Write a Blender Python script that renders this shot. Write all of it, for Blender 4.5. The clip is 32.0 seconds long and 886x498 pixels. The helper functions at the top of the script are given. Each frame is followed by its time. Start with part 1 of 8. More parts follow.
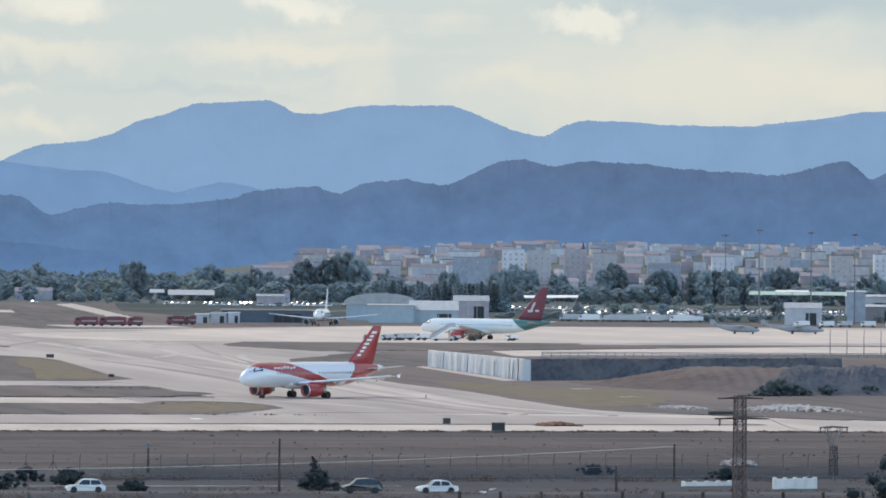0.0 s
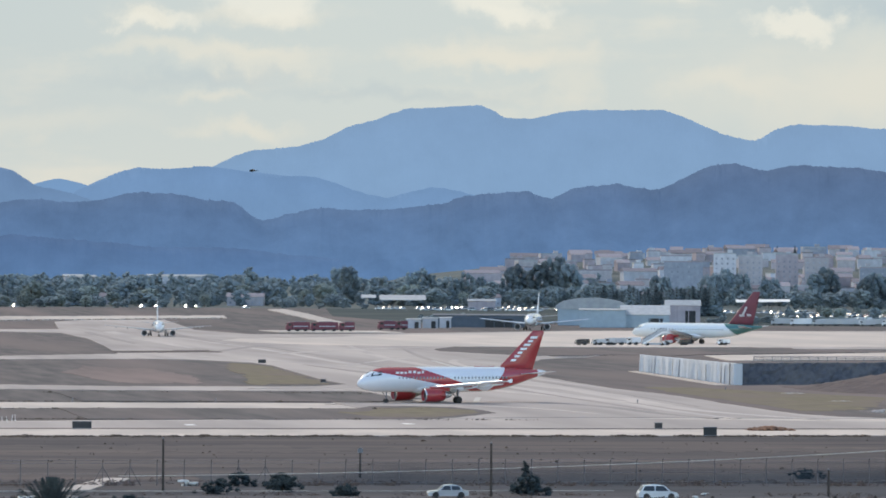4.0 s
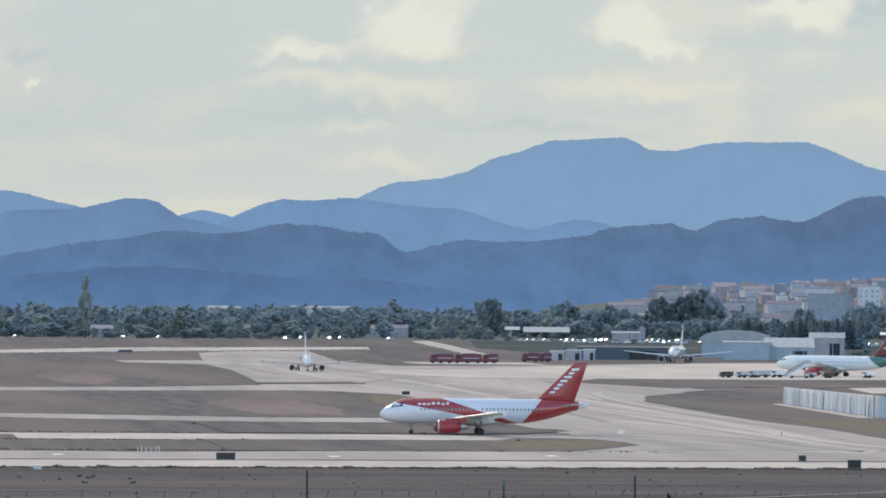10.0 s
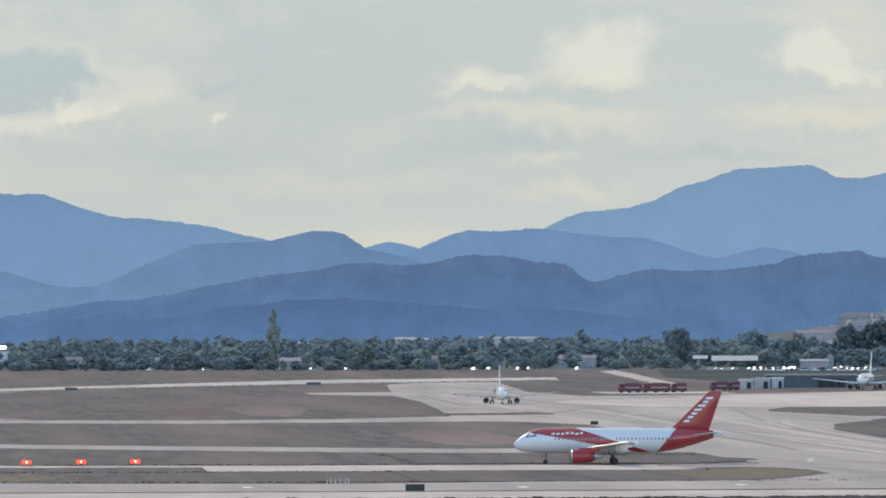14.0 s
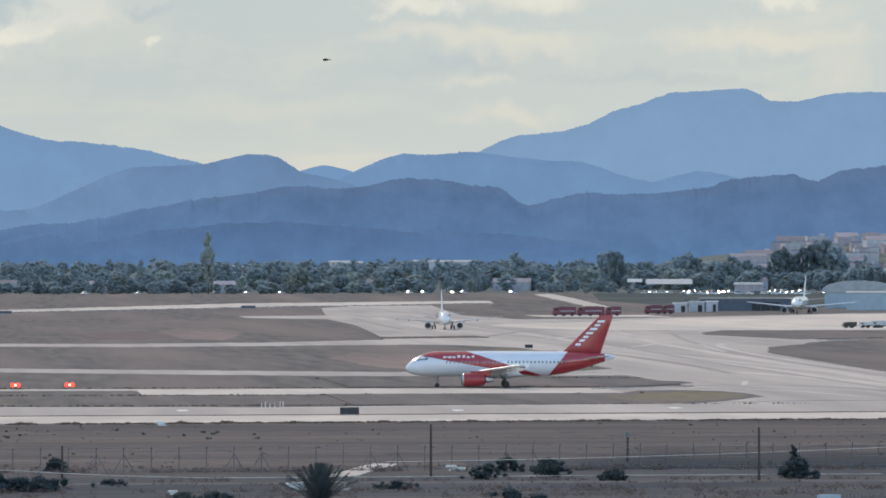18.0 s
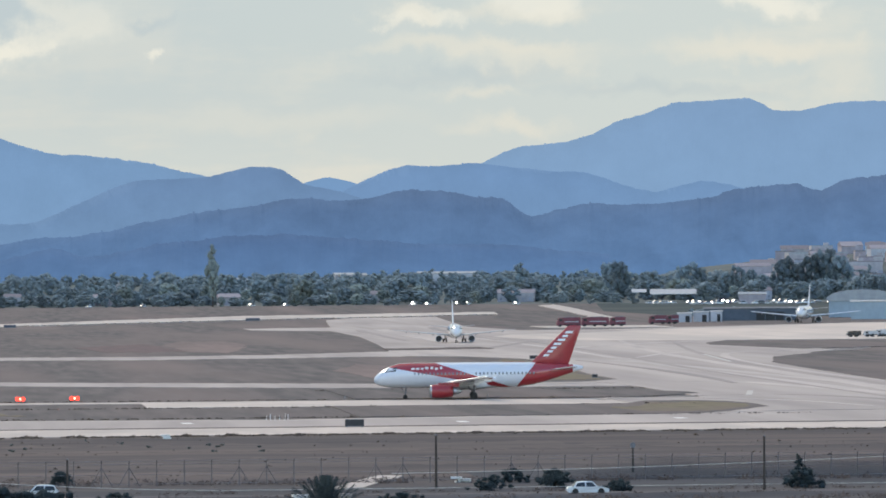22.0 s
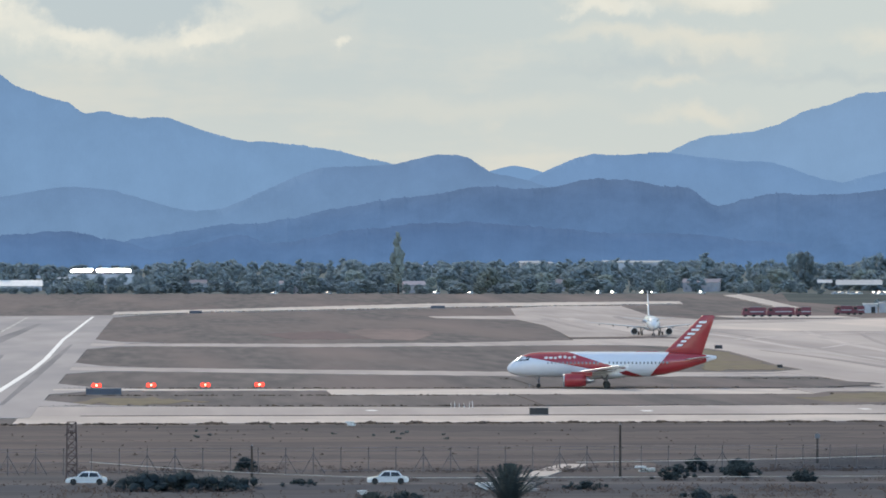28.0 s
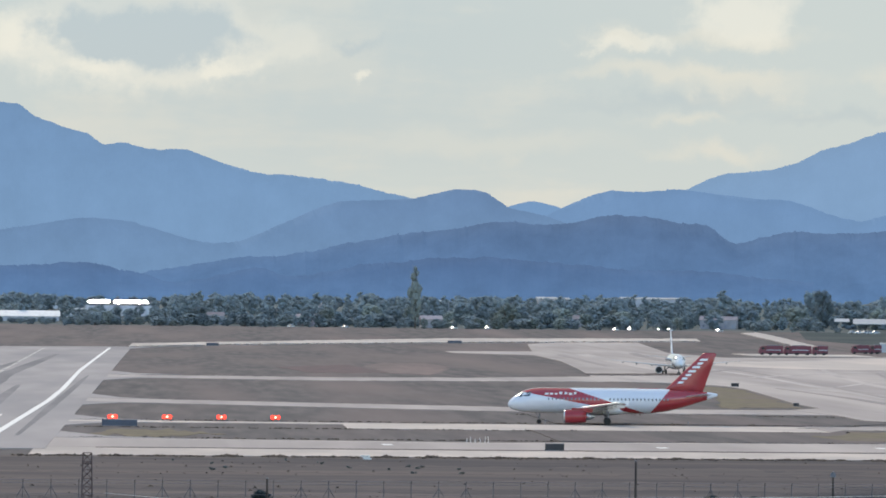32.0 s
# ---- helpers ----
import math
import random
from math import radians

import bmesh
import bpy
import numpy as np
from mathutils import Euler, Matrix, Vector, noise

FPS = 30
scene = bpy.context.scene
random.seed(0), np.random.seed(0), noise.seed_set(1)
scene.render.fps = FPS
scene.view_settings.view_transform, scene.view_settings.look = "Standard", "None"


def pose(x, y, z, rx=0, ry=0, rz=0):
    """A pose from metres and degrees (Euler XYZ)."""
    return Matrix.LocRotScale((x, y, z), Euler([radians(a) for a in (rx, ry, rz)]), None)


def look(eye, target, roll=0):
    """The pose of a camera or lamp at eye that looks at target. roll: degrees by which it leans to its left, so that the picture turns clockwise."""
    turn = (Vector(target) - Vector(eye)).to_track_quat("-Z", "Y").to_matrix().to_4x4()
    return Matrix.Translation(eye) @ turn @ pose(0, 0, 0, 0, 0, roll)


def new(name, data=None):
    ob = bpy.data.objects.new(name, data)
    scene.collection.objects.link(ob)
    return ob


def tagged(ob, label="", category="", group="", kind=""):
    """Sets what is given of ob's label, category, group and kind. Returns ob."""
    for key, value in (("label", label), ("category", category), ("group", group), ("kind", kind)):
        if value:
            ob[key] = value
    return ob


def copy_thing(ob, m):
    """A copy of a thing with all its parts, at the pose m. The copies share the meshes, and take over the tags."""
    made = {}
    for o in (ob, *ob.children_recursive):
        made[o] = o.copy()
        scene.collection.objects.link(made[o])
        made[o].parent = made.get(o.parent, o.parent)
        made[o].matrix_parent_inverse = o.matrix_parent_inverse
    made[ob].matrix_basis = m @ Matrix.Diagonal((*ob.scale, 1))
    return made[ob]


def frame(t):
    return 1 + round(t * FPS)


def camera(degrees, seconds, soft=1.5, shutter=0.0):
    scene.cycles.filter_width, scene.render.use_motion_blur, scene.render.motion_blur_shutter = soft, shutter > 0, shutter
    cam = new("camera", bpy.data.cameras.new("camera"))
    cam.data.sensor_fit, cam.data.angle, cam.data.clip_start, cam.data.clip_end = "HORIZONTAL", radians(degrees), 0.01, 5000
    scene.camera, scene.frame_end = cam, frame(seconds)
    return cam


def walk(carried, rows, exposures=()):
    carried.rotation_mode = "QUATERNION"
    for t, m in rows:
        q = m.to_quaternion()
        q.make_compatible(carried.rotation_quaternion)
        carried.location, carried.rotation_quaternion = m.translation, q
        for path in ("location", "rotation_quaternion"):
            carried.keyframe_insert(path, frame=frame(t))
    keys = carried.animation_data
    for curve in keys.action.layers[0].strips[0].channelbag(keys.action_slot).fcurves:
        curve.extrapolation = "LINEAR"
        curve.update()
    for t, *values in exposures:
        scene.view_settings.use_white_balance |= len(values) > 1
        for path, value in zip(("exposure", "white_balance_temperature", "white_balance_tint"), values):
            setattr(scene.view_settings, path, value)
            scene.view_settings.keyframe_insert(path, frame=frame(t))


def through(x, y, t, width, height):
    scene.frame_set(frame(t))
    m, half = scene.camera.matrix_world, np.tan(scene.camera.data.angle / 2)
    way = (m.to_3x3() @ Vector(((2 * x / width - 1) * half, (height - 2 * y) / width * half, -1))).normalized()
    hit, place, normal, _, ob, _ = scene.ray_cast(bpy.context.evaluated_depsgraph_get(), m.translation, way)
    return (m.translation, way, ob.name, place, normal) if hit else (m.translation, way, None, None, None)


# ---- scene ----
# the camera stands on a rise 20 m above the airfield and is turned by hand: seconds, pan, tilt, roll
EYE = (0.0, 0.0, 20.1)
TURNS = [
    (0, 9.703, 0.277, 0.476), (0.5, 9.412, 0.324, 0.411), (1, 9.092, 0.345, 0.287), (1.5, 8.759, 0.351, 0.272), 
    (2, 8.471, 0.329, 0.302), (2.5, 8.220, 0.309, 0.319), (4.5, 7.299, 0.337, 0.352), (5, 7.006, 0.441, 0.375), 
    (5.5, 6.697, 0.556, 0.371), (6, 6.422, 0.606, 0.378), (6.5, 6.245, 0.625, 0.436), (7, 6.207, 0.605, 0.497), 
    (7.5, 6.284, 0.615, 0.613), (8, 6.384, 0.610, 0.602), (8.5, 6.419, 0.614, 0.569), (9, 6.350, 0.614, 0.524), 
    (9.5, 6.203, 0.608, 0.472), (10, 6.086, 0.626, 0.446), (10.5, 6.039, 0.656, 0.427), (11, 6.028, 0.690, 0.385), 
    (11.5, 5.949, 0.730, 0.326), (12, 5.715, 0.756, 0.256), (12.5, 5.354, 0.779, 0.177), (13, 4.924, 0.840, 0.128), 
    (13.5, 4.531, 0.881, -0.001), (14, 4.182, 0.930, -0.099), (14.5, 3.958, 0.931, -0.145), 
    (16.5, 4.332, 0.666, -0.144), (17, 4.528, 0.484, -0.155), (17.5, 4.692, 0.294, -0.135), 
    (18, 4.847, 0.149, -0.086), (18.5, 4.970, 0.064, -0.128), (19, 5.038, 0.026, -0.220), 
    (19.5, 5.047, 0.020, -0.350), (20, 4.995, 0.066, -0.436), (20.5, 4.924, 0.157, -0.458), 
    (21, 4.859, 0.248, -0.474), (21.5, 4.841, 0.295, -0.445), (22, 4.807, 0.265, -0.429), 
    (22.5, 4.761, 0.154, -0.333), (23, 4.700, 0.053, -0.242), (23.5, 4.656, 0.029, -0.239), 
    (24, 4.582, 0.084, -0.123), (24.5, 4.468, 0.186, -0.053), (25, 4.297, 0.281, -0.066), 
    (25.5, 4.032, 0.349, -0.018), (26, 3.723, 0.345, -0.016), (26.5, 3.423, 0.287, -0.040), 
    (28.5, 2.807, 0.147, 0.065), (29, 2.693, 0.158, 0.149), (29.5, 2.606, 0.193, 0.153), (30, 2.520, 0.241, 0.318), 
    (30.5, 2.468, 0.295, 0.428), (31, 2.490, 0.333, 0.483), (31.5, 2.579, 0.379, 0.488), (32, 2.736, 0.507, 0.614), 
]


def aim(pan, tilt):
    a, e = radians(pan), radians(tilt)
    return (EYE[0] + 1000 * math.sin(a) * math.cos(e), EYE[1] + 1000 * math.cos(a) * math.cos(e), EYE[2] + 1000 * math.sin(e))


cam = camera(9.0, 32.0, soft=1.75)
walk(cam, [(t, look(EYE, aim(p, e), r)) for t, p, e, r in TURNS], exposures=[(t, e - 0.01, 6460, 10) for t, e in ((0.0, 0.0), (5.0, -0.05), (10.0, -0.10), (14.0, -0.17), (17.0, -0.15), (20.0, -0.06), (23.0, -0.04), (29.0, -0.08), (32.0, -0.06))])

# ---- world and sun ----
SUN_AZ, SUN_EL = -28.0, 38.0  # degrees from +y towards -x, and up


def world_sky():
    w = bpy.data.worlds.new("sky")
    scene.world = w
    w.use_nodes = True
    nt = w.node_tree
    nt.nodes.clear()
    N, L = nt.nodes, nt.links

    def math_node(op, a, b=None, c=None, clamp=False):
        n = N.new("ShaderNodeMath")
        n.operation, n.use_clamp = op, clamp
        for i, v in enumerate((a, b, c)):
            if v is None:
                continue
            if isinstance(v, (int, float)):
                n.inputs[i].default_value = v
            else:
                L.new(v, n.inputs[i])
        return n.outputs[0]

    def mix(fac, a, b):
        n = N.new("ShaderNodeMix")
        n.data_type = "RGBA"
        for i, v in ((0, fac), (6, a), (7, b)):
            if isinstance(v, (int, float)):
                n.inputs[i].default_value = v
            elif isinstance(v, tuple):
                n.inputs[i].default_value = (*v, 1)
            else:
                L.new(v, n.inputs[i])
        return n.outputs[2]

    co = N.new("ShaderNodeTexCoord").outputs["Generated"]
    sep = N.new("ShaderNodeSeparateXYZ")
    L.new(co, sep.inputs[0])
    az = math_node("MULTIPLY", math_node("ARCTAN2", sep.outputs[0], sep.outputs[1]), 57.2958)
    el = math_node("MULTIPLY", math_node("ARCSINE", sep.outputs[2]), 57.2958)
    comb = N.new("ShaderNodeCombineXYZ")
    L.new(az, comb.inputs[0])
    L.new(el, comb.inputs[1])

    def noise_at(sx, sy, scale, detail, ox=0.0):
        m = N.new("ShaderNodeMapping")
        m.inputs["Scale"].default_value = (sx, sy, 1)
        m.inputs["Location"].default_value = (ox, ox * 0.37, ox * 0.11)
        L.new(comb.outputs[0], m.inputs[0])
        n = N.new("ShaderNodeTexNoise")
        n.inputs["Scale"].default_value, n.inputs["Detail"].default_value, n.inputs["Roughness"].default_value = scale, detail, 0.58
        L.new(m.outputs[0], n.inputs[0])
        return n.outputs[0]

    wob1 = math_node("SUBTRACT", noise_at(1, 1, 1.5, 9, 3.1), 0.5)
    wob2 = math_node("SUBTRACT", noise_at(1, 1, 1.5, 9, 8.7), 0.5)

    def blob(a0, e0, ra, re, soft=0.5, warp=1.45):
        """A cloud's cover: 1 inside, 0 outside, round (a0, e0) in degrees, with a frayed edge."""
        da = math_node("DIVIDE", math_node("SUBTRACT", math_node("MULTIPLY_ADD", wob1, warp, az), a0), ra)
        de = math_node("DIVIDE", math_node("SUBTRACT", math_node("MULTIPLY_ADD", wob2, warp * 0.5, el), e0), re)
        d = math_node("SQRT", math_node("ADD", math_node("MULTIPLY", da, da), math_node("MULTIPLY", de, de)))
        n = N.new("ShaderNodeMapRange")
        n.interpolation_type = "SMOOTHSTEP"
        L.new(d, n.inputs[0])
        n.inputs[1].default_value, n.inputs[2].default_value = 1.0 + soft, 1.0 - soft
        return n.outputs[0]

    sky = N.new("ShaderNodeTexSky")
    sky.sky_type, sky.sun_disc = "NISHITA", False
    sky.sun_elevation, sky.sun_rotation = radians(SUN_EL), radians(SUN_AZ)
    sky.dust_density, sky.air_density, sky.ozone_density = 0.6, 1.2, 2.5
    thin = N.new("ShaderNodeVectorMath")
    thin.operation = "SCALE"
    L.new(sky.outputs[0], thin.inputs[0])
    thin.inputs["Scale"].default_value = SKY_NISHITA
    # veiled blue-grey high cloud, brighter and creamier towards the horizon and in streaks
    low = math_node("DIVIDE", el, 5.5, clamp=True)
    veil = mix(low, (0.535, 0.605, 0.615), (0.52, 0.565, 0.57))
    streaks = N.new("ShaderNodeMapRange")
    streaks.interpolation_type = "SMOOTHSTEP"
    L.new(math_node("MULTIPLY_ADD", wob2, 0.35, noise_at(0.33, 1.5, 0.75, 5, 1.7)), streaks.inputs[0])
    streaks.inputs[1].default_value, streaks.inputs[2].default_value = 0.46, 0.66
    c = mix(math_node("MULTIPLY", streaks.outputs[0], 0.65), veil, (0.70, 0.68, 0.61))
    for a0, e0, ra, re, soft, amount, colour in CLOUDS:
        puffy = colour == WHITE or a0 < 1
        c = mix(math_node("MULTIPLY", blob(a0, e0, ra, re, min(0.9, soft * 1.15) if puffy else min(0.95, soft + 0.2), 1.7 if puffy else 1.45), amount * 0.9), c, colour)
    # the veil thins out to open blue sky away from the sun
    ahead = N.new("ShaderNodeMapRange")
    ahead.interpolation_type = "SMOOTHSTEP"
    L.new(sep.outputs[1], ahead.inputs[0])
    ahead.inputs[1].default_value, ahead.inputs[2].default_value, ahead.inputs[3].default_value, ahead.inputs[4].default_value = -0.3, 0.6, 0.0, 0.95
    whole = N.new("ShaderNodeVectorMath")
    whole.operation = "SCALE"
    L.new(veil, whole.inputs[0])
    whole.inputs["Scale"].default_value = BRIGHT_VEIL
    c = mix(ahead.outputs[0], mix(0.12, thin.outputs[0], whole.outputs[0]), c)
    # below the horizon: the far plain
    bg = N.new("ShaderNodeBackground")
    L.new(c, bg.inputs[0])
    bg.inputs[1].default_value = 1.0
    out = N.new("ShaderNodeOutputWorld")
    L.new(bg.outputs[0], out.inputs[0])


SKY_NISHITA = 0.37
BRIGHT_VEIL = 1.0  # the sunlit veil of cloud opposite the sun
CREAM, GREY, WHITE = (0.715, 0.685, 0.605), (0.37, 0.465, 0.54), (0.79, 0.765, 0.685)
# azimuth, elevation, half width, half height (degrees), softness, amount, colour
CLOUDS = [
    (1.2, 2.6, 3.2, 0.8, 0.8, 0.4, GREY), (1.5, 1.7, 3.0, 0.5, 0.8, 0.25, GREY),
    (12.4, 2.0, 1.9, 0.42, 0.6, 0.8, CREAM), (5.8, 2.69, 0.69, 0.1, 0.6, 0.7, CREAM), (8.05, 2.26, 0.75, 0.09, 0.6, 0.75, CREAM), (8.75, 2.0, 0.25, 0.22, 0.7, 0.5, CREAM), (5.76, 2.2, 0.65, 0.15, 0.6, 0.6, CREAM),
    (5.2, 2.32, 1.0, 0.08, 0.6, 0.7, CREAM), (7.95, 2.3, 0.69, 0.13, 0.6, 0.6, CREAM), (5.5, 1.51, 0.5, 0.08, 0.7, 0.7, CREAM), (10.42, 2.03, 0.45, 0.1, 0.7, 0.6, CREAM),
    (13.0, 2.78, 1.5, 0.2, 0.5, 0.85, GREY), (11.2, 2.66, 0.45, 0.1, 0.5, 0.9, WHITE), (8.25, 2.74, 0.43, 0.08, 0.5, 0.7, WHITE),
    (5.88, 2.92, 0.5, 0.28, 0.45, 0.85, WHITE), (4.67, 2.64, 0.43, 0.1, 0.5, 0.8, WHITE), (8.06, 2.92, 0.45, 0.26, 0.45, 0.85, WHITE), (9.84, 3.08, 0.6, 0.13, 0.45, 0.95, WHITE), (10.7, 3.08, 0.4, 0.15, 0.5, 0.85, GREY), (9.5, 3.25, 0.5, 0.1, 0.5, 0.6, GREY),
    (5.15, 2.04, 0.95, 0.08, 0.7, 0.45, GREY), (4.46, 2.64, 0.3, 0.14, 0.6, 0.5, CREAM), (5.2, 1.85, 0.34, 0.06, 0.7, 0.6, CREAM), (4.36, 2.57, 0.17, 0.07, 0.6, 0.6, WHITE), (7.0, 1.9, 1.0, 0.07, 0.8, 0.4, GREY),
    (-0.35, 2.58, 1.42, 0.46, 0.3, 0.85, WHITE), (-0.31, 2.64, 1.08, 0.38, 0.25, 0.95, GREY), (-1.74, 2.62, 0.4, 0.24, 0.5, 0.85, WHITE), (-0.74, 2.31, 0.46, 0.11, 0.5, 0.9, WHITE), (0.44, 2.27, 0.3, 0.08, 0.5, 0.85, WHITE),
    (1.73, 2.32, 0.1, 0.07, 0.6, 0.8, WHITE), (1.64, 2.6, 0.2, 0.05, 0.7, 0.6, GREY), (3.0, 1.6, 1.2, 0.12, 0.8, 0.35, CREAM),
]
world_sky()
sun = new("sun", bpy.data.lights.new("sun", "SUN"))
sun.data.energy, sun.data.angle, sun.data.color = 3.15, radians(2.5), (1.0, 0.87, 0.70)
sun.matrix_world = look((0, 0, 0), (-math.sin(radians(SUN_AZ)) * math.cos(radians(SUN_EL)), -math.cos(radians(SUN_AZ)) * math.cos(radians(SUN_EL)), -math.sin(radians(SUN_EL))))

# ---- materials ----


def material(name, colour, second=None, scale=1.0, rough=0.8, metal=0.0, bump=0.0, third=None, big=0.0, spread=0.0, coords="Object", coat=0.0, stretch=(1, 1, 1), turn=0.0):
    """A surface: two colours mixed by grain of that scale (per metre), a third by larger stains, fine relief and a random tint per object."""
    m = bpy.data.materials.new(name)
    m.use_nodes = True
    N, L = m.node_tree.nodes, m.node_tree.links
    b = N["Principled BSDF"]
    b.inputs["Roughness"].default_value, b.inputs["Metallic"].default_value = rough, metal
    b.inputs["Coat Weight"].default_value = coat
    if rough >= 0.85:
        b.inputs["Specular IOR Level"].default_value = 0.04  # loose, dusty surfaces throw back no sheen
    second = second or tuple(min(1.0, c * 0.82) for c in colour)
    tc = N.new("ShaderNodeTexCoord")
    mp = N.new("ShaderNodeMapping")
    mp.inputs["Scale"].default_value = stretch
    mp.inputs["Rotation"].default_value = (0, 0, radians(turn))
    L.new(tc.outputs[coords], mp.inputs[0])
    n1 = N.new("ShaderNodeTexNoise")
    n1.inputs["Scale"].default_value, n1.inputs["Detail"].default_value = scale, 9
    L.new(mp.outputs[0], n1.inputs[0])
    r1 = N.new("ShaderNodeMapRange")
    r1.inputs[1].default_value, r1.inputs[2].default_value = 0.35, 0.65
    L.new(n1.outputs[0], r1.inputs[0])
    mx = N.new("ShaderNodeMix")
    mx.data_type = "RGBA"
    mx.inputs[6].default_value, mx.inputs[7].default_value = (*colour, 1), (*second, 1)
    L.new(r1.outputs[0], mx.inputs[0])
    col = mx.outputs[2]
    if third:
        n2 = N.new("ShaderNodeTexNoise")
        n2.inputs["Scale"].default_value, n2.inputs["Detail"].default_value = big, 4
        L.new(mp.outputs[0], n2.inputs[0])
        r2 = N.new("ShaderNodeMapRange")
        r2.inputs[1].default_value, r2.inputs[2].default_value = 0.45, 0.68
        L.new(n2.outputs[0], r2.inputs[0])
        m2 = N.new("ShaderNodeMix")
        m2.data_type = "RGBA"
        m2.inputs[7].default_value = (*third, 1)
        L.new(r2.outputs[0], m2.inputs[0])
        L.new(col, m2.inputs[6])
        col = m2.outputs[2]
    if spread:
        oi = N.new("ShaderNodeObjectInfo")
        hs = N.new("ShaderNodeHueSaturation")
        r3 = N.new("ShaderNodeMapRange")
        r3.inputs[3].default_value, r3.inputs[4].default_value = 1 - spread, 1 + spread
        L.new(oi.outputs["Random"], r3.inputs[0])
        L.new(r3.outputs[0], hs.inputs["Value"])
        L.new(col, hs.inputs["Color"])
        col = hs.outputs[0]
    L.new(col, b.inputs["Base Color"])
    if bump:
        bp = N.new("ShaderNodeBump")
        bp.inputs["Strength"].default_value, bp.inputs["Distance"].default_value = bump, 0.05
        L.new(n1.outputs[0], bp.inputs["Height"])
        L.new(bp.outputs[0], b.inputs["Normal"])
    return m


def glow(name, colour, strength):
    m = bpy.data.materials.new(name)
    m.use_nodes = True
    b = m.node_tree.nodes["Principled BSDF"]
    b.inputs["Base Color"].default_value = (*colour, 1)
    b.inputs["Emission Color"].default_value = (*colour, 1)
    b.inputs["Emission Strength"].default_value = strength
    return m


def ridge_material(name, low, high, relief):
    """Distant hills as a backdrop: blue haze painted as a glow from base colour to crest colour, a little relief as
    noise in its tone.
    """
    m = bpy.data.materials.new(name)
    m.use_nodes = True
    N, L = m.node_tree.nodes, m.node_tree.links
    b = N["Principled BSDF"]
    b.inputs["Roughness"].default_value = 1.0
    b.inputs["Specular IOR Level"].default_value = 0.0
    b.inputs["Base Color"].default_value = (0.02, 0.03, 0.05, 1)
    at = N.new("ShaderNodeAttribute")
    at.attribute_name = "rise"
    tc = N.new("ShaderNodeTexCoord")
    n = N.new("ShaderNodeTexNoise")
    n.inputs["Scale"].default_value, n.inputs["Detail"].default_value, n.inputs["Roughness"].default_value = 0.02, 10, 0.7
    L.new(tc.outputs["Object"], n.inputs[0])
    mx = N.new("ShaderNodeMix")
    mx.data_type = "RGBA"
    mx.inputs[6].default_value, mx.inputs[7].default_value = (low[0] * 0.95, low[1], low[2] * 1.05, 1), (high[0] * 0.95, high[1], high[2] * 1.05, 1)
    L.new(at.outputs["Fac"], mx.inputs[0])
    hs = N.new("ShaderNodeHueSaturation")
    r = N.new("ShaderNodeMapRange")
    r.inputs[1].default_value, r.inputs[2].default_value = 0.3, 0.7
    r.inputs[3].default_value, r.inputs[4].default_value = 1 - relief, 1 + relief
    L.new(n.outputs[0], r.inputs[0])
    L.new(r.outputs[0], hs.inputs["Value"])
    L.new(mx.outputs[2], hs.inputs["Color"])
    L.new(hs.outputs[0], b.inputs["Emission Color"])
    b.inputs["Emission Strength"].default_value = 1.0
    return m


def leaf_material(name, colour, second, spread=0.25, through=0.45, island=False):
    """Leaves that scatter light and let some of it through, each plant or clump of its own tone."""
    m = material(name, colour, second, 0.5, 0.8, spread=0.0 if island else spread)
    N, L = m.node_tree.nodes, m.node_tree.links
    b = N["Principled BSDF"]
    b.inputs["Specular IOR Level"].default_value = 0.06
    col = b.inputs["Base Color"].links[0].from_socket
    if island:
        g = N.new("ShaderNodeNewGeometry")
        r = N.new("ShaderNodeMapRange")
        r.inputs[3].default_value, r.inputs[4].default_value = 1 - spread, 1 + spread
        hs = N.new("ShaderNodeHueSaturation")
        L.new(g.outputs["Random Per Island"], r.inputs[0])
        L.new(r.outputs[0], hs.inputs["Value"])
        L.new(col, hs.inputs["Color"])
        col = hs.outputs[0]
        L.new(col, b.inputs["Base Color"])
    t = N.new("ShaderNodeBsdfTranslucent")
    L.new(col, t.inputs["Color"])
    mx = N.new("ShaderNodeMixShader")
    mx.inputs[0].default_value = through
    L.new(b.outputs[0], mx.inputs[1])
    L.new(t.outputs[0], mx.inputs[2])
    L.new(mx.outputs[0], N["Material Output"].inputs[0])
    return m


M_GRASS = material("dry_grass", (0.160, 0.141, 0.134), (0.104, 0.098, 0.096), 0.28, 0.95, bump=0.3, third=(0.186, 0.153, 0.142), big=0.035, stretch=(1, 0.07, 1))
M_PINK = material("bare_pinkish_earth", (0.205, 0.163, 0.150), (0.165, 0.135, 0.126), 0.3, 0.95, third=(0.235, 0.185, 0.168), big=0.05, stretch=(1, 0.1, 1))
M_BROWNPATCH = material("worn_brown_earth", (0.165, 0.125, 0.12), (0.14, 0.112, 0.11), 0.3, 0.95, stretch=(1, 0.1, 1))
M_SCRUB = material("dry_scrub", (0.104, 0.092, 0.091), (0.070, 0.066, 0.068), 0.3, 0.95, bump=0.5, third=(0.142, 0.116, 0.107), big=0.06, stretch=(0.2, 1.0, 1))
M_GREENISH = material("green_grass", (0.20, 0.172, 0.118), (0.155, 0.135, 0.10), 0.4, 0.95, third=(0.18, 0.148, 0.125), big=0.06, stretch=(1, 0.3, 1))
M_CONCRETE = material("pale_concrete", (0.555, 0.484, 0.423), (0.468, 0.413, 0.366), 0.12, 0.85, third=(0.397, 0.352, 0.316), big=0.03, stretch=(1, 0.3, 1))
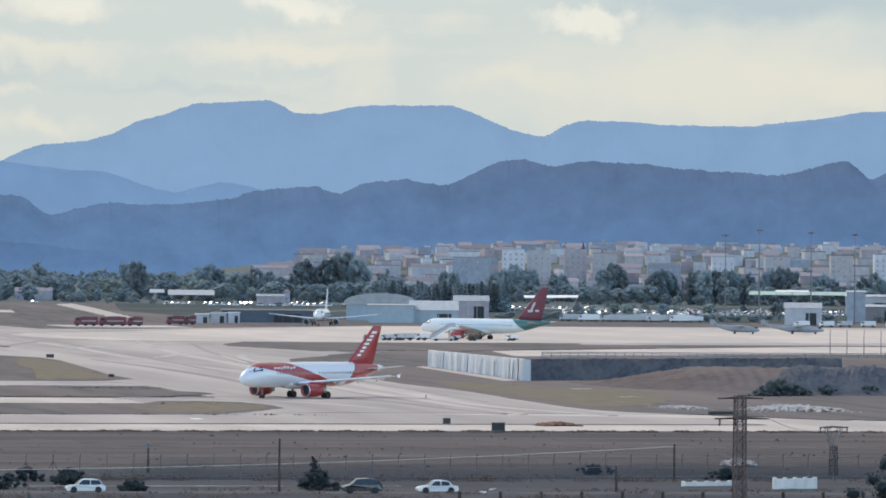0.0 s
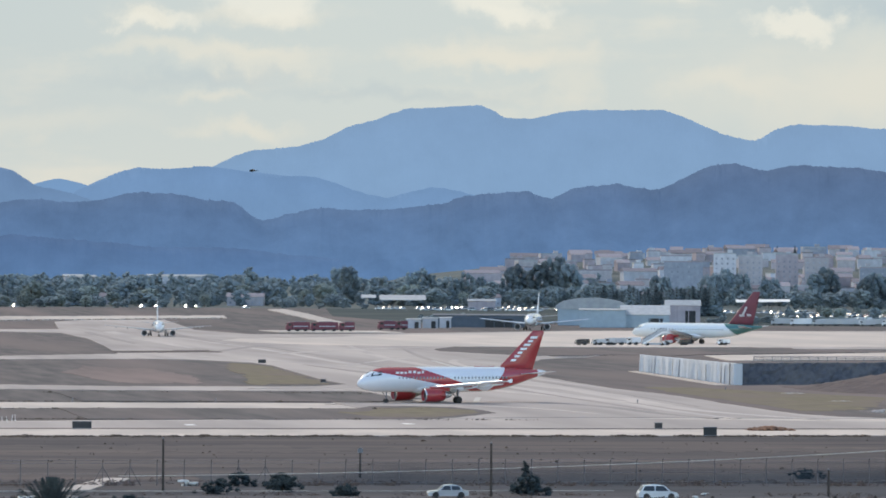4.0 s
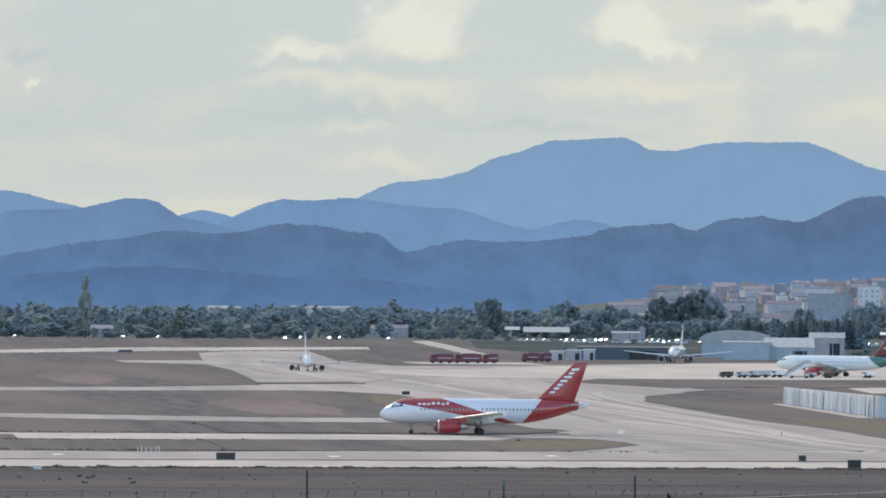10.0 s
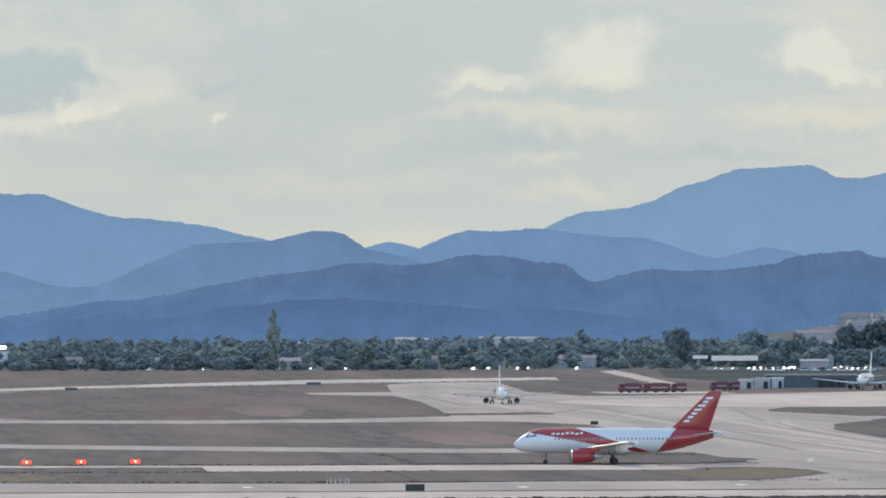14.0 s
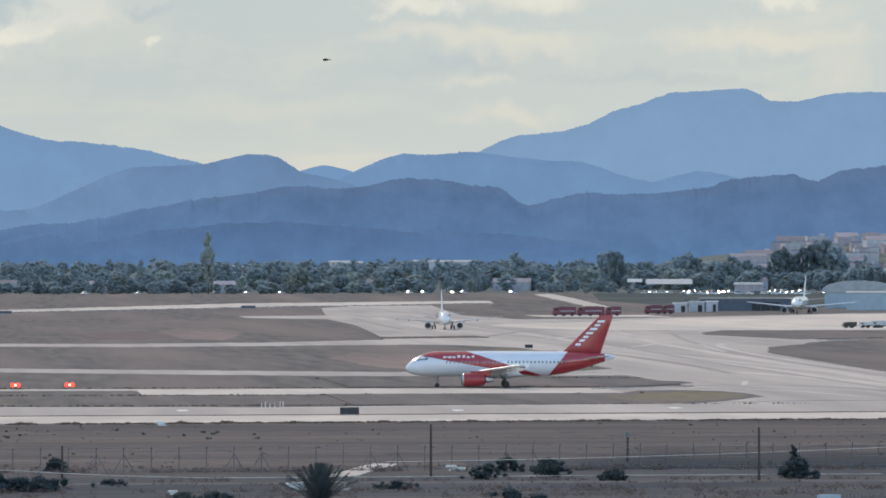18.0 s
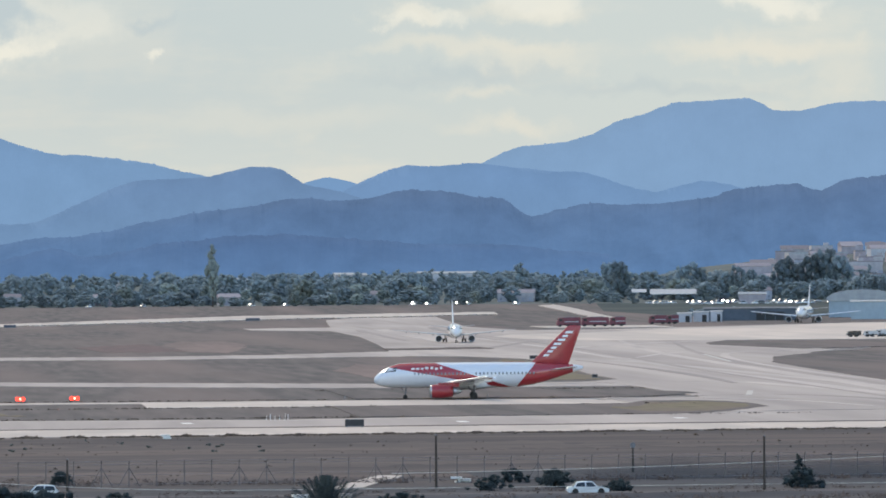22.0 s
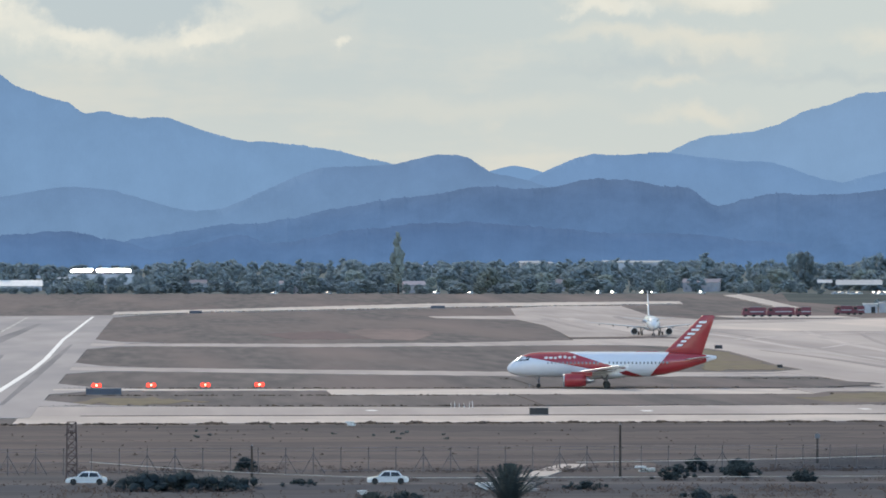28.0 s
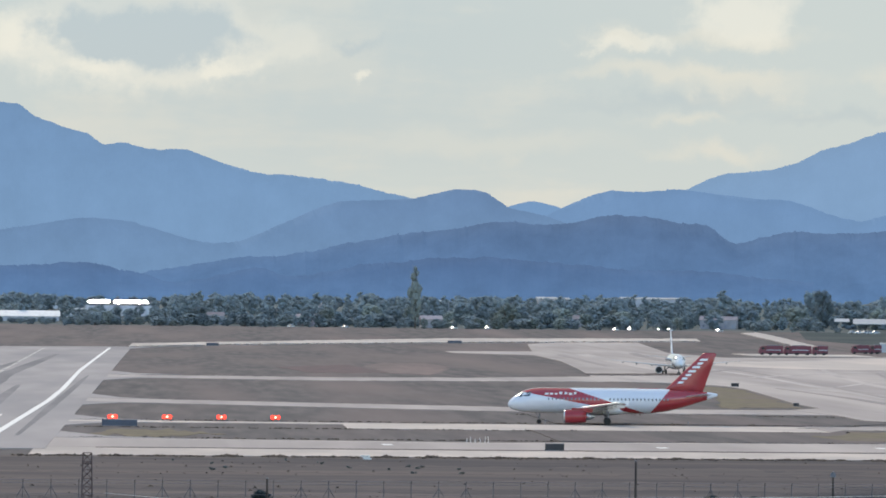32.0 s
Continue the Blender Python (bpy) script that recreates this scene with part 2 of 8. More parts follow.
M_PAVE = material("weathered_asphalt", (0.385, 0.340, 0.310), (0.318, 0.284, 0.263), 0.08, 0.85, third=(0.450, 0.396, 0.358), big=0.03, stretch=(1.6, 0.10, 1), turn=14)
M_RUNWAY = material("grooved_runway_asphalt", (0.375, 0.343, 0.325), (0.318, 0.294, 0.283), 0.1, 0.88, third=(0.275, 0.260, 0.255), big=0.03, stretch=(1, 0.12, 1), turn=-6)
M_ROAD = material("dark_road_asphalt", (0.125, 0.118, 0.12), (0.095, 0.09, 0.094), 0.6, 0.88)
M_MARK = material("white_marking", (0.78, 0.76, 0.72), (0.66, 0.64, 0.60), 0.5, 0.7)
M_WHITE = material("white_aircraft_paint", (0.80, 0.80, 0.80), (0.75, 0.75, 0.75), 0.6, 0.2, coat=0.8)
M_RED = material("red_aircraft_paint", (0.345, 0.026, 0.032), (0.30, 0.023, 0.028), 0.6, 0.3, coat=0.35)
M_SIGNRED = material("dark_red_paint", (0.155, 0.034, 0.052), (0.13, 0.03, 0.045), 0.6, 0.5)
M_GREYPAINT = material("grey_aircraft_paint", (0.42, 0.44, 0.46), (0.36, 0.38, 0.40), 0.8, 0.4)
M_MILGREY = material("grey_military_paint", (0.30, 0.32, 0.34), (0.25, 0.27, 0.29), 0.8, 0.5)
M_METAL = material("bare_metal", (0.55, 0.55, 0.55), (0.42, 0.42, 0.42), 3.0, 0.35, metal=0.9)
M_STEEL = material("dull_galvanised_steel", (0.22, 0.22, 0.23), (0.16, 0.16, 0.17), 2.0, 0.6, metal=0.3)
M_TYRE = material("black_rubber", (0.025, 0.025, 0.025), (0.035, 0.033, 0.03), 6.0, 0.8)
M_GLASS = material("dark_window_glass", (0.02, 0.025, 0.03), (0.03, 0.035, 0.04), 2.0, 0.13)
M_BLACK = material("black_board", (0.02, 0.02, 0.022), (0.03, 0.03, 0.032), 3.0, 0.6)
M_WOOD = material("grey_weathered_wood", (0.09, 0.075, 0.065), (0.06, 0.05, 0.045), 3.0, 0.9, stretch=(1, 1, 0.2))
# leaf tones raised and blued: distance haze is put into these three colours
M_LEAF = leaf_material("hazed_foliage", (0.232, 0.278, 0.296), (0.190, 0.233, 0.252), 0.38, 0.35)
M_LEAF2 = leaf_material("hazed_olive_foliage", (0.318, 0.357, 0.328), (0.258, 0.296, 0.278), 0.25, 0.35)
M_WOODS = leaf_material("hazed_wood_foliage", (0.292, 0.340, 0.350), (0.236, 0.282, 0.297), 0.12, 0.35, True)
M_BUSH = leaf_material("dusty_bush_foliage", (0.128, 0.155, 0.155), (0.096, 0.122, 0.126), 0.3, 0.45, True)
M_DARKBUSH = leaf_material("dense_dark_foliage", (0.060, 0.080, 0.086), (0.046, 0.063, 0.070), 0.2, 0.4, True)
M_BARK = material("bark", (0.11, 0.085, 0.065), (0.075, 0.06, 0.05), 4.0, 0.95)
M_TARP = material("white_tarpaulin", (0.68, 0.69, 0.70), (0.44, 0.46, 0.49), 0.6, 0.7, bump=0.9, third=(0.52, 0.52, 0.52), big=0.2, stretch=(1, 1, 0.2))
# dark stone; the same dark tone puts shade into the bank below the mound
M_DARKWALL = material("dark_stone_and_shade", (0.115, 0.115, 0.125), (0.075, 0.078, 0.09), 1.2, 0.95, bump=0.8, third=(0.15, 0.14, 0.14), big=0.2)
M_EARTH = material("bare_brown_earth", (0.142, 0.116, 0.111), (0.098, 0.083, 0.081), 0.35, 0.95, bump=0.8, third=(0.172, 0.141, 0.132), big=0.06, stretch=(1, 1, 0.5))
M_SAND = material("pale_rubble", (0.50, 0.445, 0.395), (0.40, 0.355, 0.32), 0.8, 0.95, bump=0.6)
M_ORANGE = material("orange_rubble", (0.30, 0.165, 0.105), (0.21, 0.125, 0.09), 1.0, 0.9, bump=0.6)
M_WALLS = [material("wall_" + n, c, None, 0.3, 0.9, spread=0.12) for n, c in (
    ("cream", (0.49, 0.455, 0.46)), ("pink", (0.45, 0.395, 0.41)), ("white", (0.58, 0.575, 0.60)), ("grey", (0.35, 0.37, 0.42)), ("brick", (0.39, 0.335, 0.345)))]
M_ROOF = material("clay_tile_roof", (0.315, 0.278, 0.285), (0.265, 0.235, 0.245), 1.0, 0.9, spread=0.25)
M_ROOFGREY = material("pale_sheet_roof", (0.44, 0.45, 0.45), (0.36, 0.37, 0.38), 0.5, 0.85, spread=0.12)
M_HANGAR = material("pale_blue_sheet_metal", (0.370, 0.440, 0.484), (0.326, 0.387, 0.431), 0.4, 0.5)
M_DARKSTORE = material("dark_blue_grey_sheet", (0.11, 0.13, 0.16), (0.085, 0.105, 0.13), 0.4, 0.8)
M_GREENROOF = material("pale_green_canopy", (0.36, 0.46, 0.40), (0.30, 0.40, 0.35), 0.4, 0.6)
M_STAND = material("sunlit_sand_concrete", (0.575, 0.495, 0.430), (0.50, 0.435, 0.38), 0.1, 0.85, third=(0.45, 0.398, 0.355), big=0.025, stretch=(1, 0.12, 1))
M_WORN = material("worn_pale_asphalt", (0.515, 0.455, 0.412), (0.435, 0.387, 0.353), 0.2, 0.88, third=(0.385, 0.343, 0.317), big=0.05, stretch=(1, 0.1, 1))
M_STAIN = material("rubber_stained_asphalt", (0.315, 0.283, 0.264), (0.35, 0.312, 0.29), 0.12, 0.88, third=(0.285, 0.258, 0.243), big=0.04, stretch=(1, 0.15, 1))
M_RUST = material("rusty_painted_steel", (0.17, 0.12, 0.11), (0.12, 0.09, 0.085), 3.0, 0.8, metal=0.2)
M_DRYBAND = material("pale_dry_scrub", (0.128, 0.108, 0.103), (0.092, 0.083, 0.082), 0.3, 0.95, bump=0.5, third=(0.158, 0.129, 0.118), big=0.06, stretch=(0.2, 1.0, 1))
M_VERGE = material("dark_blue_grey_verge", (0.080, 0.082, 0.090), (0.058, 0.060, 0.067), 0.2, 0.95, bump=0.4, third=(0.105, 0.097, 0.096), big=0.06, stretch=(0.25, 1.2, 1))
M_POST = material("dull_brown_post", (0.19, 0.17, 0.168), (0.145, 0.13, 0.132), 2.0, 0.9)
M_SLAT = material("polished_aluminium", (0.88, 0.88, 0.88), (0.8, 0.8, 0.8), 3.0, 0.3, metal=1.0)
M_THICKET = material("dark_thicket_ground", (0.070, 0.086, 0.086), (0.052, 0.066, 0.068), 0.03, 0.95, third=(0.09, 0.098, 0.092), big=0.01)
M_RUBBER = material("tyre_rubber_film", (0.215, 0.205, 0.203), (0.26, 0.245, 0.24), 0.12, 0.88, third=(0.19, 0.183, 0.183), big=0.04, stretch=(1, 0.15, 1))
M_BOARD = material("dark_blue_grey_board", (0.10, 0.11, 0.14), (0.08, 0.09, 0.115), 1.0, 0.7)
M_REDLAMP = glow("red_lamp_glow", (1.0, 0.055, 0.03), 2.2)
M_REDCORE = glow("red_lamp_core_glow", (1.0, 0.28, 0.2), 6.0)
M_PANE = material("shaded_window", (0.34, 0.35, 0.39), (0.27, 0.28, 0.32), 1.0, 0.5, spread=0.3)
M_CABIN = material("dark_cabin_pane", (0.15, 0.16, 0.18), (0.12, 0.13, 0.15), 1.0, 0.4, spread=0.3)
M_FADED = material("faded_paint_line", (0.47, 0.44, 0.40), (0.40, 0.37, 0.34), 0.3, 0.8)
M_FIELD = material("far_dark_fields", (0.125, 0.145, 0.14), (0.092, 0.112, 0.112), 0.03, 0.95, third=(0.155, 0.16, 0.145), big=0.01)
M_LAND = glow("landing_lamp_glow", (1.0, 0.95, 0.85), 25.0)
M_SUNFLASH = material("mirror_glass_roof", (0.9, 0.88, 0.82), (0.85, 0.83, 0.78), 0.5, 0.2, metal=1.0)
CAR_PAINTS = [material("car_paint_" + n, c, tuple(v * 0.93 for v in c), 2.0, 0.22, coat=0.8) for n, c in (
    ("white", (0.78, 0.78, 0.77)), ("silver", (0.48, 0.49, 0.50)), ("black", (0.025, 0.025, 0.03)), ("red", (0.35, 0.04, 0.035)), ("blue", (0.06, 0.10, 0.2)))]

# ---- mesh helpers ----


def part(name, bm, mat, parent=None, label="", smooth=False):
    me = bpy.data.meshes.new(name)
    bmesh.ops.recalc_face_normals(bm, faces=bm.faces)
    if smooth:
        for f in bm.faces:
            f.smooth = True
    bm.to_mesh(me)
    bm.free()
    for m in (mat if isinstance(mat, (list, tuple)) else [mat]):
        me.materials.append(m)
    ob = new(name, me)
    if parent is not None:
        ob.parent = parent
    if label:
        ob["label"] = label
    return ob


def share(name, data, parent, m):
    """One more piece on mesh data that is already there."""
    ob = new(name, data)
    ob.parent = parent
    ob.matrix_basis = m
    return ob


def empty(name, m=None, label="", category="", group="", kind=""):
    ob = new(name)
    ob.matrix_basis = m or Matrix()
    return tagged(ob, label, category, group, kind)


def box(bm, c, s, rz=0.0, m=None, taper=1.0):
    """A box of size s with its centre at c, turned by rz degrees; taper shrinks the top."""
    q = (m or Matrix()) @ pose(*c, 0, 0, rz)
    vs = []
    for z in (-0.5, 0.5):
        k = taper if z > 0 else 1.0
        for x, y in ((-0.5, -0.5), (0.5, -0.5), (0.5, 0.5), (-0.5, 0.5)):
            vs.append(bm.verts.new(q @ Vector((x * s[0] * k, y * s[1] * k, z * s[2]))))
    for f in ((3, 2, 1, 0), (4, 5, 6, 7), (0, 1, 5, 4), (1, 2, 6, 5), (2, 3, 7, 6), (3, 0, 4, 7)):
        bm.faces.new([vs[i] for i in f])
    return vs


def tube(bm, a, b, r0, r1=None, n=8):
    """A closed rod from a to b, r0 thick at a and r1 at b."""
    a, b = Vector(a), Vector(b)
    r1 = r0 if r1 is None else r1
    q = (b - a).to_track_quat("Z", "Y").to_matrix()
    rings = []
    for p, r in ((a, r0), (b, r1)):
        rings.append([bm.verts.new(p + q @ Vector((r * math.cos(k * math.tau / n), r * math.sin(k * math.tau / n), 0))) for k in range(n)])
    for k in range(n):
        bm.faces.new((rings[0][k], rings[0][(k + 1) % n], rings[1][(k + 1) % n], rings[1][k]))
    bm.faces.new(rings[0][::-1])
    bm.faces.new(rings[1])


def loft(bm, rings, close=True):
    """Skin over rings of equally many points."""
    vr = [[bm.verts.new(p) for p in r] for r in rings]
    n = len(vr[0])
    for a, b in zip(vr, vr[1:]):
        for k in range(n):
            bm.faces.new((a[k], a[(k + 1) % n], b[(k + 1) % n], b[k]))
    if close:
        bm.faces.new(vr[0][::-1])
        bm.faces.new(vr[-1])
    return vr


def slab(bm, pts, z0, z1):
    """A flat plate over a plan outline."""
    n = len(pts)
    lo = [bm.verts.new((x, y, z0)) for x, y in pts]
    hi = [bm.verts.new((x, y, z1)) for x, y in pts]
    bm.faces.new(hi)
    for k in range(n):
        bm.faces.new((lo[k], lo[(k + 1) % n], hi[(k + 1) % n], hi[k]))


def blobby(bm, c, r, rng, squash=0.8, sub=1, rough=0.28):
    """A lumpy clump."""
    got = bmesh.ops.create_icosphere(bm, subdivisions=sub, radius=1.0)["verts"]
    for v in got:
        k = 1 + rng.uniform(-rough, rough)
        v.co = Vector((c[0] + v.co.x * r * k, c[1] + v.co.y * r * k, c[2] + v.co.z * r * squash * k))


GROUND = [(-400, 0), (2300, 0), (2900, 4), (4000, 12), (4990, 20)]


HILL = [(6.7, 0.0), (7.4, 0.40), (8.5, 0.72), (10.0, 0.92), (11.0, 1.0), (60.0, 1.0)]  # bearing and share of the town hill


def ease(u):
    u = min(1.0, max(0.0, u))
    return u * u * (3 - 2 * u)


def rise_at(y, x=0.0):
    """The ground's height, which climbs gently past the airfield and more under the town."""
    z = GROUND[-1][1]
    for (y0, z0), (y1, z1) in zip(GROUND, GROUND[1:]):
        if y <= y1:
            z = z0 + (z1 - z0) * max(0.0, (y - y0)) / (y1 - y0)
            break
    az = math.degrees(math.atan2(x, max(y, 1.0)))
    k = 0.0
    for (a0, k0), (a1, k1) in zip(HILL, HILL[1:]):
        if a0 <= az <= a1:
            k = k0 + (k1 - k0) * (az - a0) / (a1 - a0)
    return z + 28.0 * ease((y - 3250) / 700) * (1 - ease((y - 4150) / 400)) * k


def bearing(az, dist):
    return dist * math.tan(radians(az)), dist

# ---- ground, pavements, hills ----


def build_ground():
    xs = [-1400, -700, -300, -150] + [-100 + 25 * i for i in range(46)] + [1300, 1900, 2600]
    ys = [-400, 0, 150, 300, 400] + [450 + 25 * i for i in range(12)] + [800 + 100 * i for i in range(16)] + [2400 + 100 * i for i in range(5)] + [2850, 2900, 2965] + [3000 + 100 * i for i in range(13)] + [4500, 4990]
    bm = bmesh.new()
    rng = random.Random(5)
    grid = [[bm.verts.new((x, y, rise_at(y, x))) for x in xs] for y in ys]
    for a, b in zip(grid, grid[1:]):
        for k in range(len(xs) - 1):
            f = bm.faces.new((a[k], a[k + 1], b[k + 1], b[k]))
            f.material_index = 1 if a[0].co.y > 2960 else 0
    return tagged(part("ground", bm, [M_GRASS, M_FIELD]), "flat ground of dry brown grass round the airfield", "ground", kind="structure")


def pavement(name, pts, z, mat, label, category="pavement"):
    bm = bmesh.new()
    slab(bm, pts, -0.3, z)
    for v in bm.verts:
        v.co.z += rise_at(v.co.y, v.co.x)
    return tagged(part(name, bm, mat), label, category, kind="structure")


def patch(name, pts, z, mat, label, category="grass", rag=(0.5, 3.0), seed=1.0):
    """Grass or earth with a ragged edge, laid over the ground."""
    edge = []
    for (xa, ya), (xb, yb) in zip(pts, pts[1:] + pts[:1]):
        n = max(1, int(max(abs(xb - xa) / 1.2, abs(yb - ya) / 6.0)))
        across = abs(xb - xa) * 8 > abs(yb - ya)
        for i in range(n):
            x, y = xa + (xb - xa) * i / n, ya + (yb - ya) * i / n
            k = noise.noise(Vector((x * 0.4, y * 0.05, seed))) + 0.8 * noise.noise(Vector((x * 1.9, y * 0.2, seed + 5)))
            edge.append((x, y + rag[1] * k) if across else (x + rag[0] * k, y))
    return pavement(name, edge, z, mat, label, category)


build_ground()
# the near scrub belt between road and airfield
pavement("scrub", [(-120, 300), (420, 300), (420, 708), (182, 722), (-20, 704), (-120, 700)], 0.02, M_SCRUB, "dark dry scrubland before the airfield fence", "scrub")
pavement("runway", [(-100, 715), (-16.5, 735), (-16.0, 2120), (-6, 2215), (-100, 2150)], 0.10, M_RUNWAY, "wide grey runway with white side stripes", "runway")
pavement("taxiway_near", [(-18, 708), (182, 724), (420, 760), (420, 800), (215, 850), (174, 812), (150, 822), (124, 819), (98, 804), (44, 786), (-18, 796)], 0.05, M_CONCRETE, "pale concrete taxiway along the airfield's near edge", "taxiway")
patch("taxiway_holding", [(-17, 893), (27, 893), (27, 863), (104, 862), (125, 870), (125, 902), (28, 902.5), (-17, 909)], 0.06, M_CONCRETE, "pale concrete taxiway leading to the runway", "taxiway", rag=(0.3, 1.2), seed=50.0)
patch("taxiway_second", [(-17, 1065), (58, 1007), (76, 1001), (130, 1000), (130, 1044), (78, 1038), (-17, 1101)], 0.07, M_PAVE, "narrow grey taxiway crossing the grass", "taxiway", rag=(0.3, 3.0), seed=51.0)
patch("taxiway_third", [(-17, 1382), (38, 1360), (110, 1388), (150, 1436), (150, 1525), (110, 1480), (75, 1432), (39, 1416), (-17, 1430)], 0.08, M_PAVE, "narrow grey taxiway crossing the dry grass", "taxiway", rag=(0.3, 6.0), seed=52.0)
patch("taxiway_far", [(-17, 2205), (23, 2325), (125, 2450), (240, 2560), (246, 2640), (124, 2560), (-17, 2318)], 0.4, M_CONCRETE, "pale far taxiway beyond the grass", "taxiway", rag=(0.5, 10.0), seed=53.0)
pavement("apron", [(102, 803), (124, 812), (176, 809), (177, 898), (179, 1061), (186, 1152), (198, 1299), (210, 1400), (222, 1435), (226, 1624), (239, 1746), (300, 1690), (560, 1720), (900, 1900), (900, 2330), (348, 2210), (232, 2023), (197, 2010), (191, 2168), (207, 2503), (170, 2487), (153, 2427), (139, 2177), (104, 2150), (104, 2087), (130, 2023), (127, 1841), (118.5, 1646), (110, 1477), (110, 1388), (122, 1372), (131, 1330), (131.5, 1290), (127, 1191), (123, 1111), (122.5, 1062), (115, 1044), (118, 994), (118, 905), (102, 905)], 0.12, M_PAVE, "wide pale apron and taxiway junction", "apron")
pavement("apron_stand", [(167, 1800), (171, 1745), (186, 1682), (218, 1668), (268, 1666), (300, 1676), (330, 1690), (560, 1760), (890, 1960), (890, 2300), (348, 2195), (250, 2010), (210, 1905), (178, 1858)], 0.15, M_STAND, "sunlit sand-coloured concrete aircraft stand", "apron")
pavement("apron_band", [(257, 1391), (350, 1459), (700, 1500), (700, 1660), (391, 1618), (268, 1487)], 0.19, M_STAND, "pale concrete band behind the walls", "apron")
patch("island", [(206, 1560), (210, 1600), (224, 1662), (240, 1640), (268, 1652), (300, 1656), (327, 1668), (314, 1590), (330, 1566), (272, 1508), (258, 1480), (244, 1494), (218, 1464), (214, 1494), (208, 1544)], 0.18, M_GRASS, "dry grass island beside the apron", seed=2.0)
pavement("apron_link", [(318, 1640), (700, 1700), (700, 1840), (560, 1730), (318, 1700)], 0.14, M_PAVE, "grey apron pavement behind the walls", "apron")
patch("verge", [(420, 720), (190, 781), (176, 808), (168, 822), (165.5, 835), (165.3, 857), (166, 884), (167, 910), (168.8, 945), (169.6, 980), (169, 1010), (168.6, 1037), (171, 1087), (174.3, 1168), (178.4, 1246), (190, 1325), (204.6, 1371), (229, 1440), (245, 1488), (257, 1476), (255, 1391), (420, 1330)], 0.17, M_GRASS, "dry grass verge below the walls", rag=(0.4, 4.0), seed=3.0)
patch("rough_verge", [(169, 850), (170, 884), (171, 930), (173, 990), (176, 1040), (186, 1035), (196, 985), (203, 950), (192, 905), (180, 862)], 0.19, M_GREENISH, "greenish grass strip by the taxiway", rag=(1.0, 8.0), seed=4.0)
patch("grass_tip", [(55, 796), (85, 796), (101.6, 800), (109.5, 808), (119, 836), (119.6, 856), (117.5, 874), (112, 880), (105.5, 880), (101, 864), (55, 862)], 0.13, M_GRASS, "dry grass strip between the taxiways", rag=(0.35, 1.6), seed=5.0)
patch("green_tip", [(98, 812), (109, 815), (117, 838), (118, 854), (114, 868), (105, 868), (102, 850), (95, 835)], 0.136, M_GREENISH, "thin greenish grass between the taxiways", rag=(1.6, 5.0), seed=6.0)
patch("grass_strip", [(62, 911), (96, 911.5), (106, 908), (112, 917), (121, 932), (120.8, 944), (116.5, 958), (110.4, 969), (99, 982), (62, 982)], 0.133, M_GRASS, "dry grass strip between the taxiways", rag=(0.35, 1.8), seed=7.0)
pavement("road", [(-700, 504.5), (800, 504.5), (800, 514.5), (-700, 514.5)], 0.10, M_ROAD, "dark two-lane road before the airfield", "road")
patch("far_track", [(291, 2880), (303, 2915), (296, 2740), (288, 2600), (282, 2480), (276, 2380), (262, 2300), (256, 2310), (266, 2400), (274, 2500), (281, 2650)], 0.3, M_SAND, "pale sandy track at the airfield's edge", "track", rag=(1.0, 10.0), seed=31.0)
pavement("fire_pad", [(215, 2085), (262, 2085), (262, 2160), (215, 2160)], 0.2, M_CONCRETE, "pale concrete pad under the fire engines", "pavement")


SIDE_LINE = [(-25.7, 772), (-24.1, 970), (-23.4, 1070), (-23.3, 1200), (-24.6, 1500), (-24.0, 2150)]


def build_markings():
    """Painted lines, each a thin raised plate."""
    def mark(name, pts, z, label, mat=None):
        tagged(pavement(name, pts, z, mat or M_MARK, label, "marking"), kind="structure")
    for (xa, ya), (xb, yb) in zip(SIDE_LINE, SIDE_LINE[1:]):
        mark("runway_side_stripe", [(xa - 0.55, ya), (xa + 0.55, ya), (xb + 0.5, yb), (xb - 0.5, yb)], 0.12, "white runway side stripe")
    mark("runway_end_bar", [(-60, 774), (-25.9, 774), (-25.9, 777), (-60, 777)], 0.12, "white bar across the runway's end")
    for i in range(13):
        y = 1120 + 78 * i
        c = -43.4 - (y - 1251) * 0.0056
        mark("runway_centre_dash", [(c - 0.4, y), (c + 0.4, y), (c + 0.15, y + 60), (c - 0.65, y + 60)], 0.12, "worn runway centre dash", M_FADED)
    for k, (x0, x1, y0, y1) in enumerate(((-44, -28.2, 928, 940), (-34, -31.8, 1006, 1018), (-42, -35.2, 1080, 1094), (-44, -28.4, 896, 906))):
        mark("threshold_bar", [(x0, y0), (x1, y0), (x1, y1), (x0, y1)], 0.122 + 0.001 * k, "white runway threshold bar")
    for x in (-41.0, -37.5):
        mark("touchdown_bar", [(x - 2.0, 985), (x, 985), (x, 1005), (x - 2.0, 1005)], 0.12, "white runway touchdown bar")
    for x, y in ((29.5, 768), (67.0, 764), (98, 772)):
        mark("taxiway_block", [(x - 0.6, y), (x + 0.8, y + 1), (x + 0.6, y + 5), (x - 0.8, y + 5)], 0.07, "worn white paint block on the taxiway")
    # short pale hooks of old guide lines over the junction
    for a, b, w in HOOKS:
        mark("guide_line", [(a[0] - w, a[1]), (a[0] + w, a[1]), (b[0] + w, b[1]), (b[0] - w, b[1])], 0.175, "faded taxi guide line", M_FADED)


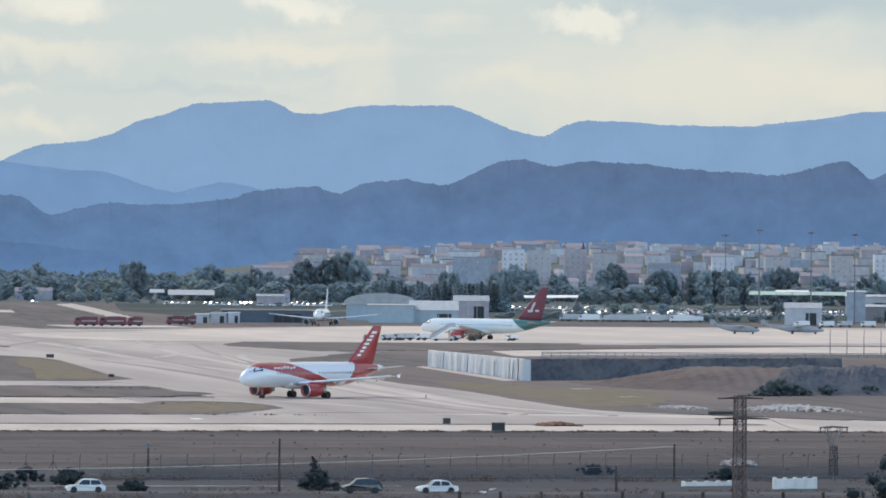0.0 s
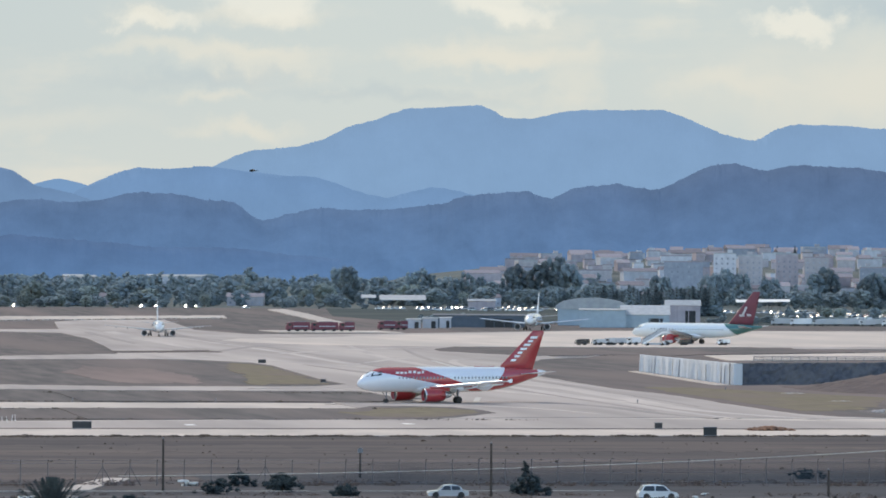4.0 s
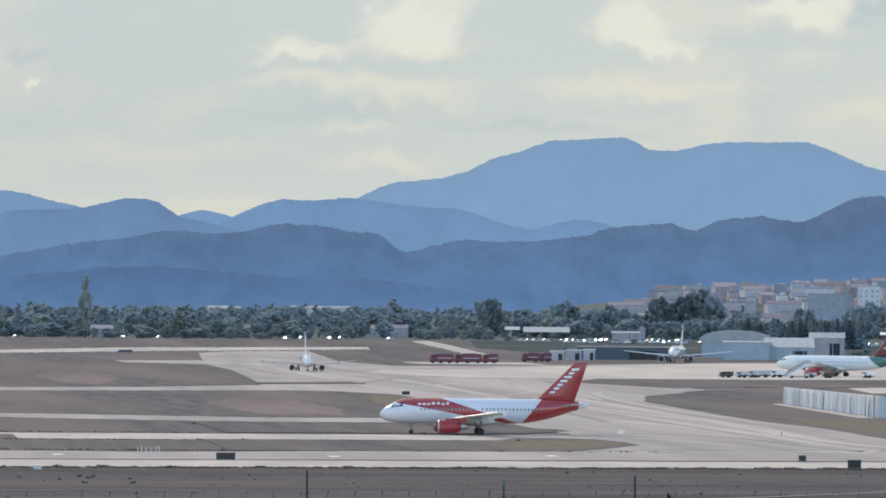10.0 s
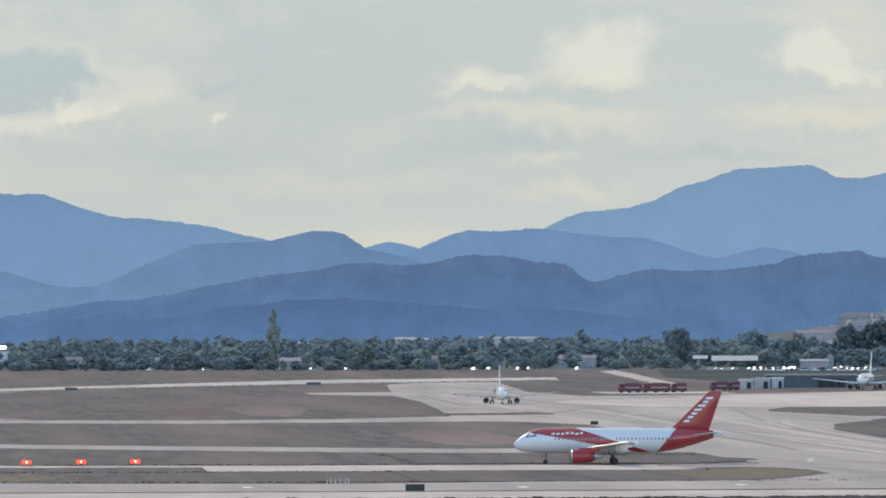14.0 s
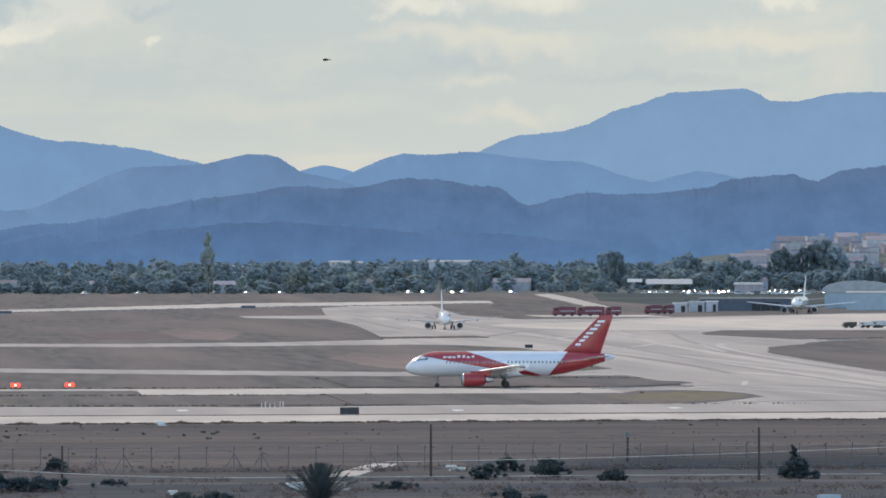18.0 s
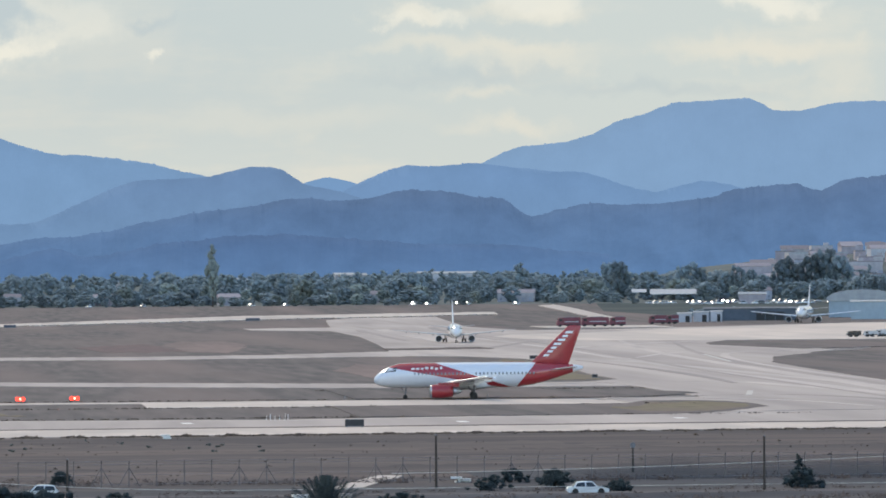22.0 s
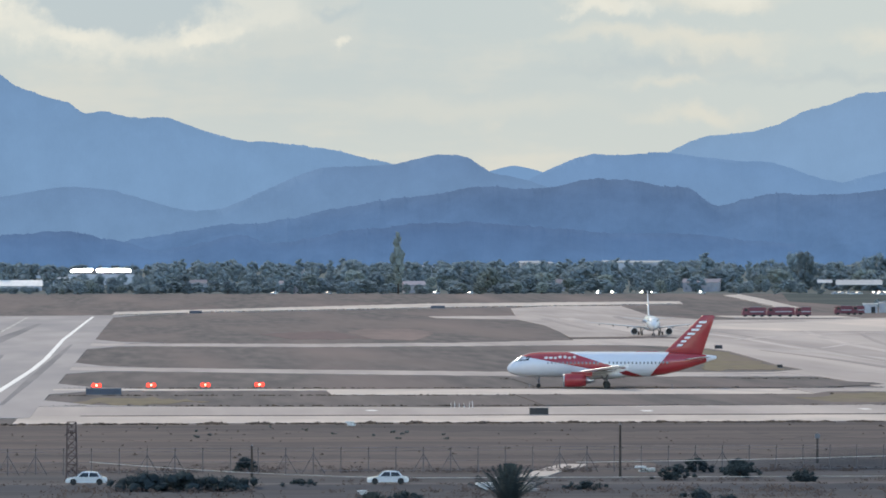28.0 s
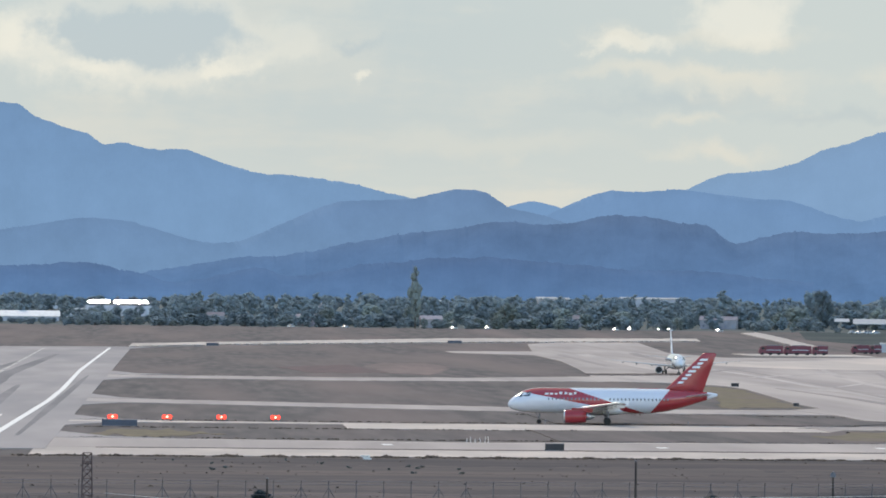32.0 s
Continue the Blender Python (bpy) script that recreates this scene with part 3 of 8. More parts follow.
HOOKS = (((171, 1262), (179.5, 1372), 0.5), ((126.6, 912), (131.5, 945), 0.5))
build_markings()
pavement("taxiway_lane", [(-17, 746), (44, 748), (98, 752), (174, 756), (174, 790), (124, 812), (98, 800), (44, 783), (-17, 793)], 0.065, M_PAVE, "greyer asphalt lane on the near taxiway", "taxiway")
pavement("drain_strip", [(-10, 743), (44, 744.5), (174, 752), (174, 756), (44, 748.5), (-10, 746)], 0.075, M_SCRUB, "dark dusty drain strip along the taxiway", "drain")
for k, (pts, m, what) in enumerate((
        ([(56, 1660), (64, 1745), (78, 1750), (82, 1660), (75, 1560), (68, 1480), (58, 1510)], M_PINK, "bare pinkish earth patch in the grass"),
        ([(30, 1620), (52, 1690), (58, 1520), (36, 1500)], M_BROWNPATCH, "worn brown earth patch in the grass"),
        ([(77, 1190), (87, 1270), (99, 1240), (101, 1150), (95, 1070), (80, 1075)], M_PINK, "bare pinkish earth patch in the grass"),
        ([(104, 1062), (120, 1068), (121.5, 1111), (125.5, 1191), (130, 1288), (126, 1335), (117, 1250), (112, 1150)], M_GREENISH, "greenish grass fringe at the taxiway"),
        ([(-12, 808), (-9, 845), (2, 842), (8, 822), (0, 806)], M_GREENISH, "greenish grass corner at the runway"))):
    patch("bare_patch", pts, 0.03 + 0.004 * k, m, what, "earth", rag=(1.5, 16.0), seed=20.0 + k)
patch("weedy_edge", [(111, 1498), (141, 1514), (140, 1550), (112, 1528)], 0.2, M_SCRUB, "dark weedy strip at the pavement's edge", rag=(0.6, 7.0), seed=30.0)


def lane(name, pts, width, z, mat, label):
    """A strip of wear that follows the wheels' way round a bend."""
    def at(u):
        k = min(int(u), len(pts) - 2)
        f = u - k
        p = [Vector(pts[min(max(k + d, 0), len(pts) - 1)]) for d in (-1, 0, 1, 2)]
        return 0.5 * (2 * p[1] + (p[2] - p[0]) * f + (2 * p[0] - 5 * p[1] + 4 * p[2] - p[3]) * f * f + (3 * p[1] - p[0] - 3 * p[2] + p[3]) * f ** 3)
    n = 14 * (len(pts) - 1)
    left, right = [], []
    for i in range(n + 1):
        c = at((len(pts) - 1) * i / n)
        w = width * 0.5 * (0.35 + 0.65 * math.sin(math.pi * min(1, max(0, i / n)))) * (1 + 0.25 * noise.noise(Vector((i * 0.6, width, z * 40))))
        left.append((c.x - w, c.y))
        right.append((c.x + w, c.y))
    bm = bmesh.new()
    v0 = [bm.verts.new((x, y, z)) for x, y in left]
    v1 = [bm.verts.new((x, y, z)) for x, y in right]
    w0 = [bm.verts.new((x, y, 0.0)) for x, y in left]
    w1 = [bm.verts.new((x, y, 0.0)) for x, y in right]
    for i in range(n):
        bm.faces.new((v0[i], v1[i], v1[i + 1], v0[i + 1]))
        bm.faces.new((w0[i], v0[i], v0[i + 1], w0[i + 1]))
        bm.faces.new((v1[i], w1[i], w1[i + 1], v1[i + 1]))
    tagged(part(name, bm, mat), label, "pavement", kind="structure")


JUNCTION_LANES = (
    ([(162, 800), (154.5, 845), (154, 891), (158, 989), (163, 1150), (174, 1424), (196, 1700)], 4.0, M_WORN),
    ([(150, 806), (149, 850), (150, 929), (150.5, 1023), (150, 1132), (153, 1335), (158, 1560), (160, 1900)], 3.5, M_WORN),
    ([(147, 806), (144, 835), (142, 885), (131, 917), (112, 906), (100, 892)], 3.0, M_STAIN),
    ([(154, 900), (149.5, 940), (145, 985), (139, 1026), (120, 1030), (100, 1018)], 3.5, M_WORN),
    ([(160, 960), (157, 1060), (153, 1216), (145, 1309), (133, 1400), (112, 1432)], 3.5, M_WORN),
    ([(167, 1000), (169, 1130), (176, 1290), (190, 1400), (214, 1440), (238, 1480)], 2.2, M_WORN),
    ([(140, 1253), (161, 1345), (180, 1415), (210, 1422), (232, 1452)], 2.0, M_WORN),
    ([(146, 850), (148, 1000), (151, 1180), (160, 1420), (166, 1700), (168, 2000)], 2.0, M_STAIN),
    ([(158, 880), (163, 1010), (168, 1180), (182, 1400), (205, 1640)], 2.2, M_STAIN),
    ([(140, 1600), (143, 1760), (147, 1940), (156, 2180), (175, 2420)], 6.0, M_WORN),
    ([(132, 1700), (136, 1860), (142, 2060), (152, 2280)], 3.0, M_STAIN),
    ([(160, 1700), (164, 1850), (172, 2080), (188, 2350)], 4.0, M_STAIN),
    ([(152, 1480), (176, 1560), (200, 1620), (222, 1650)], 5.0, M_WORN),
    ([(136, 1500), (150, 1580), (166, 1660), (180, 1690)], 3.0, M_STAIN),
    ([(134, 830), (128, 870), (117, 892), (106, 901)], 2.0, M_WORN),
    ([(138, 1010), (141, 1080), (142, 1180), (140, 1300)], 2.5, M_STAIN))
for k, (pts, w, m) in enumerate(JUNCTION_LANES):
    lane("wheel_lane", pts, w, 0.125 + 0.003 * k, m, "paler worn lane across the junction" if m is M_WORN else "darker wheel-stained lane across the junction")
# dark green rough ground round the car parks
pavement("rough_field", [(300, 2660), (318, 2440), (420, 2420), (560, 2400), (900, 2560), (900, 2958), (330, 2958)], 0.02, M_THICKET, "dark green rough ground round the car parks", "field")
for k, (x0, x1, y0, y1, w) in enumerate(((-38, -42, 860, 1500, 5.0), (-44, -39, 1000, 1900, 4.0), (-31, -34, 800, 1250, 2.5), (-52, -46, 900, 1700, 3.5), (-22, -21, 800, 1400, 1.5))):
    lane("rubber_smear", [(x0, y0), ((x0 + x1) / 2, (y0 + y1) / 2), (x1, y1)], w, 0.104 + 0.003 * k, M_RUBBER, "dark rubber smear along the runway")


def verge(name, x0, x1, y0, y1, z, mat, label, seed, wave=5.0):
    """Ground with ragged edges towards and away from the road."""
    n = int((x1 - x0) / 2.0)
    far = [(x0 + (x1 - x0) * i / n, y1 + wave * (noise.noise(Vector((i * 0.15, seed, 0))) + 0.5 * noise.noise(Vector((i * 0.6, seed, 4))))) for i in range(n + 1)]
    near = [(x0 + (x1 - x0) * i / n, y0 + wave * 0.4 * noise.noise(Vector((i * 0.2, seed + 9, 0)))) for i in range(n, -1, -1)]
    bm = bmesh.new()
    vf = [bm.verts.new((x, y, z)) for x, y in far]
    vn = [bm.verts.new((x, y, z)) for x, y in near[::-1]]
    for i in range(n):
        bm.faces.new((vn[i], vn[i + 1], vf[i + 1], vf[i]))
    tagged(part(name, bm, mat), label, "ground", kind="structure")


verge("verge_dark", -60, 200, 515.5, 536, 0.035, M_VERGE, "dark blue-grey verge along the fence", 1.0, 6.0)
verge("verge_yard", 50, 200, 530, 574, 0.045, M_VERGE, "dark blue-grey strip behind the fence", 2.0, 9.0)
verge("verge_low", -60, 200, 380, 503.5, 0.04, M_VERGE, "dark brush-covered slope below the road", 3.0, 3.0)


for k, (x0, x1, y0, y1) in enumerate(((-60, 200, 588, 618), (-40, 70, 640, 668), (60, 200, 648, 662), (-60, 30, 560, 572))):
    patch("dry_band", [(x0, y0), (x1, y0 + 8), (x1, y1 + 8), (x0, y1)], 0.026 + 0.003 * k, M_DRYBAND, "paler band of dry grass across the scrub", rag=(3.0, 9.0), seed=60.0 + k)


def roadside_bank():
    """A low earth bank along the road's near edge."""
    bm = bmesh.new()
    rows = []
    for i in range(241):
        x = -60 + 260 * i / 240
        h = 0.42 + 0.12 * noise.noise(Vector((x * 0.2, 1.0, 0))) + 0.08 * noise.noise(Vector((x * 0.9, 2.0, 0)))
        rows.append([bm.verts.new((x, y, z)) for y, z in ((499.5, 0.0), (501.0, h * 0.55), (502.6, h), (503.6, h * 0.8), (504.4, 0.0))])
    for a, b in zip(rows, rows[1:]):
        for k in range(4):
            bm.faces.new((a[k], b[k], b[k + 1], a[k + 1]))
    tagged(part("verge_bank", bm, M_VERGE, smooth=True), "low dark earth bank along the road", "bank", kind="structure")


roadside_bank()
# widened corners where the taxiways meet the runway
for k, pts in enumerate(([(-17, 1028), (-10, 1054), (0, 1053.5), (-17, 1067)], [(-17, 1150), (-17, 1099), (-1, 1090), (-10, 1108)], [(-17, 1325), (-9, 1372), (3, 1390), (-17, 1384)], [(-17, 1505), (-17, 1428), (2, 1438), (-9, 1452)], [(-17, 866), (-11, 886), (-2, 894), (-17, 894)], [(-17, 948), (-17, 908), (-2, 906.5), (-10, 916)], [(-17, 832), (-17, 794), (3, 792), (-9, 802)])):
    pavement("taxiway_corner", pts, 0.085 + 0.002 * k, M_RUNWAY, "widened grey corner of the runway", "taxiway")


def ridge(name, dist, knots, rough, low, high, relief, label, depth=110.0, seed=1):
    """A chain of hills across the view: peaks and saddles as azimuth and elevation in degrees, joined smoothly and roughened."""
    azs = [k[0] for k in knots]
    els = [k[1] for k in knots]
    n = int((azs[-1] - azs[0]) / 0.014)
    bm = bmesh.new()
    lay = bm.verts.layers.float.new("rise")
    rows = 9
    grid = []
    for i in range(n + 1):
        a = azs[0] + (azs[-1] - azs[0]) * i / n
        k = max(j for j in range(len(azs)) if azs[j] <= a + 1e-9)
        k = min(k, len(azs) - 2)
        u = (a - azs[k]) / (azs[k + 1] - azs[k])
        p0, p1, p2, p3 = els[max(k - 1, 0)], els[k], els[k + 1], els[min(k + 2, len(els) - 1)]
        lin = p1 + (p2 - p1) * u
        cat = 0.5 * (2 * p1 + (p2 - p0) * u + (2 * p0 - 5 * p1 + 4 * p2 - p3) * u * u + (3 * p1 - p0 - 3 * p2 + p3) * u ** 3)
        e = 0.5 * lin + 0.5 * cat
        e += rough * (noise.noise(Vector((a * 3.1, seed * 7.3, 0))) * 0.6 + noise.noise(Vector((a * 11.0, seed * 3.3, 5))) * 0.45 + noise.noise(Vector((a * 37.0, seed, 9))) * 0.25 + noise.noise(Vector((a * 120.0, seed, 13))) * 0.22 + max(0.0, noise.noise(Vector((a * 31.0, seed, 21)))) * abs(noise.noise(Vector((a * 230.0, seed, 17)))) * 2.2)
        top = EYE[2] + dist * math.tan(radians(e))
        col = []
        for j in range(rows):
            f = j / (rows - 1)
            bulge = noise.noise(Vector((a * 1.7, f * 2.2 + seed, 3.0))) * 45 * (1 - f) + noise.noise(Vector((a * 6.0, f * 6 + seed, 8.0))) * 18 * (1 - f)
            d = dist - depth * (1 - f) + bulge
            z = top * (f ** 1.15) * (d / dist if f < 1 else 1.0)
            v = bm.verts.new((d * math.sin(radians(a)), d * math.cos(radians(a)), max(z, 0.0)))
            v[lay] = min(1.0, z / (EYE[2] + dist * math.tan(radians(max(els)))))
            col.append(v)
        back = bm.verts.new(((dist + 25) * math.sin(radians(a)), (dist + 25) * math.cos(radians(a)), 0.0))
        col.append(back)
        grid.append(col)
    for c0, c1 in zip(grid, grid[1:]):
        for j in range(rows):
            bm.faces.new((c0[j], c1[j], c1[j + 1], c0[j + 1]))
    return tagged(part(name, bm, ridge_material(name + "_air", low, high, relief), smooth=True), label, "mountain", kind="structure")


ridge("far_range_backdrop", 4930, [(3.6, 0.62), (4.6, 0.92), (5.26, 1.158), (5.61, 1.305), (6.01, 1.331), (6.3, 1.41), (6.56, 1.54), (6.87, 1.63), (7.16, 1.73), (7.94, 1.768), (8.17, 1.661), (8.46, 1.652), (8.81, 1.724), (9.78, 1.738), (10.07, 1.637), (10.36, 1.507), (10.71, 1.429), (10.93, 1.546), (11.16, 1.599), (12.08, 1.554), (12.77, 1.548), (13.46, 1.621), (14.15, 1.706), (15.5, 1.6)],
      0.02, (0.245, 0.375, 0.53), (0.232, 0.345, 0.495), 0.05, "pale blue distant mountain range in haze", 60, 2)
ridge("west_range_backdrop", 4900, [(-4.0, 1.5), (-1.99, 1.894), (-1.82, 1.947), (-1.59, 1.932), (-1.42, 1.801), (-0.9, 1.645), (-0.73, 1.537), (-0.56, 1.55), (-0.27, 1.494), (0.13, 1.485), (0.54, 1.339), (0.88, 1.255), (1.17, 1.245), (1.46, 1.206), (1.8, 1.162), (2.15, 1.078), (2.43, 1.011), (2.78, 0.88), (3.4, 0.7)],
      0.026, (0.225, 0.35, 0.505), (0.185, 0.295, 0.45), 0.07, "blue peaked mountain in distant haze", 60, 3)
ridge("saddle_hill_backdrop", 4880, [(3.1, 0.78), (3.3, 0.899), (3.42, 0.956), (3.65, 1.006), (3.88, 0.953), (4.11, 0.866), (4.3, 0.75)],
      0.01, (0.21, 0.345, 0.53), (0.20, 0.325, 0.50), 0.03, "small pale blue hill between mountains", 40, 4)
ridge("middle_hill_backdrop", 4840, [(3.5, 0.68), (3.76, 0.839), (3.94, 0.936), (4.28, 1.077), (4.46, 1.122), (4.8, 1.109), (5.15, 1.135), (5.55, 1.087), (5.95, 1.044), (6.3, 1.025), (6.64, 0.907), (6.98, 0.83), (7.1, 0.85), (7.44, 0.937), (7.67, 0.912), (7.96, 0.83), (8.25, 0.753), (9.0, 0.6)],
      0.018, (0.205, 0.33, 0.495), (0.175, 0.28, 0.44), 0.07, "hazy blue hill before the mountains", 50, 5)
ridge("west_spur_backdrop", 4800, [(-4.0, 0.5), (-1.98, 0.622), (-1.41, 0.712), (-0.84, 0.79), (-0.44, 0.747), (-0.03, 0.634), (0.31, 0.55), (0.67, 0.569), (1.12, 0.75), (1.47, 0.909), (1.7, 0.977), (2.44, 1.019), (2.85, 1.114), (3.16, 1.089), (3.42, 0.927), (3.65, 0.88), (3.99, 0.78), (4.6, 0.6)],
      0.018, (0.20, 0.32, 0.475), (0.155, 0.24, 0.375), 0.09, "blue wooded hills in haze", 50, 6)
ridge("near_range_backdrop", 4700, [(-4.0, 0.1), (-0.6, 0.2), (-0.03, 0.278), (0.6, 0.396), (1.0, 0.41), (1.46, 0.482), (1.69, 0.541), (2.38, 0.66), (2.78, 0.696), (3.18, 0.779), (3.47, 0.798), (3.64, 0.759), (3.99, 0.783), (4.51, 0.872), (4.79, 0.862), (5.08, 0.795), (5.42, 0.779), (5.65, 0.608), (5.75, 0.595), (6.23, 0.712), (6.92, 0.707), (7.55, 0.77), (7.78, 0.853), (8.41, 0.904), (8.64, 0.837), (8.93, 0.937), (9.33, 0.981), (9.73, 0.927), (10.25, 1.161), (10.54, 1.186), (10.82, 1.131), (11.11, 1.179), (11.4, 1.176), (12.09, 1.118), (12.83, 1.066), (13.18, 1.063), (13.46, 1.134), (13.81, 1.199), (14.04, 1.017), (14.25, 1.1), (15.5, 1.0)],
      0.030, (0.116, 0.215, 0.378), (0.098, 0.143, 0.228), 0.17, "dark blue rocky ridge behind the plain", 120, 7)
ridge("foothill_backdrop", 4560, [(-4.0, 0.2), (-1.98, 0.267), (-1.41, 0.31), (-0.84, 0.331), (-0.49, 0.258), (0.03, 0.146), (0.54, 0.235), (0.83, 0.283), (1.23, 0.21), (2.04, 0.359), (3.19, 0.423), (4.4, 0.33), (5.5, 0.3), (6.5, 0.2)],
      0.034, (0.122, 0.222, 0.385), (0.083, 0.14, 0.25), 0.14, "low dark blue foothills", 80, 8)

# ---- aircraft ----


def livery_material(name, base, red, spans):
    """Painted fuselage: base colour with slanted colour fields. spans: (s0, z0, slope_low, s1, z1, slope_high) fields and a tail field."""
    m = bpy.data.materials.new(name)
    m.use_nodes = True
    N, L = m.node_tree.nodes, m.node_tree.links
    b = N["Principled BSDF"]
    b.inputs["Roughness"].default_value, b.inputs["Coat Weight"].default_value = 0.13, 1.0
    b.inputs["Coat Roughness"].default_value = 0.08
    tc = N.new("ShaderNodeTexCoord")
    sep = N.new("ShaderNodeSeparateXYZ")
    L.new(tc.outputs["Object"], sep.inputs[0])
    X, Z = sep.outputs[0], sep.outputs[2]

    def op(kind, a, c, d=None):
        n = N.new("ShaderNodeMath")
        n.operation = kind
        for i, v in enumerate((a, c, d)):
            if isinstance(v, (int, float)):
                n.inputs[i].default_value = v
            elif v is not None:
                L.new(v, n.inputs[i])
        return n.outputs[0]

    grain = N.new("ShaderNodeTexNoise")
    grain.inputs["Scale"].default_value, grain.inputs["Detail"].default_value = 1.2, 4
    L.new(tc.outputs["Object"], grain.inputs[0])
    tone = N.new("ShaderNodeMix")
    tone.data_type = "RGBA"
    tone.inputs[6].default_value, tone.inputs[7].default_value = (*base, 1), (*[v * 0.92 for v in base], 1)
    L.new(grain.outputs[0], tone.inputs[0])
    mask = None
    for kind, *v in spans:
        if kind == "swoosh":  # below the line through (s1, z1), above the line through (s0, z0), behind x0
            x0, s0, z0, k0, s1, z1, k1 = v
            above = op("GREATER_THAN", op("SUBTRACT", Z, op("MULTIPLY_ADD", op("SUBTRACT", X, s0), k0, z0)), 0.0)
            below = op("LESS_THAN", op("SUBTRACT", Z, op("MULTIPLY_ADD", op("SUBTRACT", X, s1), k1, z1)), 0.0)
            got = op("MULTIPLY", op("MULTIPLY", above, below), op("GREATER_THAN", X, x0))
        else:  # behind a slanted line, before the tail cone
            x0, z0, k, x1 = v
            got = op("MULTIPLY", op("GREATER_THAN", op("SUBTRACT", X, op("MULTIPLY_ADD", op("SUBTRACT", Z, z0), k, x0)), 0.0), op("LESS_THAN", X, x1))
        mask = got if mask is None else op("MAXIMUM", mask, got)
    mx = N.new("ShaderNodeMix")
    mx.data_type = "RGBA"
    L.new(tone.outputs[2], mx.inputs[6])
    mx.inputs[7].default_value = (*red, 1)
    L.new(mask, mx.inputs[0])
    L.new(mx.outputs[2], b.inputs["Base Color"])
    return m


def wing_bm(root_le, root_chord, tip_le, tip_chord, z0, z1, y0, y1, thick=0.11):
    """A swept tapered wing half with a rounded leading edge, from the body at y0 to the tip at y1."""
    bm = bmesh.new()
    rings = []
    for f in (0.0, 0.35, 0.7, 0.96, 1.0):
        le, ch = root_le + (tip_le - root_le) * f, root_chord + (tip_chord - root_chord) * f
        if f == 1.0:
            ch *= 0.7
            le += 0.2
        y, z = y0 + (y1 - y0) * f, z0 + (z1 - z0) * f
        t = thick * ch * (1 - 0.35 * f) * (0.4 if f == 1.0 else 1)
        ring = [(0, 0), (0.04, 0.45), (0.15, 0.8), (0.4, 1.0), (0.75, 0.6), (1, 0.05), (1, -0.05), (0.7, -0.25), (0.35, -0.5), (0.1, -0.45)]
        rings.append([(le + u * ch, y, z + w * t * 0.5) for u, w in ring])
    loft(bm, rings)
    return bm


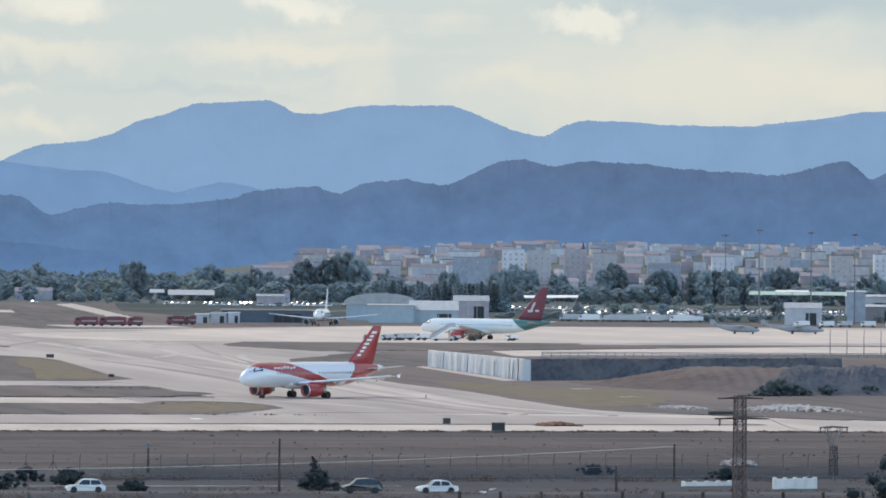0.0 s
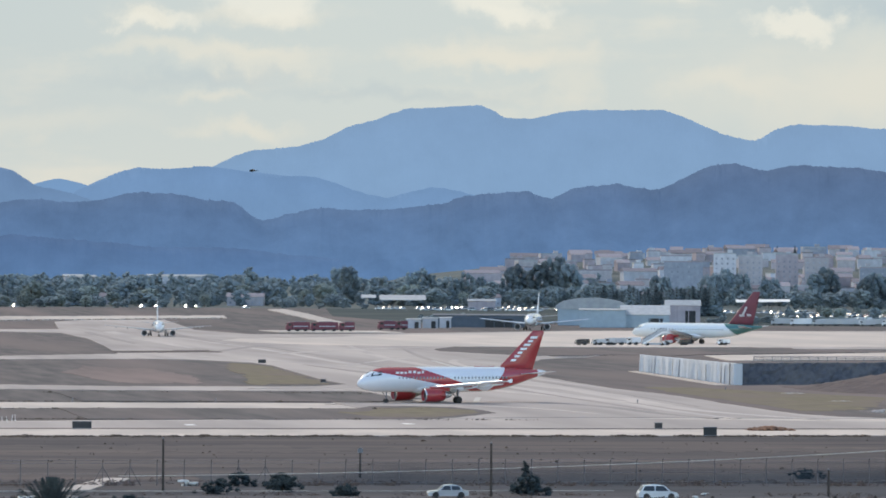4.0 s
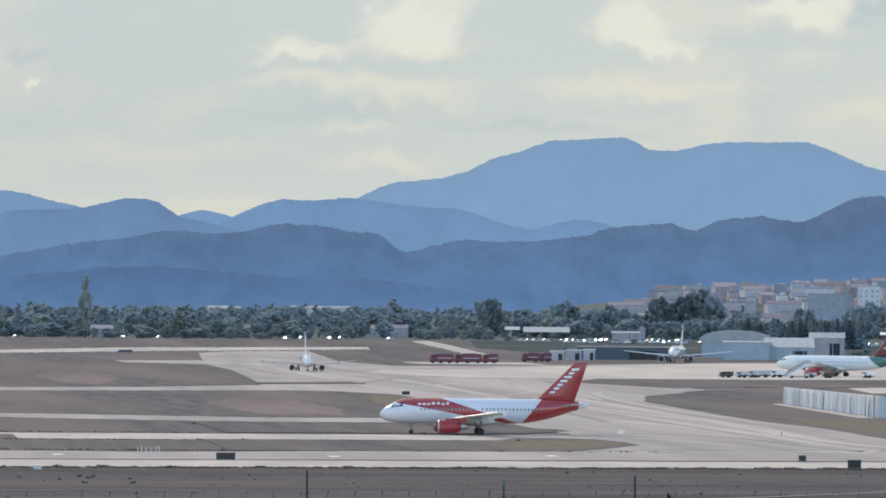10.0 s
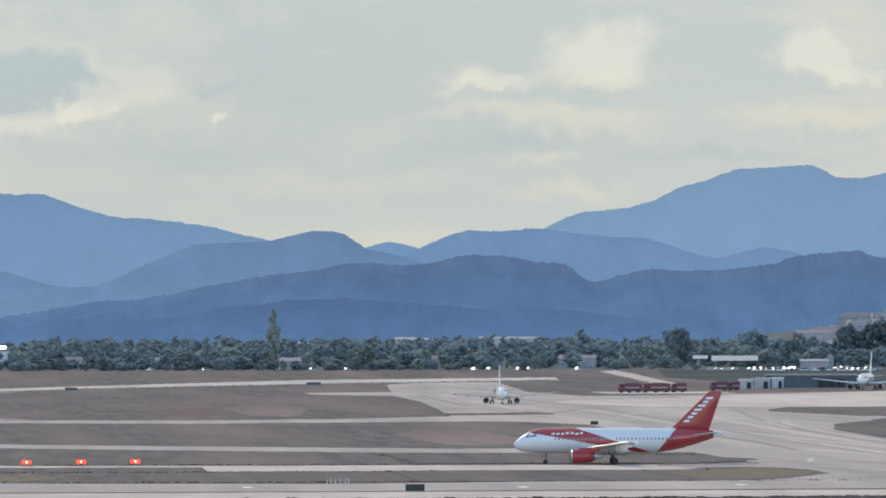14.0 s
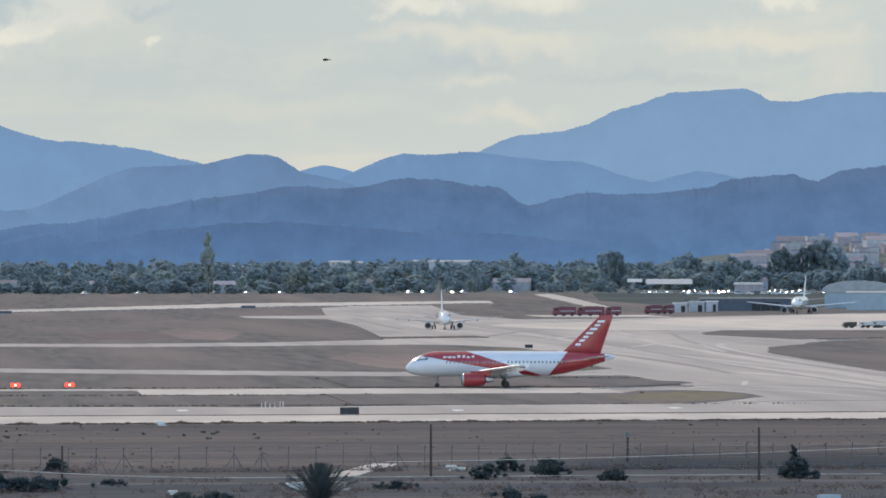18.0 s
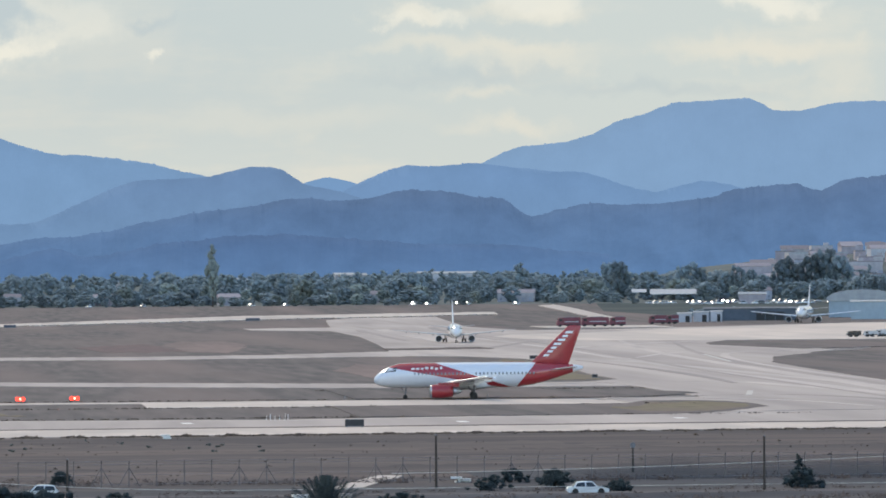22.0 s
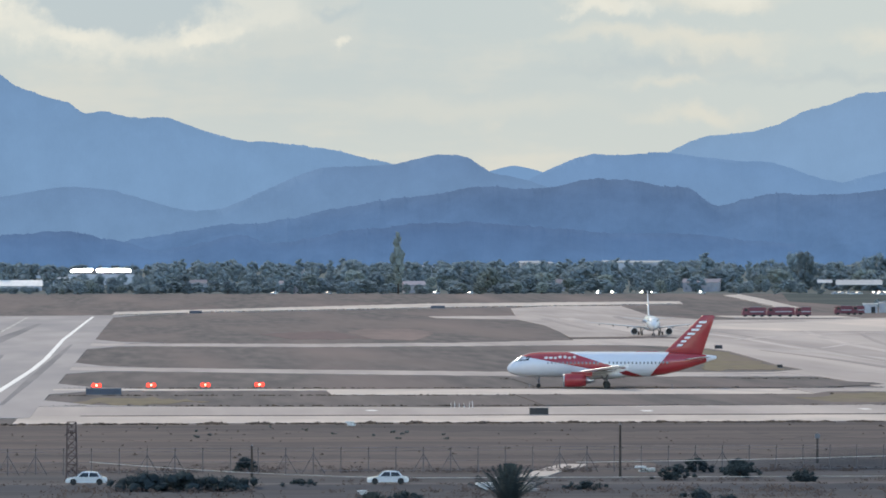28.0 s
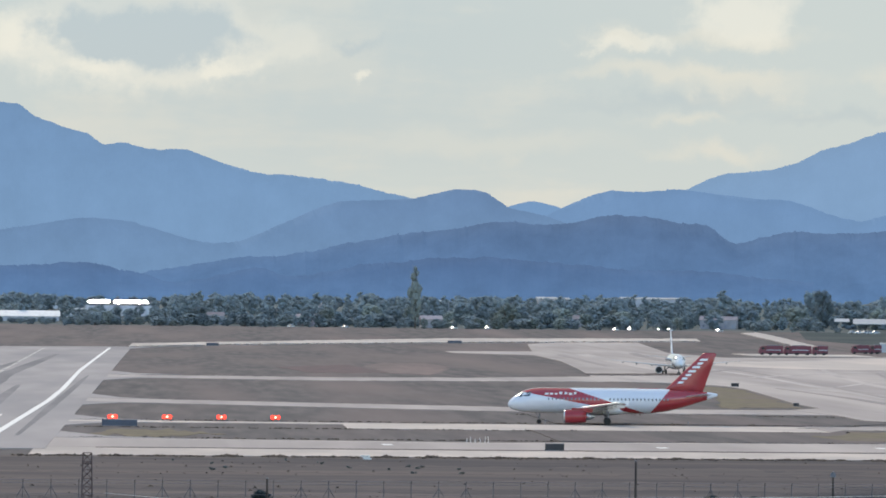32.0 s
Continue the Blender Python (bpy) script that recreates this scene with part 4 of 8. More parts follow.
def airliner(name, length, axis_z, r, tail_h, span, gear_s, nose_s, skin, fin_mat, engine_mat, wing_mat, label, group="", engine_y=5.75, engine_r=1.05, track=7.59, lamps=False, belly=None):
    """An airliner with its nose to -x and its main gear over the origin; s runs back from the nose."""
    root = empty(name, None, label, "airplane", group)
    X = lambda s: s - gear_s
    L = length
    bm = bmesh.new()
    # s, radius factor, centre height
    prof = [(0.0, 0.05, -0.72), (0.12, 0.19, -0.70), (0.45, 0.37, -0.63), (1.0, 0.54, -0.52), (1.8, 0.71, -0.37), (2.8, 0.87, -0.18), (4.0, 0.97, -0.04), (5.5, 1.0, 0.0)]
    k = L / 33.84
    prof += [(s * k, 1.0, 0.0) for s in (10, 14, 18, 21.5)]
    prof += [(23.5 * k, 0.97, 0.06), (25.5 * k, 0.89, 0.18), (27.5 * k, 0.76, 0.38), (29.5 * k, 0.58, 0.62), (31.3 * k, 0.40, 0.85), (32.8 * k, 0.24, 1.02), (L - 0.1, 0.13, 1.1), (L, 0.06, 1.12)]
    n = 28
    rings = []
    for s, f, dz in prof:
        rings.append([(X(s), f * r * math.cos(j * math.tau / n), axis_z + dz * r / 1.98 + f * r * 1.04 * math.sin(j * math.tau / n)) for j in range(n)])
    loft(bm, rings)
    part("fuselage", bm, skin, root, smooth=True)
    # wing and belly fairing
    wing_s = gear_s - 5.6 * (span / 34.1)
    bm = bmesh.new()
    loft(bm, [[(X(wing_s + u), w * math.cos(j * math.tau / 12), axis_z - r * 0.72 + h * math.sin(j * math.tau / 12)) for j in range(12)] for u, w, h in ((-1.6, 0.5, 0.3), (-0.4, 1.5, 0.75), (2.0, 1.9, 0.95), (6.5, 1.85, 0.95), (8.5, 1.2, 0.6), (9.8, 0.4, 0.2))])
    part("belly_fairing", bm, belly or wing_mat, root, smooth=True)
    for side in (-1, 1):
        w = part("wing", wing_bm(X(wing_s), 6.3, X(wing_s + 7.6 * span / 34.1), 1.55, axis_z - 0.75 * r, axis_z - 0.75 * r + 0.088 * span / 2, side * r * 0.75, side * span / 2), wing_mat, root, smooth=True)
        bm = bmesh.new()
        z0, z1 = axis_z - 0.75 * r, axis_z - 0.75 * r + 0.088 * span / 2
        tube(bm, (X(wing_s) + 0.75 * span / 34.1, side * (r + 0.4), z0 + 0.1), (X(wing_s + 7.3 * span / 34.1), side * (span / 2 - 0.4), z1 + 0.02), 0.26, 0.12, 10)
        if name != "arriving_airliner":
            part("slat", bm, M_SLAT, w, "polished metal leading-edge slat")
        bm = bmesh.new()
        yt, xt, zt = side * span / 2, X(wing_s + 7.6 * span / 34.1), axis_z - 0.75 * r + 0.088 * span / 2
        loft(bm, [[(xt + a, yt - 0.05, zt), (xt + a + c, yt - 0.05, zt), (xt + a + c, yt + 0.05, zt), (xt + a, yt + 0.05, zt)] if i == 1 else
                  [(xt + a, yt - 0.03 + side * 0.1, zt + h), (xt + a + c, yt - 0.03 + side * 0.1, zt + h), (xt + a + c, yt + 0.03 + side * 0.1, zt + h), (xt + a, yt + 0.03 + side * 0.1, zt + h)] for i, a, c, h in ((0, 0.9, 0.35, -0.28), (1, 0.45, 0.9, 0), (2, 1.0, 0.35, 0.34))])
        part("wingtip_fence", bm, wing_mat, w)
        for f in (0.3, 0.55, 0.78):
            bm = bmesh.new()
            yy = side * (r * 0.75 + (span / 2 - r * 0.75) * f)
            xx = X(wing_s + 7.6 * span / 34.1 * f + 6.3 - 4.75 * f)
            tube(bm, (xx - 1.5, yy, axis_z - 0.85 * r + 0.088 * span / 2 * f - 0.15), (xx + 0.5, yy, axis_z - 0.8 * r + 0.088 * span / 2 * f - 0.1), 0.22, 0.06, 8)
            part("flap_fairing", bm, wing_mat, w)
        # engine on its pylon
        ez, es = axis_z - r - engine_r * 0.55 + 0.1, wing_s - 1.4
        bm = bmesh.new()
        prof_e = [(0.0, 0.86), (0.12, 0.97), (0.5, 1.03), (1.4, 1.05), (2.3, 0.98), (3.1, 0.84), (3.12, 0.62), (3.12, 0.1)]
        loft(bm, [[(X(es + u * 1.15), side * engine_y + engine_r * f * math.cos(j * math.tau / 20), ez + engine_r * f * math.sin(j * math.tau / 20)) for j in range(20)] for u, f in [(0.45, 0.3), (0.45, 0.82)] + prof_e])
        e = part("engine", bm, engine_mat, root, smooth=True)
        bm = bmesh.new()
        loft(bm, [[(X(es + u), side * engine_y + f * math.cos(j * math.tau / 12), ez + f * math.sin(j * math.tau / 12)) for j in range(12)] for u, f in ((3.5, 0.62), (4.3, 0.5), (4.8, 0.3), (5.1, 0.05))])
        part("exhaust_cone", bm, M_METAL, e, smooth=True)
        bm = bmesh.new()
        loft(bm, [[(X(es + u * 1.15), side * engine_y + engine_r * f * math.cos(j * math.tau / 20), ez + engine_r * f * math.sin(j * math.tau / 20)) for j in range(20)] for u, f in ((-0.03, 0.90), (-0.06, 0.95), (0.16, 1.0))], close=False)
        part("intake_lip", bm, M_METAL, e, smooth=True)
        bm = bmesh.new()
        tube(bm, (X(es + 0.53), side * engine_y, ez), (X(es + 0.50), side * engine_y, ez), engine_r * 0.8, engine_r * 0.8, 20)
        part("fan_disc", bm, M_BLACK, e)
        bm = bmesh.new()
        box(bm, (X(es + 2.9), side * engine_y, ez + engine_r * 0.95), (3.4, 0.35, 0.7))
        part("pylon", bm, engine_mat, e)
        # main gear
        bm = bmesh.new()
        tube(bm, (0, side * track / 2, 0.5), (0.1, side * track / 2 * 0.94, axis_z - 0.8 * r), 0.16, 0.2, 8)
        tube(bm, (0, side * track / 2, 0.9), (-0.9, side * track / 2 * 0.6, axis_z - 0.9 * r), 0.09, 0.09, 6)
        g = part("main_gear", bm, M_STEEL, root)
        for dy in (-0.46, 0.46):
            bm = bmesh.new()
            y = side * track / 2 + dy
            loft(bm, [[(0.58 * f * math.cos(j * math.tau / 18), y + u, 0.58 + 0.58 * f * math.sin(j * math.tau / 18)) for j in range(18)] for u, f in ((-0.21, 0.6), (-0.2, 0.88), (-0.1, 1.0), (0.1, 1.0), (0.2, 0.88), (0.21, 0.6))])
            part("wheel", bm, M_TYRE, g, smooth=False)
        # tailplane
        ts = L - 5.6 * k
        part("tailplane", wing_bm(X(ts), 3.9, X(ts + 3.3), 1.4, axis_z + 0.75, axis_z + 1.35, side * 0.5, side * 6.2 * k, 0.09), wing_mat, root, smooth=True)
    # fin
    bm = bmesh.new()
    rings = []
    zb, zt = axis_z + 0.45 * r, tail_h
    for f in (0, 0.25, 0.6, 0.97, 1.0):
        le = L - 9.5 * k + (7.2 * k) * (f if f < 1 else 1.01)
        ch = 6.9 * k + (2.1 - 6.9 * k) * f - (0.4 if f == 1.0 else 0)
        t = 0.085 * ch * (0.4 if f == 1.0 else 1)
        rings.append([(X(le + u * ch), w * t * 0.5, zb + (zt - zb) * f) for u, w in ((0, 0), (0.06, 0.5), (0.3, 1), (0.7, 0.65), (1, 0.08), (1, -0.08), (0.7, -0.65), (0.3, -1), (0.06, -0.5))])
    loft(bm, rings)
    fin = part("fin", bm, fin_mat, root, smooth=True)
    bm = bmesh.new()
    box(bm, (X(L - 11.2 * k), 0, axis_z + r * 1.0), (3.6, 0.14, 0.25))
    part("dorsal_fillet", bm, fin_mat, root)
    # nose gear
    bm = bmesh.new()
    tube(bm, (X(nose_s), 0, 0.4), (X(nose_s) + 0.15, 0, axis_z - r * 0.9), 0.1, 0.12, 8)
    tube(bm, (X(nose_s), 0, 1.0), (X(nose_s) - 0.9, 0, axis_z - r * 0.85), 0.06, 0.06, 6)
    g = part("nose_gear", bm, M_STEEL, root)
    for dy in (-0.25, 0.25):
        bm = bmesh.new()
        loft(bm, [[(X(nose_s) + 0.38 * f * math.cos(j * math.tau / 16), dy + u, 0.38 + 0.38 * f * math.sin(j * math.tau / 16)) for j in range(16)] for u, f in ((-0.11, 0.6), (-0.1, 0.9), (0, 1.0), (0.1, 0.9), (0.11, 0.6))])
        part("wheel", bm, M_TYRE, g)
    if lamps:
        for z, x, rr in ((2.1, X(nose_s) - 0.12, 0.14),):
            bm = bmesh.new()
            tube(bm, (x, 0, z - 0.1), (x - 0.12, 0, z - 0.1), rr, rr, 10)
            part("taxi_lamp", bm, M_LAND, g)
    # cockpit panes: a dark band of small panes that follows the nose
    def skin_at(s, deg, out=0.025):
        k = max(i for i in range(len(prof)) if prof[i][0] <= s)
        u = (s - prof[k][0]) / (prof[k + 1][0] - prof[k][0])
        f, dz = (prof[k][i] + (prof[k + 1][i] - prof[k][i]) * u for i in (1, 2))
        c, h = math.cos(radians(deg)), math.sin(radians(deg))
        return X(s), (f * r + out) * c, axis_z + dz * r / 1.98 + (f * r * 1.04 + out) * h

    for side in (-1, 1):
        for s0, s1, a0, a1 in ((1.35, 2.15, 50, 84), (1.95, 2.75, 33, 55), (2.8, 3.55, 27, 46)):
            bm = bmesh.new()
            rings = [[skin_at(s, a, out) for s, a in ((s0 - 0.15, a0), (s1, a0 - 3), (s1 + 0.2, a1), (s0 + 0.3, a1))] for out in (-0.05, 0.03)]
            loft(bm, [[(x, side * y, z) for x, y, z in ring] for ring in rings])
            part("cockpit_pane", bm, M_GLASS, root)
    return root


def cabin_windows(root, axis_z, r, x0, x1, step, skip=()):
    bm = bmesh.new()
    box(bm, (0, 0, 0), (0.25, 0.05, 0.36), taper=0.9)
    first = part("cabin_window", bm, M_CABIN, root)
    data = first.data
    n = int((x1 - x0) / step)
    z = axis_z + 0.28
    y = math.sqrt(max(0.1, r * r - 0.28 * 0.28))
    k = 0
    for side in (-1, 1):
        for i in range(n + 1):
            if i in skip:
                continue
            m = pose(x0 + i * step, side * (y + 0.0), z)
            if k == 0:
                first.matrix_basis = m
            else:
                share("cabin_window", data, root, m)
            k += 1


def stripes(root, name, spots, mat, y_of, slant=0.0, thick=0.03):
    """Plain slanted bars where lettering stands; spots: (x, z, width, height)."""
    for side in (-1, 1):
        for x, z, w, h in spots:
            bm = bmesh.new()
            y = side * y_of(x, z)
            vs = [bm.verts.new((x + a * w / 2 + slant * b * h / 2, y, z + b * h / 2)) for a, b in ((-1, -1), (1, -1), (1, 1), (-1, 1))]
            bm.faces.new(vs)
            got = bmesh.ops.extrude_face_region(bm, geom=bm.faces[:])
            for v in got["geom"]:
                if isinstance(v, bmesh.types.BMVert):
                    v.co.y += side * thick
            part(name, bm, mat, root)


def build_red_white_jet():
    g = 16.1
    az, r = 3.85, 1.98
    fus = livery_material("red_white_livery", (0.70, 0.71, 0.74), (0.345, 0.026, 0.032), [
        ("swoosh", 2.4 - g, 2.5 - g, az + 1.32, -0.185, 14.6 - g, az + 0.5, -0.32), ("tail", 26.0 - g, az + 1.75, 0.82, 32.2 - g)])
    root = airliner("taxiing_airliner", 33.84, az, r, 11.76, 34.1, g, 5.07, fus, M_RED, M_RED, M_WHITE, "white airliner with red swoosh, red engines and red tail fin taxiing", lamps=True, belly=M_WHITE)
    cabin_windows(root, az, r, 6.6 - g, 26.0 - g, 0.62, (14, 15))
    # plain white bars in place of the lettering on nose and fin
    letters = ((0.0, 0.36), (0.62, 0.36), (1.2, 0.30), (1.8, 0.34), (2.45, 0.30), (3.05, 0.36), (3.65, 0.26))
    for i, (dx, w) in enumerate(letters):
        tall = i in (3, 4, 6)
        stripes(root, "white_bar", [(6.3 - g + 1.25 * dx, az + 1.02 + (0.08 if tall else 0.0), 1.5 * w, 0.62 if tall else 0.46)], M_WHITE, lambda x, z: math.sqrt(r * r - ((z - az) / 1.04) ** 2) - 0.01, 0.1, 0.05)
    for i, (dx, w) in enumerate(letters):
        f = dx / 3.65
        tall = i in (3, 4, 6)
        stripes(root, "white_bar", [(27.9 - g + 3.7 * f, az + 3.1 + 3.7 * f, 1.2 if tall else 0.85, 0.36)], M_WHITE, lambda x, z: 0.27 - 0.022 * (z - 6), 0.6, 0.04)
    return root


RED_JET = build_red_white_jet()


def build_white_737(name, label, group):
    g = 19.6
    fus = livery_material(name + "_paint", (0.74, 0.75, 0.74), (0.66, 0.66, 0.65), [("tail", 33.0 - g, 4.0, 0.5, 60.0)])
    root = airliner(name, 39.5, 3.55, 1.9, 12.5, 35.8, g, 4.0, fus, M_WHITE, M_GREYPAINT, M_GREYPAINT, label, group, engine_y=4.83, engine_r=1.0, track=5.72, belly=M_WHITE, lamps=name == "arriving_airliner")
    cabin_windows(root, 3.55, 1.9, 7.0 - g, 31.0 - g, 0.9)
    return root


ARRIVING_JET = build_white_737("arriving_airliner", "white twin-jet airliner rolling nose-on along the far taxiway", "")
WAITING_JET = build_white_737("parked_airliner", "white twin-jet airliner parked nose-on at the apron", "")
WAITING_JET.matrix_basis = pose(330.0, 2212, 0.15, 0, 0, 76.5) @ Matrix.Scale(1.22, 4)


def build_teal_737():
    g = 19.6
    az, r = 3.55, 1.9
    fus = livery_material("teal_tail_livery", (0.70, 0.74, 0.74), (0.03, 0.13, 0.12), [("tail", 29.5 - g, az + 1.0, -1.3, 60.0)])
    root = airliner("parked_airliner", 39.5, az, r, 13.9, 35.8, g, 4.0, fus, M_SIGNRED, M_RED, M_GREYPAINT, "white airliner with teal rear and dark red fin at its stand", "", engine_y=4.83, engine_r=1.05, track=5.72, belly=M_WHITE)
    cabin_windows(root, az, r, 7.0 - g, 29.0 - g, 0.9)
    # plain white shape on the fin
    for side in (-1, 1):
        for x, z, w, h, s in ((34.2 - g, 8.6, 0.7, 2.6, 0.5), (33.5 - g, 7.6, 1.5, 0.6, 0.0), (35.6 - g, 7.7, 1.2, 0.6, -0.4)):
            stripes(root, "white_shape", [(x, z, w, h)], M_WHITE, lambda a, b: 0.26 - 0.02 * (b - 6), s, 0.04)
    root.matrix_basis = pose(315.0, 1762, 0.15, 0, 0, -40.0) @ Matrix.Scale(1.2, 4)
    return root


build_teal_737()


def grey_transport(x, y, rz, length, label):
    """A small grey military transport seen from the side, with an upswept tail."""
    root = empty("grey_aircraft", pose(x, y, 0.13, 0, 0, rz), label, "airplane", "grey military aircraft")
    bm = bmesh.new()
    n = 16
    L = length
    loft(bm, [[(L * (s - 0.5), 1.15 * f * math.cos(j * math.tau / n), 1.75 + dz + 1.15 * f * math.sin(j * math.tau / n)) for j in range(n)] for s, f, dz in ((0, 0.1, 1.6), (0.08, 0.3, 1.35), (0.25, 0.65, 0.8), (0.45, 1.0, 0.15), (0.75, 1.0, 0.0), (0.9, 0.75, -0.15), (0.97, 0.4, -0.3), (1.0, 0.1, -0.4))])
    part("fuselage", bm, M_MILGREY, root, smooth=True)
    for side in (-1, 1):
        part("wing", wing_bm(L * 0.06, 2.6, L * 0.09, 1.3, 2.9, 3.0, side * 0.4, side * L * 0.55), M_MILGREY, root, smooth=True)
        part("tailplane", wing_bm(-L * 0.47, 1.7, -L * 0.46, 0.9, 3.4, 3.5, side * 0.1, side * 3.2), M_MILGREY, root, smooth=True)
        bm = bmesh.new()
        loft(bm, [[(L * 0.02 + u, side * 2.6 + 0.42 * f * math.cos(j * math.tau / 12), 2.8 + 0.42 * f * math.sin(j * math.tau / 12)) for j in range(12)] for u, f in ((-1.2, 0.2), (-0.3, 0.9), (1.6, 1.0), (2.3, 0.5))])
        part("engine", bm, M_MILGREY, root, smooth=True)
        bm = bmesh.new()
        tube(bm, (0, side * 1.3, 0.45), (0, side * 1.0, 1.6), 0.1, 0.1, 6)
        tube(bm, (0, side * 1.3 - 0.15, 0.45), (0, side * 1.3 + 0.15, 0.45), 0.45, 0.45, 12)
        part("main_gear", bm, M_TYRE, root)
    bm = bmesh.new()
    loft(bm, [[(-L * 0.5 + a, -0.08, z), (-L * 0.5 + b, -0.08, z), (-L * 0.5 + b, 0.08, z), (-L * 0.5 + a, 0.08, z)] for a, b, z in ((0.2, 3.4, 3.0), (-0.2, 1.5, 5.2))])
    part("fin", bm, M_MILGREY, root)
    bm = bmesh.new()
    box(bm, (L * 0.43, 0, 2.35), (1.1, 1.5, 0.45))
    part("cockpit_glass", bm, M_GLASS, root)
    bm = bmesh.new()
    tube(bm, (L * 0.36, 0, 0.4), (L * 0.36, 0, 1.3), 0.08, 0.08, 6)
    tube(bm, (L * 0.36, -0.12, 0.38), (L * 0.36, 0.12, 0.38), 0.38, 0.38, 12)
    part("nose_gear", bm, M_TYRE, root)
    return root


grey_transport(446.5, 1985, -12, 18, "grey military aircraft with an upswept tail on the apron")
grey_transport(469.5, 1992, -14, 23, "larger grey military aircraft parked on the apron")

# ---- trees and bushes ----


def spray(bm, c, r, n, rng, size, squash=0.85):
    """Small pointed leaf sprays scattered through a clump round c."""
    for _ in range(n):
        d = Vector((rng.gauss(0, 1), rng.gauss(0, 1), rng.gauss(0, 1))).normalized() * r * rng.uniform(0.55, 1.1)
        q = Vector((c[0] + d.x, c[1] + d.y, c[2] + d.z * squash))
        u = Vector((rng.gauss(0, 1), rng.gauss(0, 1), rng.gauss(0.2, 0.8))).normalized()
        v = u.cross(Vector((rng.gauss(0, 1), rng.gauss(0, 1), rng.gauss(0, 1)))).normalized()
        k = size * rng.uniform(0.6, 1.3)
        bm.faces.new([bm.verts.new(q + u * k * a + v * k * b) for a, b in ((-0.9, 0.0), (-0.1, -0.55), (1.0, 0.0), (-0.1, 0.55))])


def crown_bm(rng, kind, dense=1.0):
    """Leaf clumps round an uneven crown, one metre of height to a unit, each a lump under loose leaf sprays."""
    bm = bmesh.new()
    spots = []
    if kind == "round":
        lean = rng.uniform(-0.12, 0.12)
        flat = rng.uniform(0.28, 0.38)
        for i in range(30):
            u = 1 - 2 * (i + 0.5) / 30
            a = i * 2.39996 + rng.uniform(-0.4, 0.4)
            w = math.sqrt(1 - u * u) * 0.33 * rng.uniform(0.55, 1.05)
            spots.append((math.cos(a) * w + lean * u, math.sin(a) * w, 0.56 + flat * u * rng.uniform(0.75, 1.0), rng.uniform(0.085, 0.145)))
        for _ in range(6):
            a = rng.uniform(0, math.tau)
            spots.append((math.cos(a) * 0.2, math.sin(a) * 0.2, rng.uniform(0.06, 0.2), rng.uniform(0.09, 0.14)))
    elif kind == "tall":
        for i in range(24):
            z = 0.12 + 0.86 * i / 23
            w = 0.15 * math.sin(math.pi * min(1, (1.05 - z) * 1.1)) + 0.03
            spots.append((rng.gauss(0, w * 0.5), rng.gauss(0, w * 0.5), z, rng.uniform(0.5, 0.85) * w + 0.02))
    else:
        for i in range(34):
            z = 0.06 + 0.92 * i / 33
            w = 0.17 * (1.02 - z) + 0.012
            a = i * 2.4
            spots.append((math.cos(a) * w * 0.7, math.sin(a) * w * 0.7, z, w * 0.6 + 0.012))
    for x, y, z, r in spots:
        blobby(bm, (x, y, z), r * 0.82, rng, 0.85, 1, 0.35)
        spray(bm, (x, y, z), r * 1.05, int((80 if kind == "round" else 44) * dense), rng, 0.016 / (0.5 + 0.5 * dense))
    return bm


def trunk_bm(rng, kind):
    bm = bmesh.new()
    top = {"round": 0.62, "tall": 0.9, "conifer": 0.95}.get(kind, 0.4)
    tube(bm, (0, 0, 0), (rng.uniform(-0.02, 0.02), 0, top), 0.028, 0.008, 7)
    for _ in range(6):
        z = rng.uniform(0.2, top * 0.85)
        a = rng.uniform(0, math.tau)
        k = 0.2 if kind == "round" else 0.09
        tube(bm, (0, 0, z), (math.cos(a) * k, math.sin(a) * k, z + k * 0.8), 0.011, 0.004, 5)
    return bm


TREE_KINDS = {}


def tree_kinds():
    for name, kind, mat, n in (("round", "round", M_LEAF, 5), ("olive", "round", M_LEAF2, 3), ("tall", "tall", M_LEAF, 2), ("conifer", "conifer", M_LEAF, 2), ("pine", "tall", M_LEAF2, 1)):
        TREE_KINDS[name] = []
        for i in range(n):
            rng = random.Random(name + str(i))
            tmp = part("crown", crown_bm(rng, kind), mat)
            crown = tmp.data
            bpy.data.objects.remove(tmp)
            tmp = part("trunk", trunk_bm(rng, kind), M_BARK)
            trunk = tmp.data
            bpy.data.objects.remove(tmp)
            TREE_KINDS[name].append((crown, trunk))


tree_kinds()


def tree(kind, x, y, h, rng, label, group="trees behind the airfield", wide=1.0, z=None):
    crown, trunk = rng.choice(TREE_KINDS[kind])
    root = empty("tree", pose(x, y, rise_at(y, x) - 0.1 if z is None else z, 0, 0, rng.uniform(0, 360)), label, "tree", group)
    root.scale = (h * wide, h * wide, h)
    share("crown", crown, root, Matrix())
    share("trunk", trunk, root, Matrix())
    return root


def belt_height(x, y, h):
    """The belt is low before the greenhouse and the farm sheds."""
    az = math.degrees(math.atan2(x, y))
    h *= 0.72 + 0.75 * (noise.noise(Vector((az * 2.2, 3.3, 0))) * 0.5 + 0.5 * noise.noise(Vector((az * 7.0, 9.3, 0))) + 0.3)
    if -1.05 < az < -0.02:
        return min(h, 8.2)
    if -1.85 < az < -1.1:
        return min(h, 3.2) if y < 3105 else h * 0.75
    return h


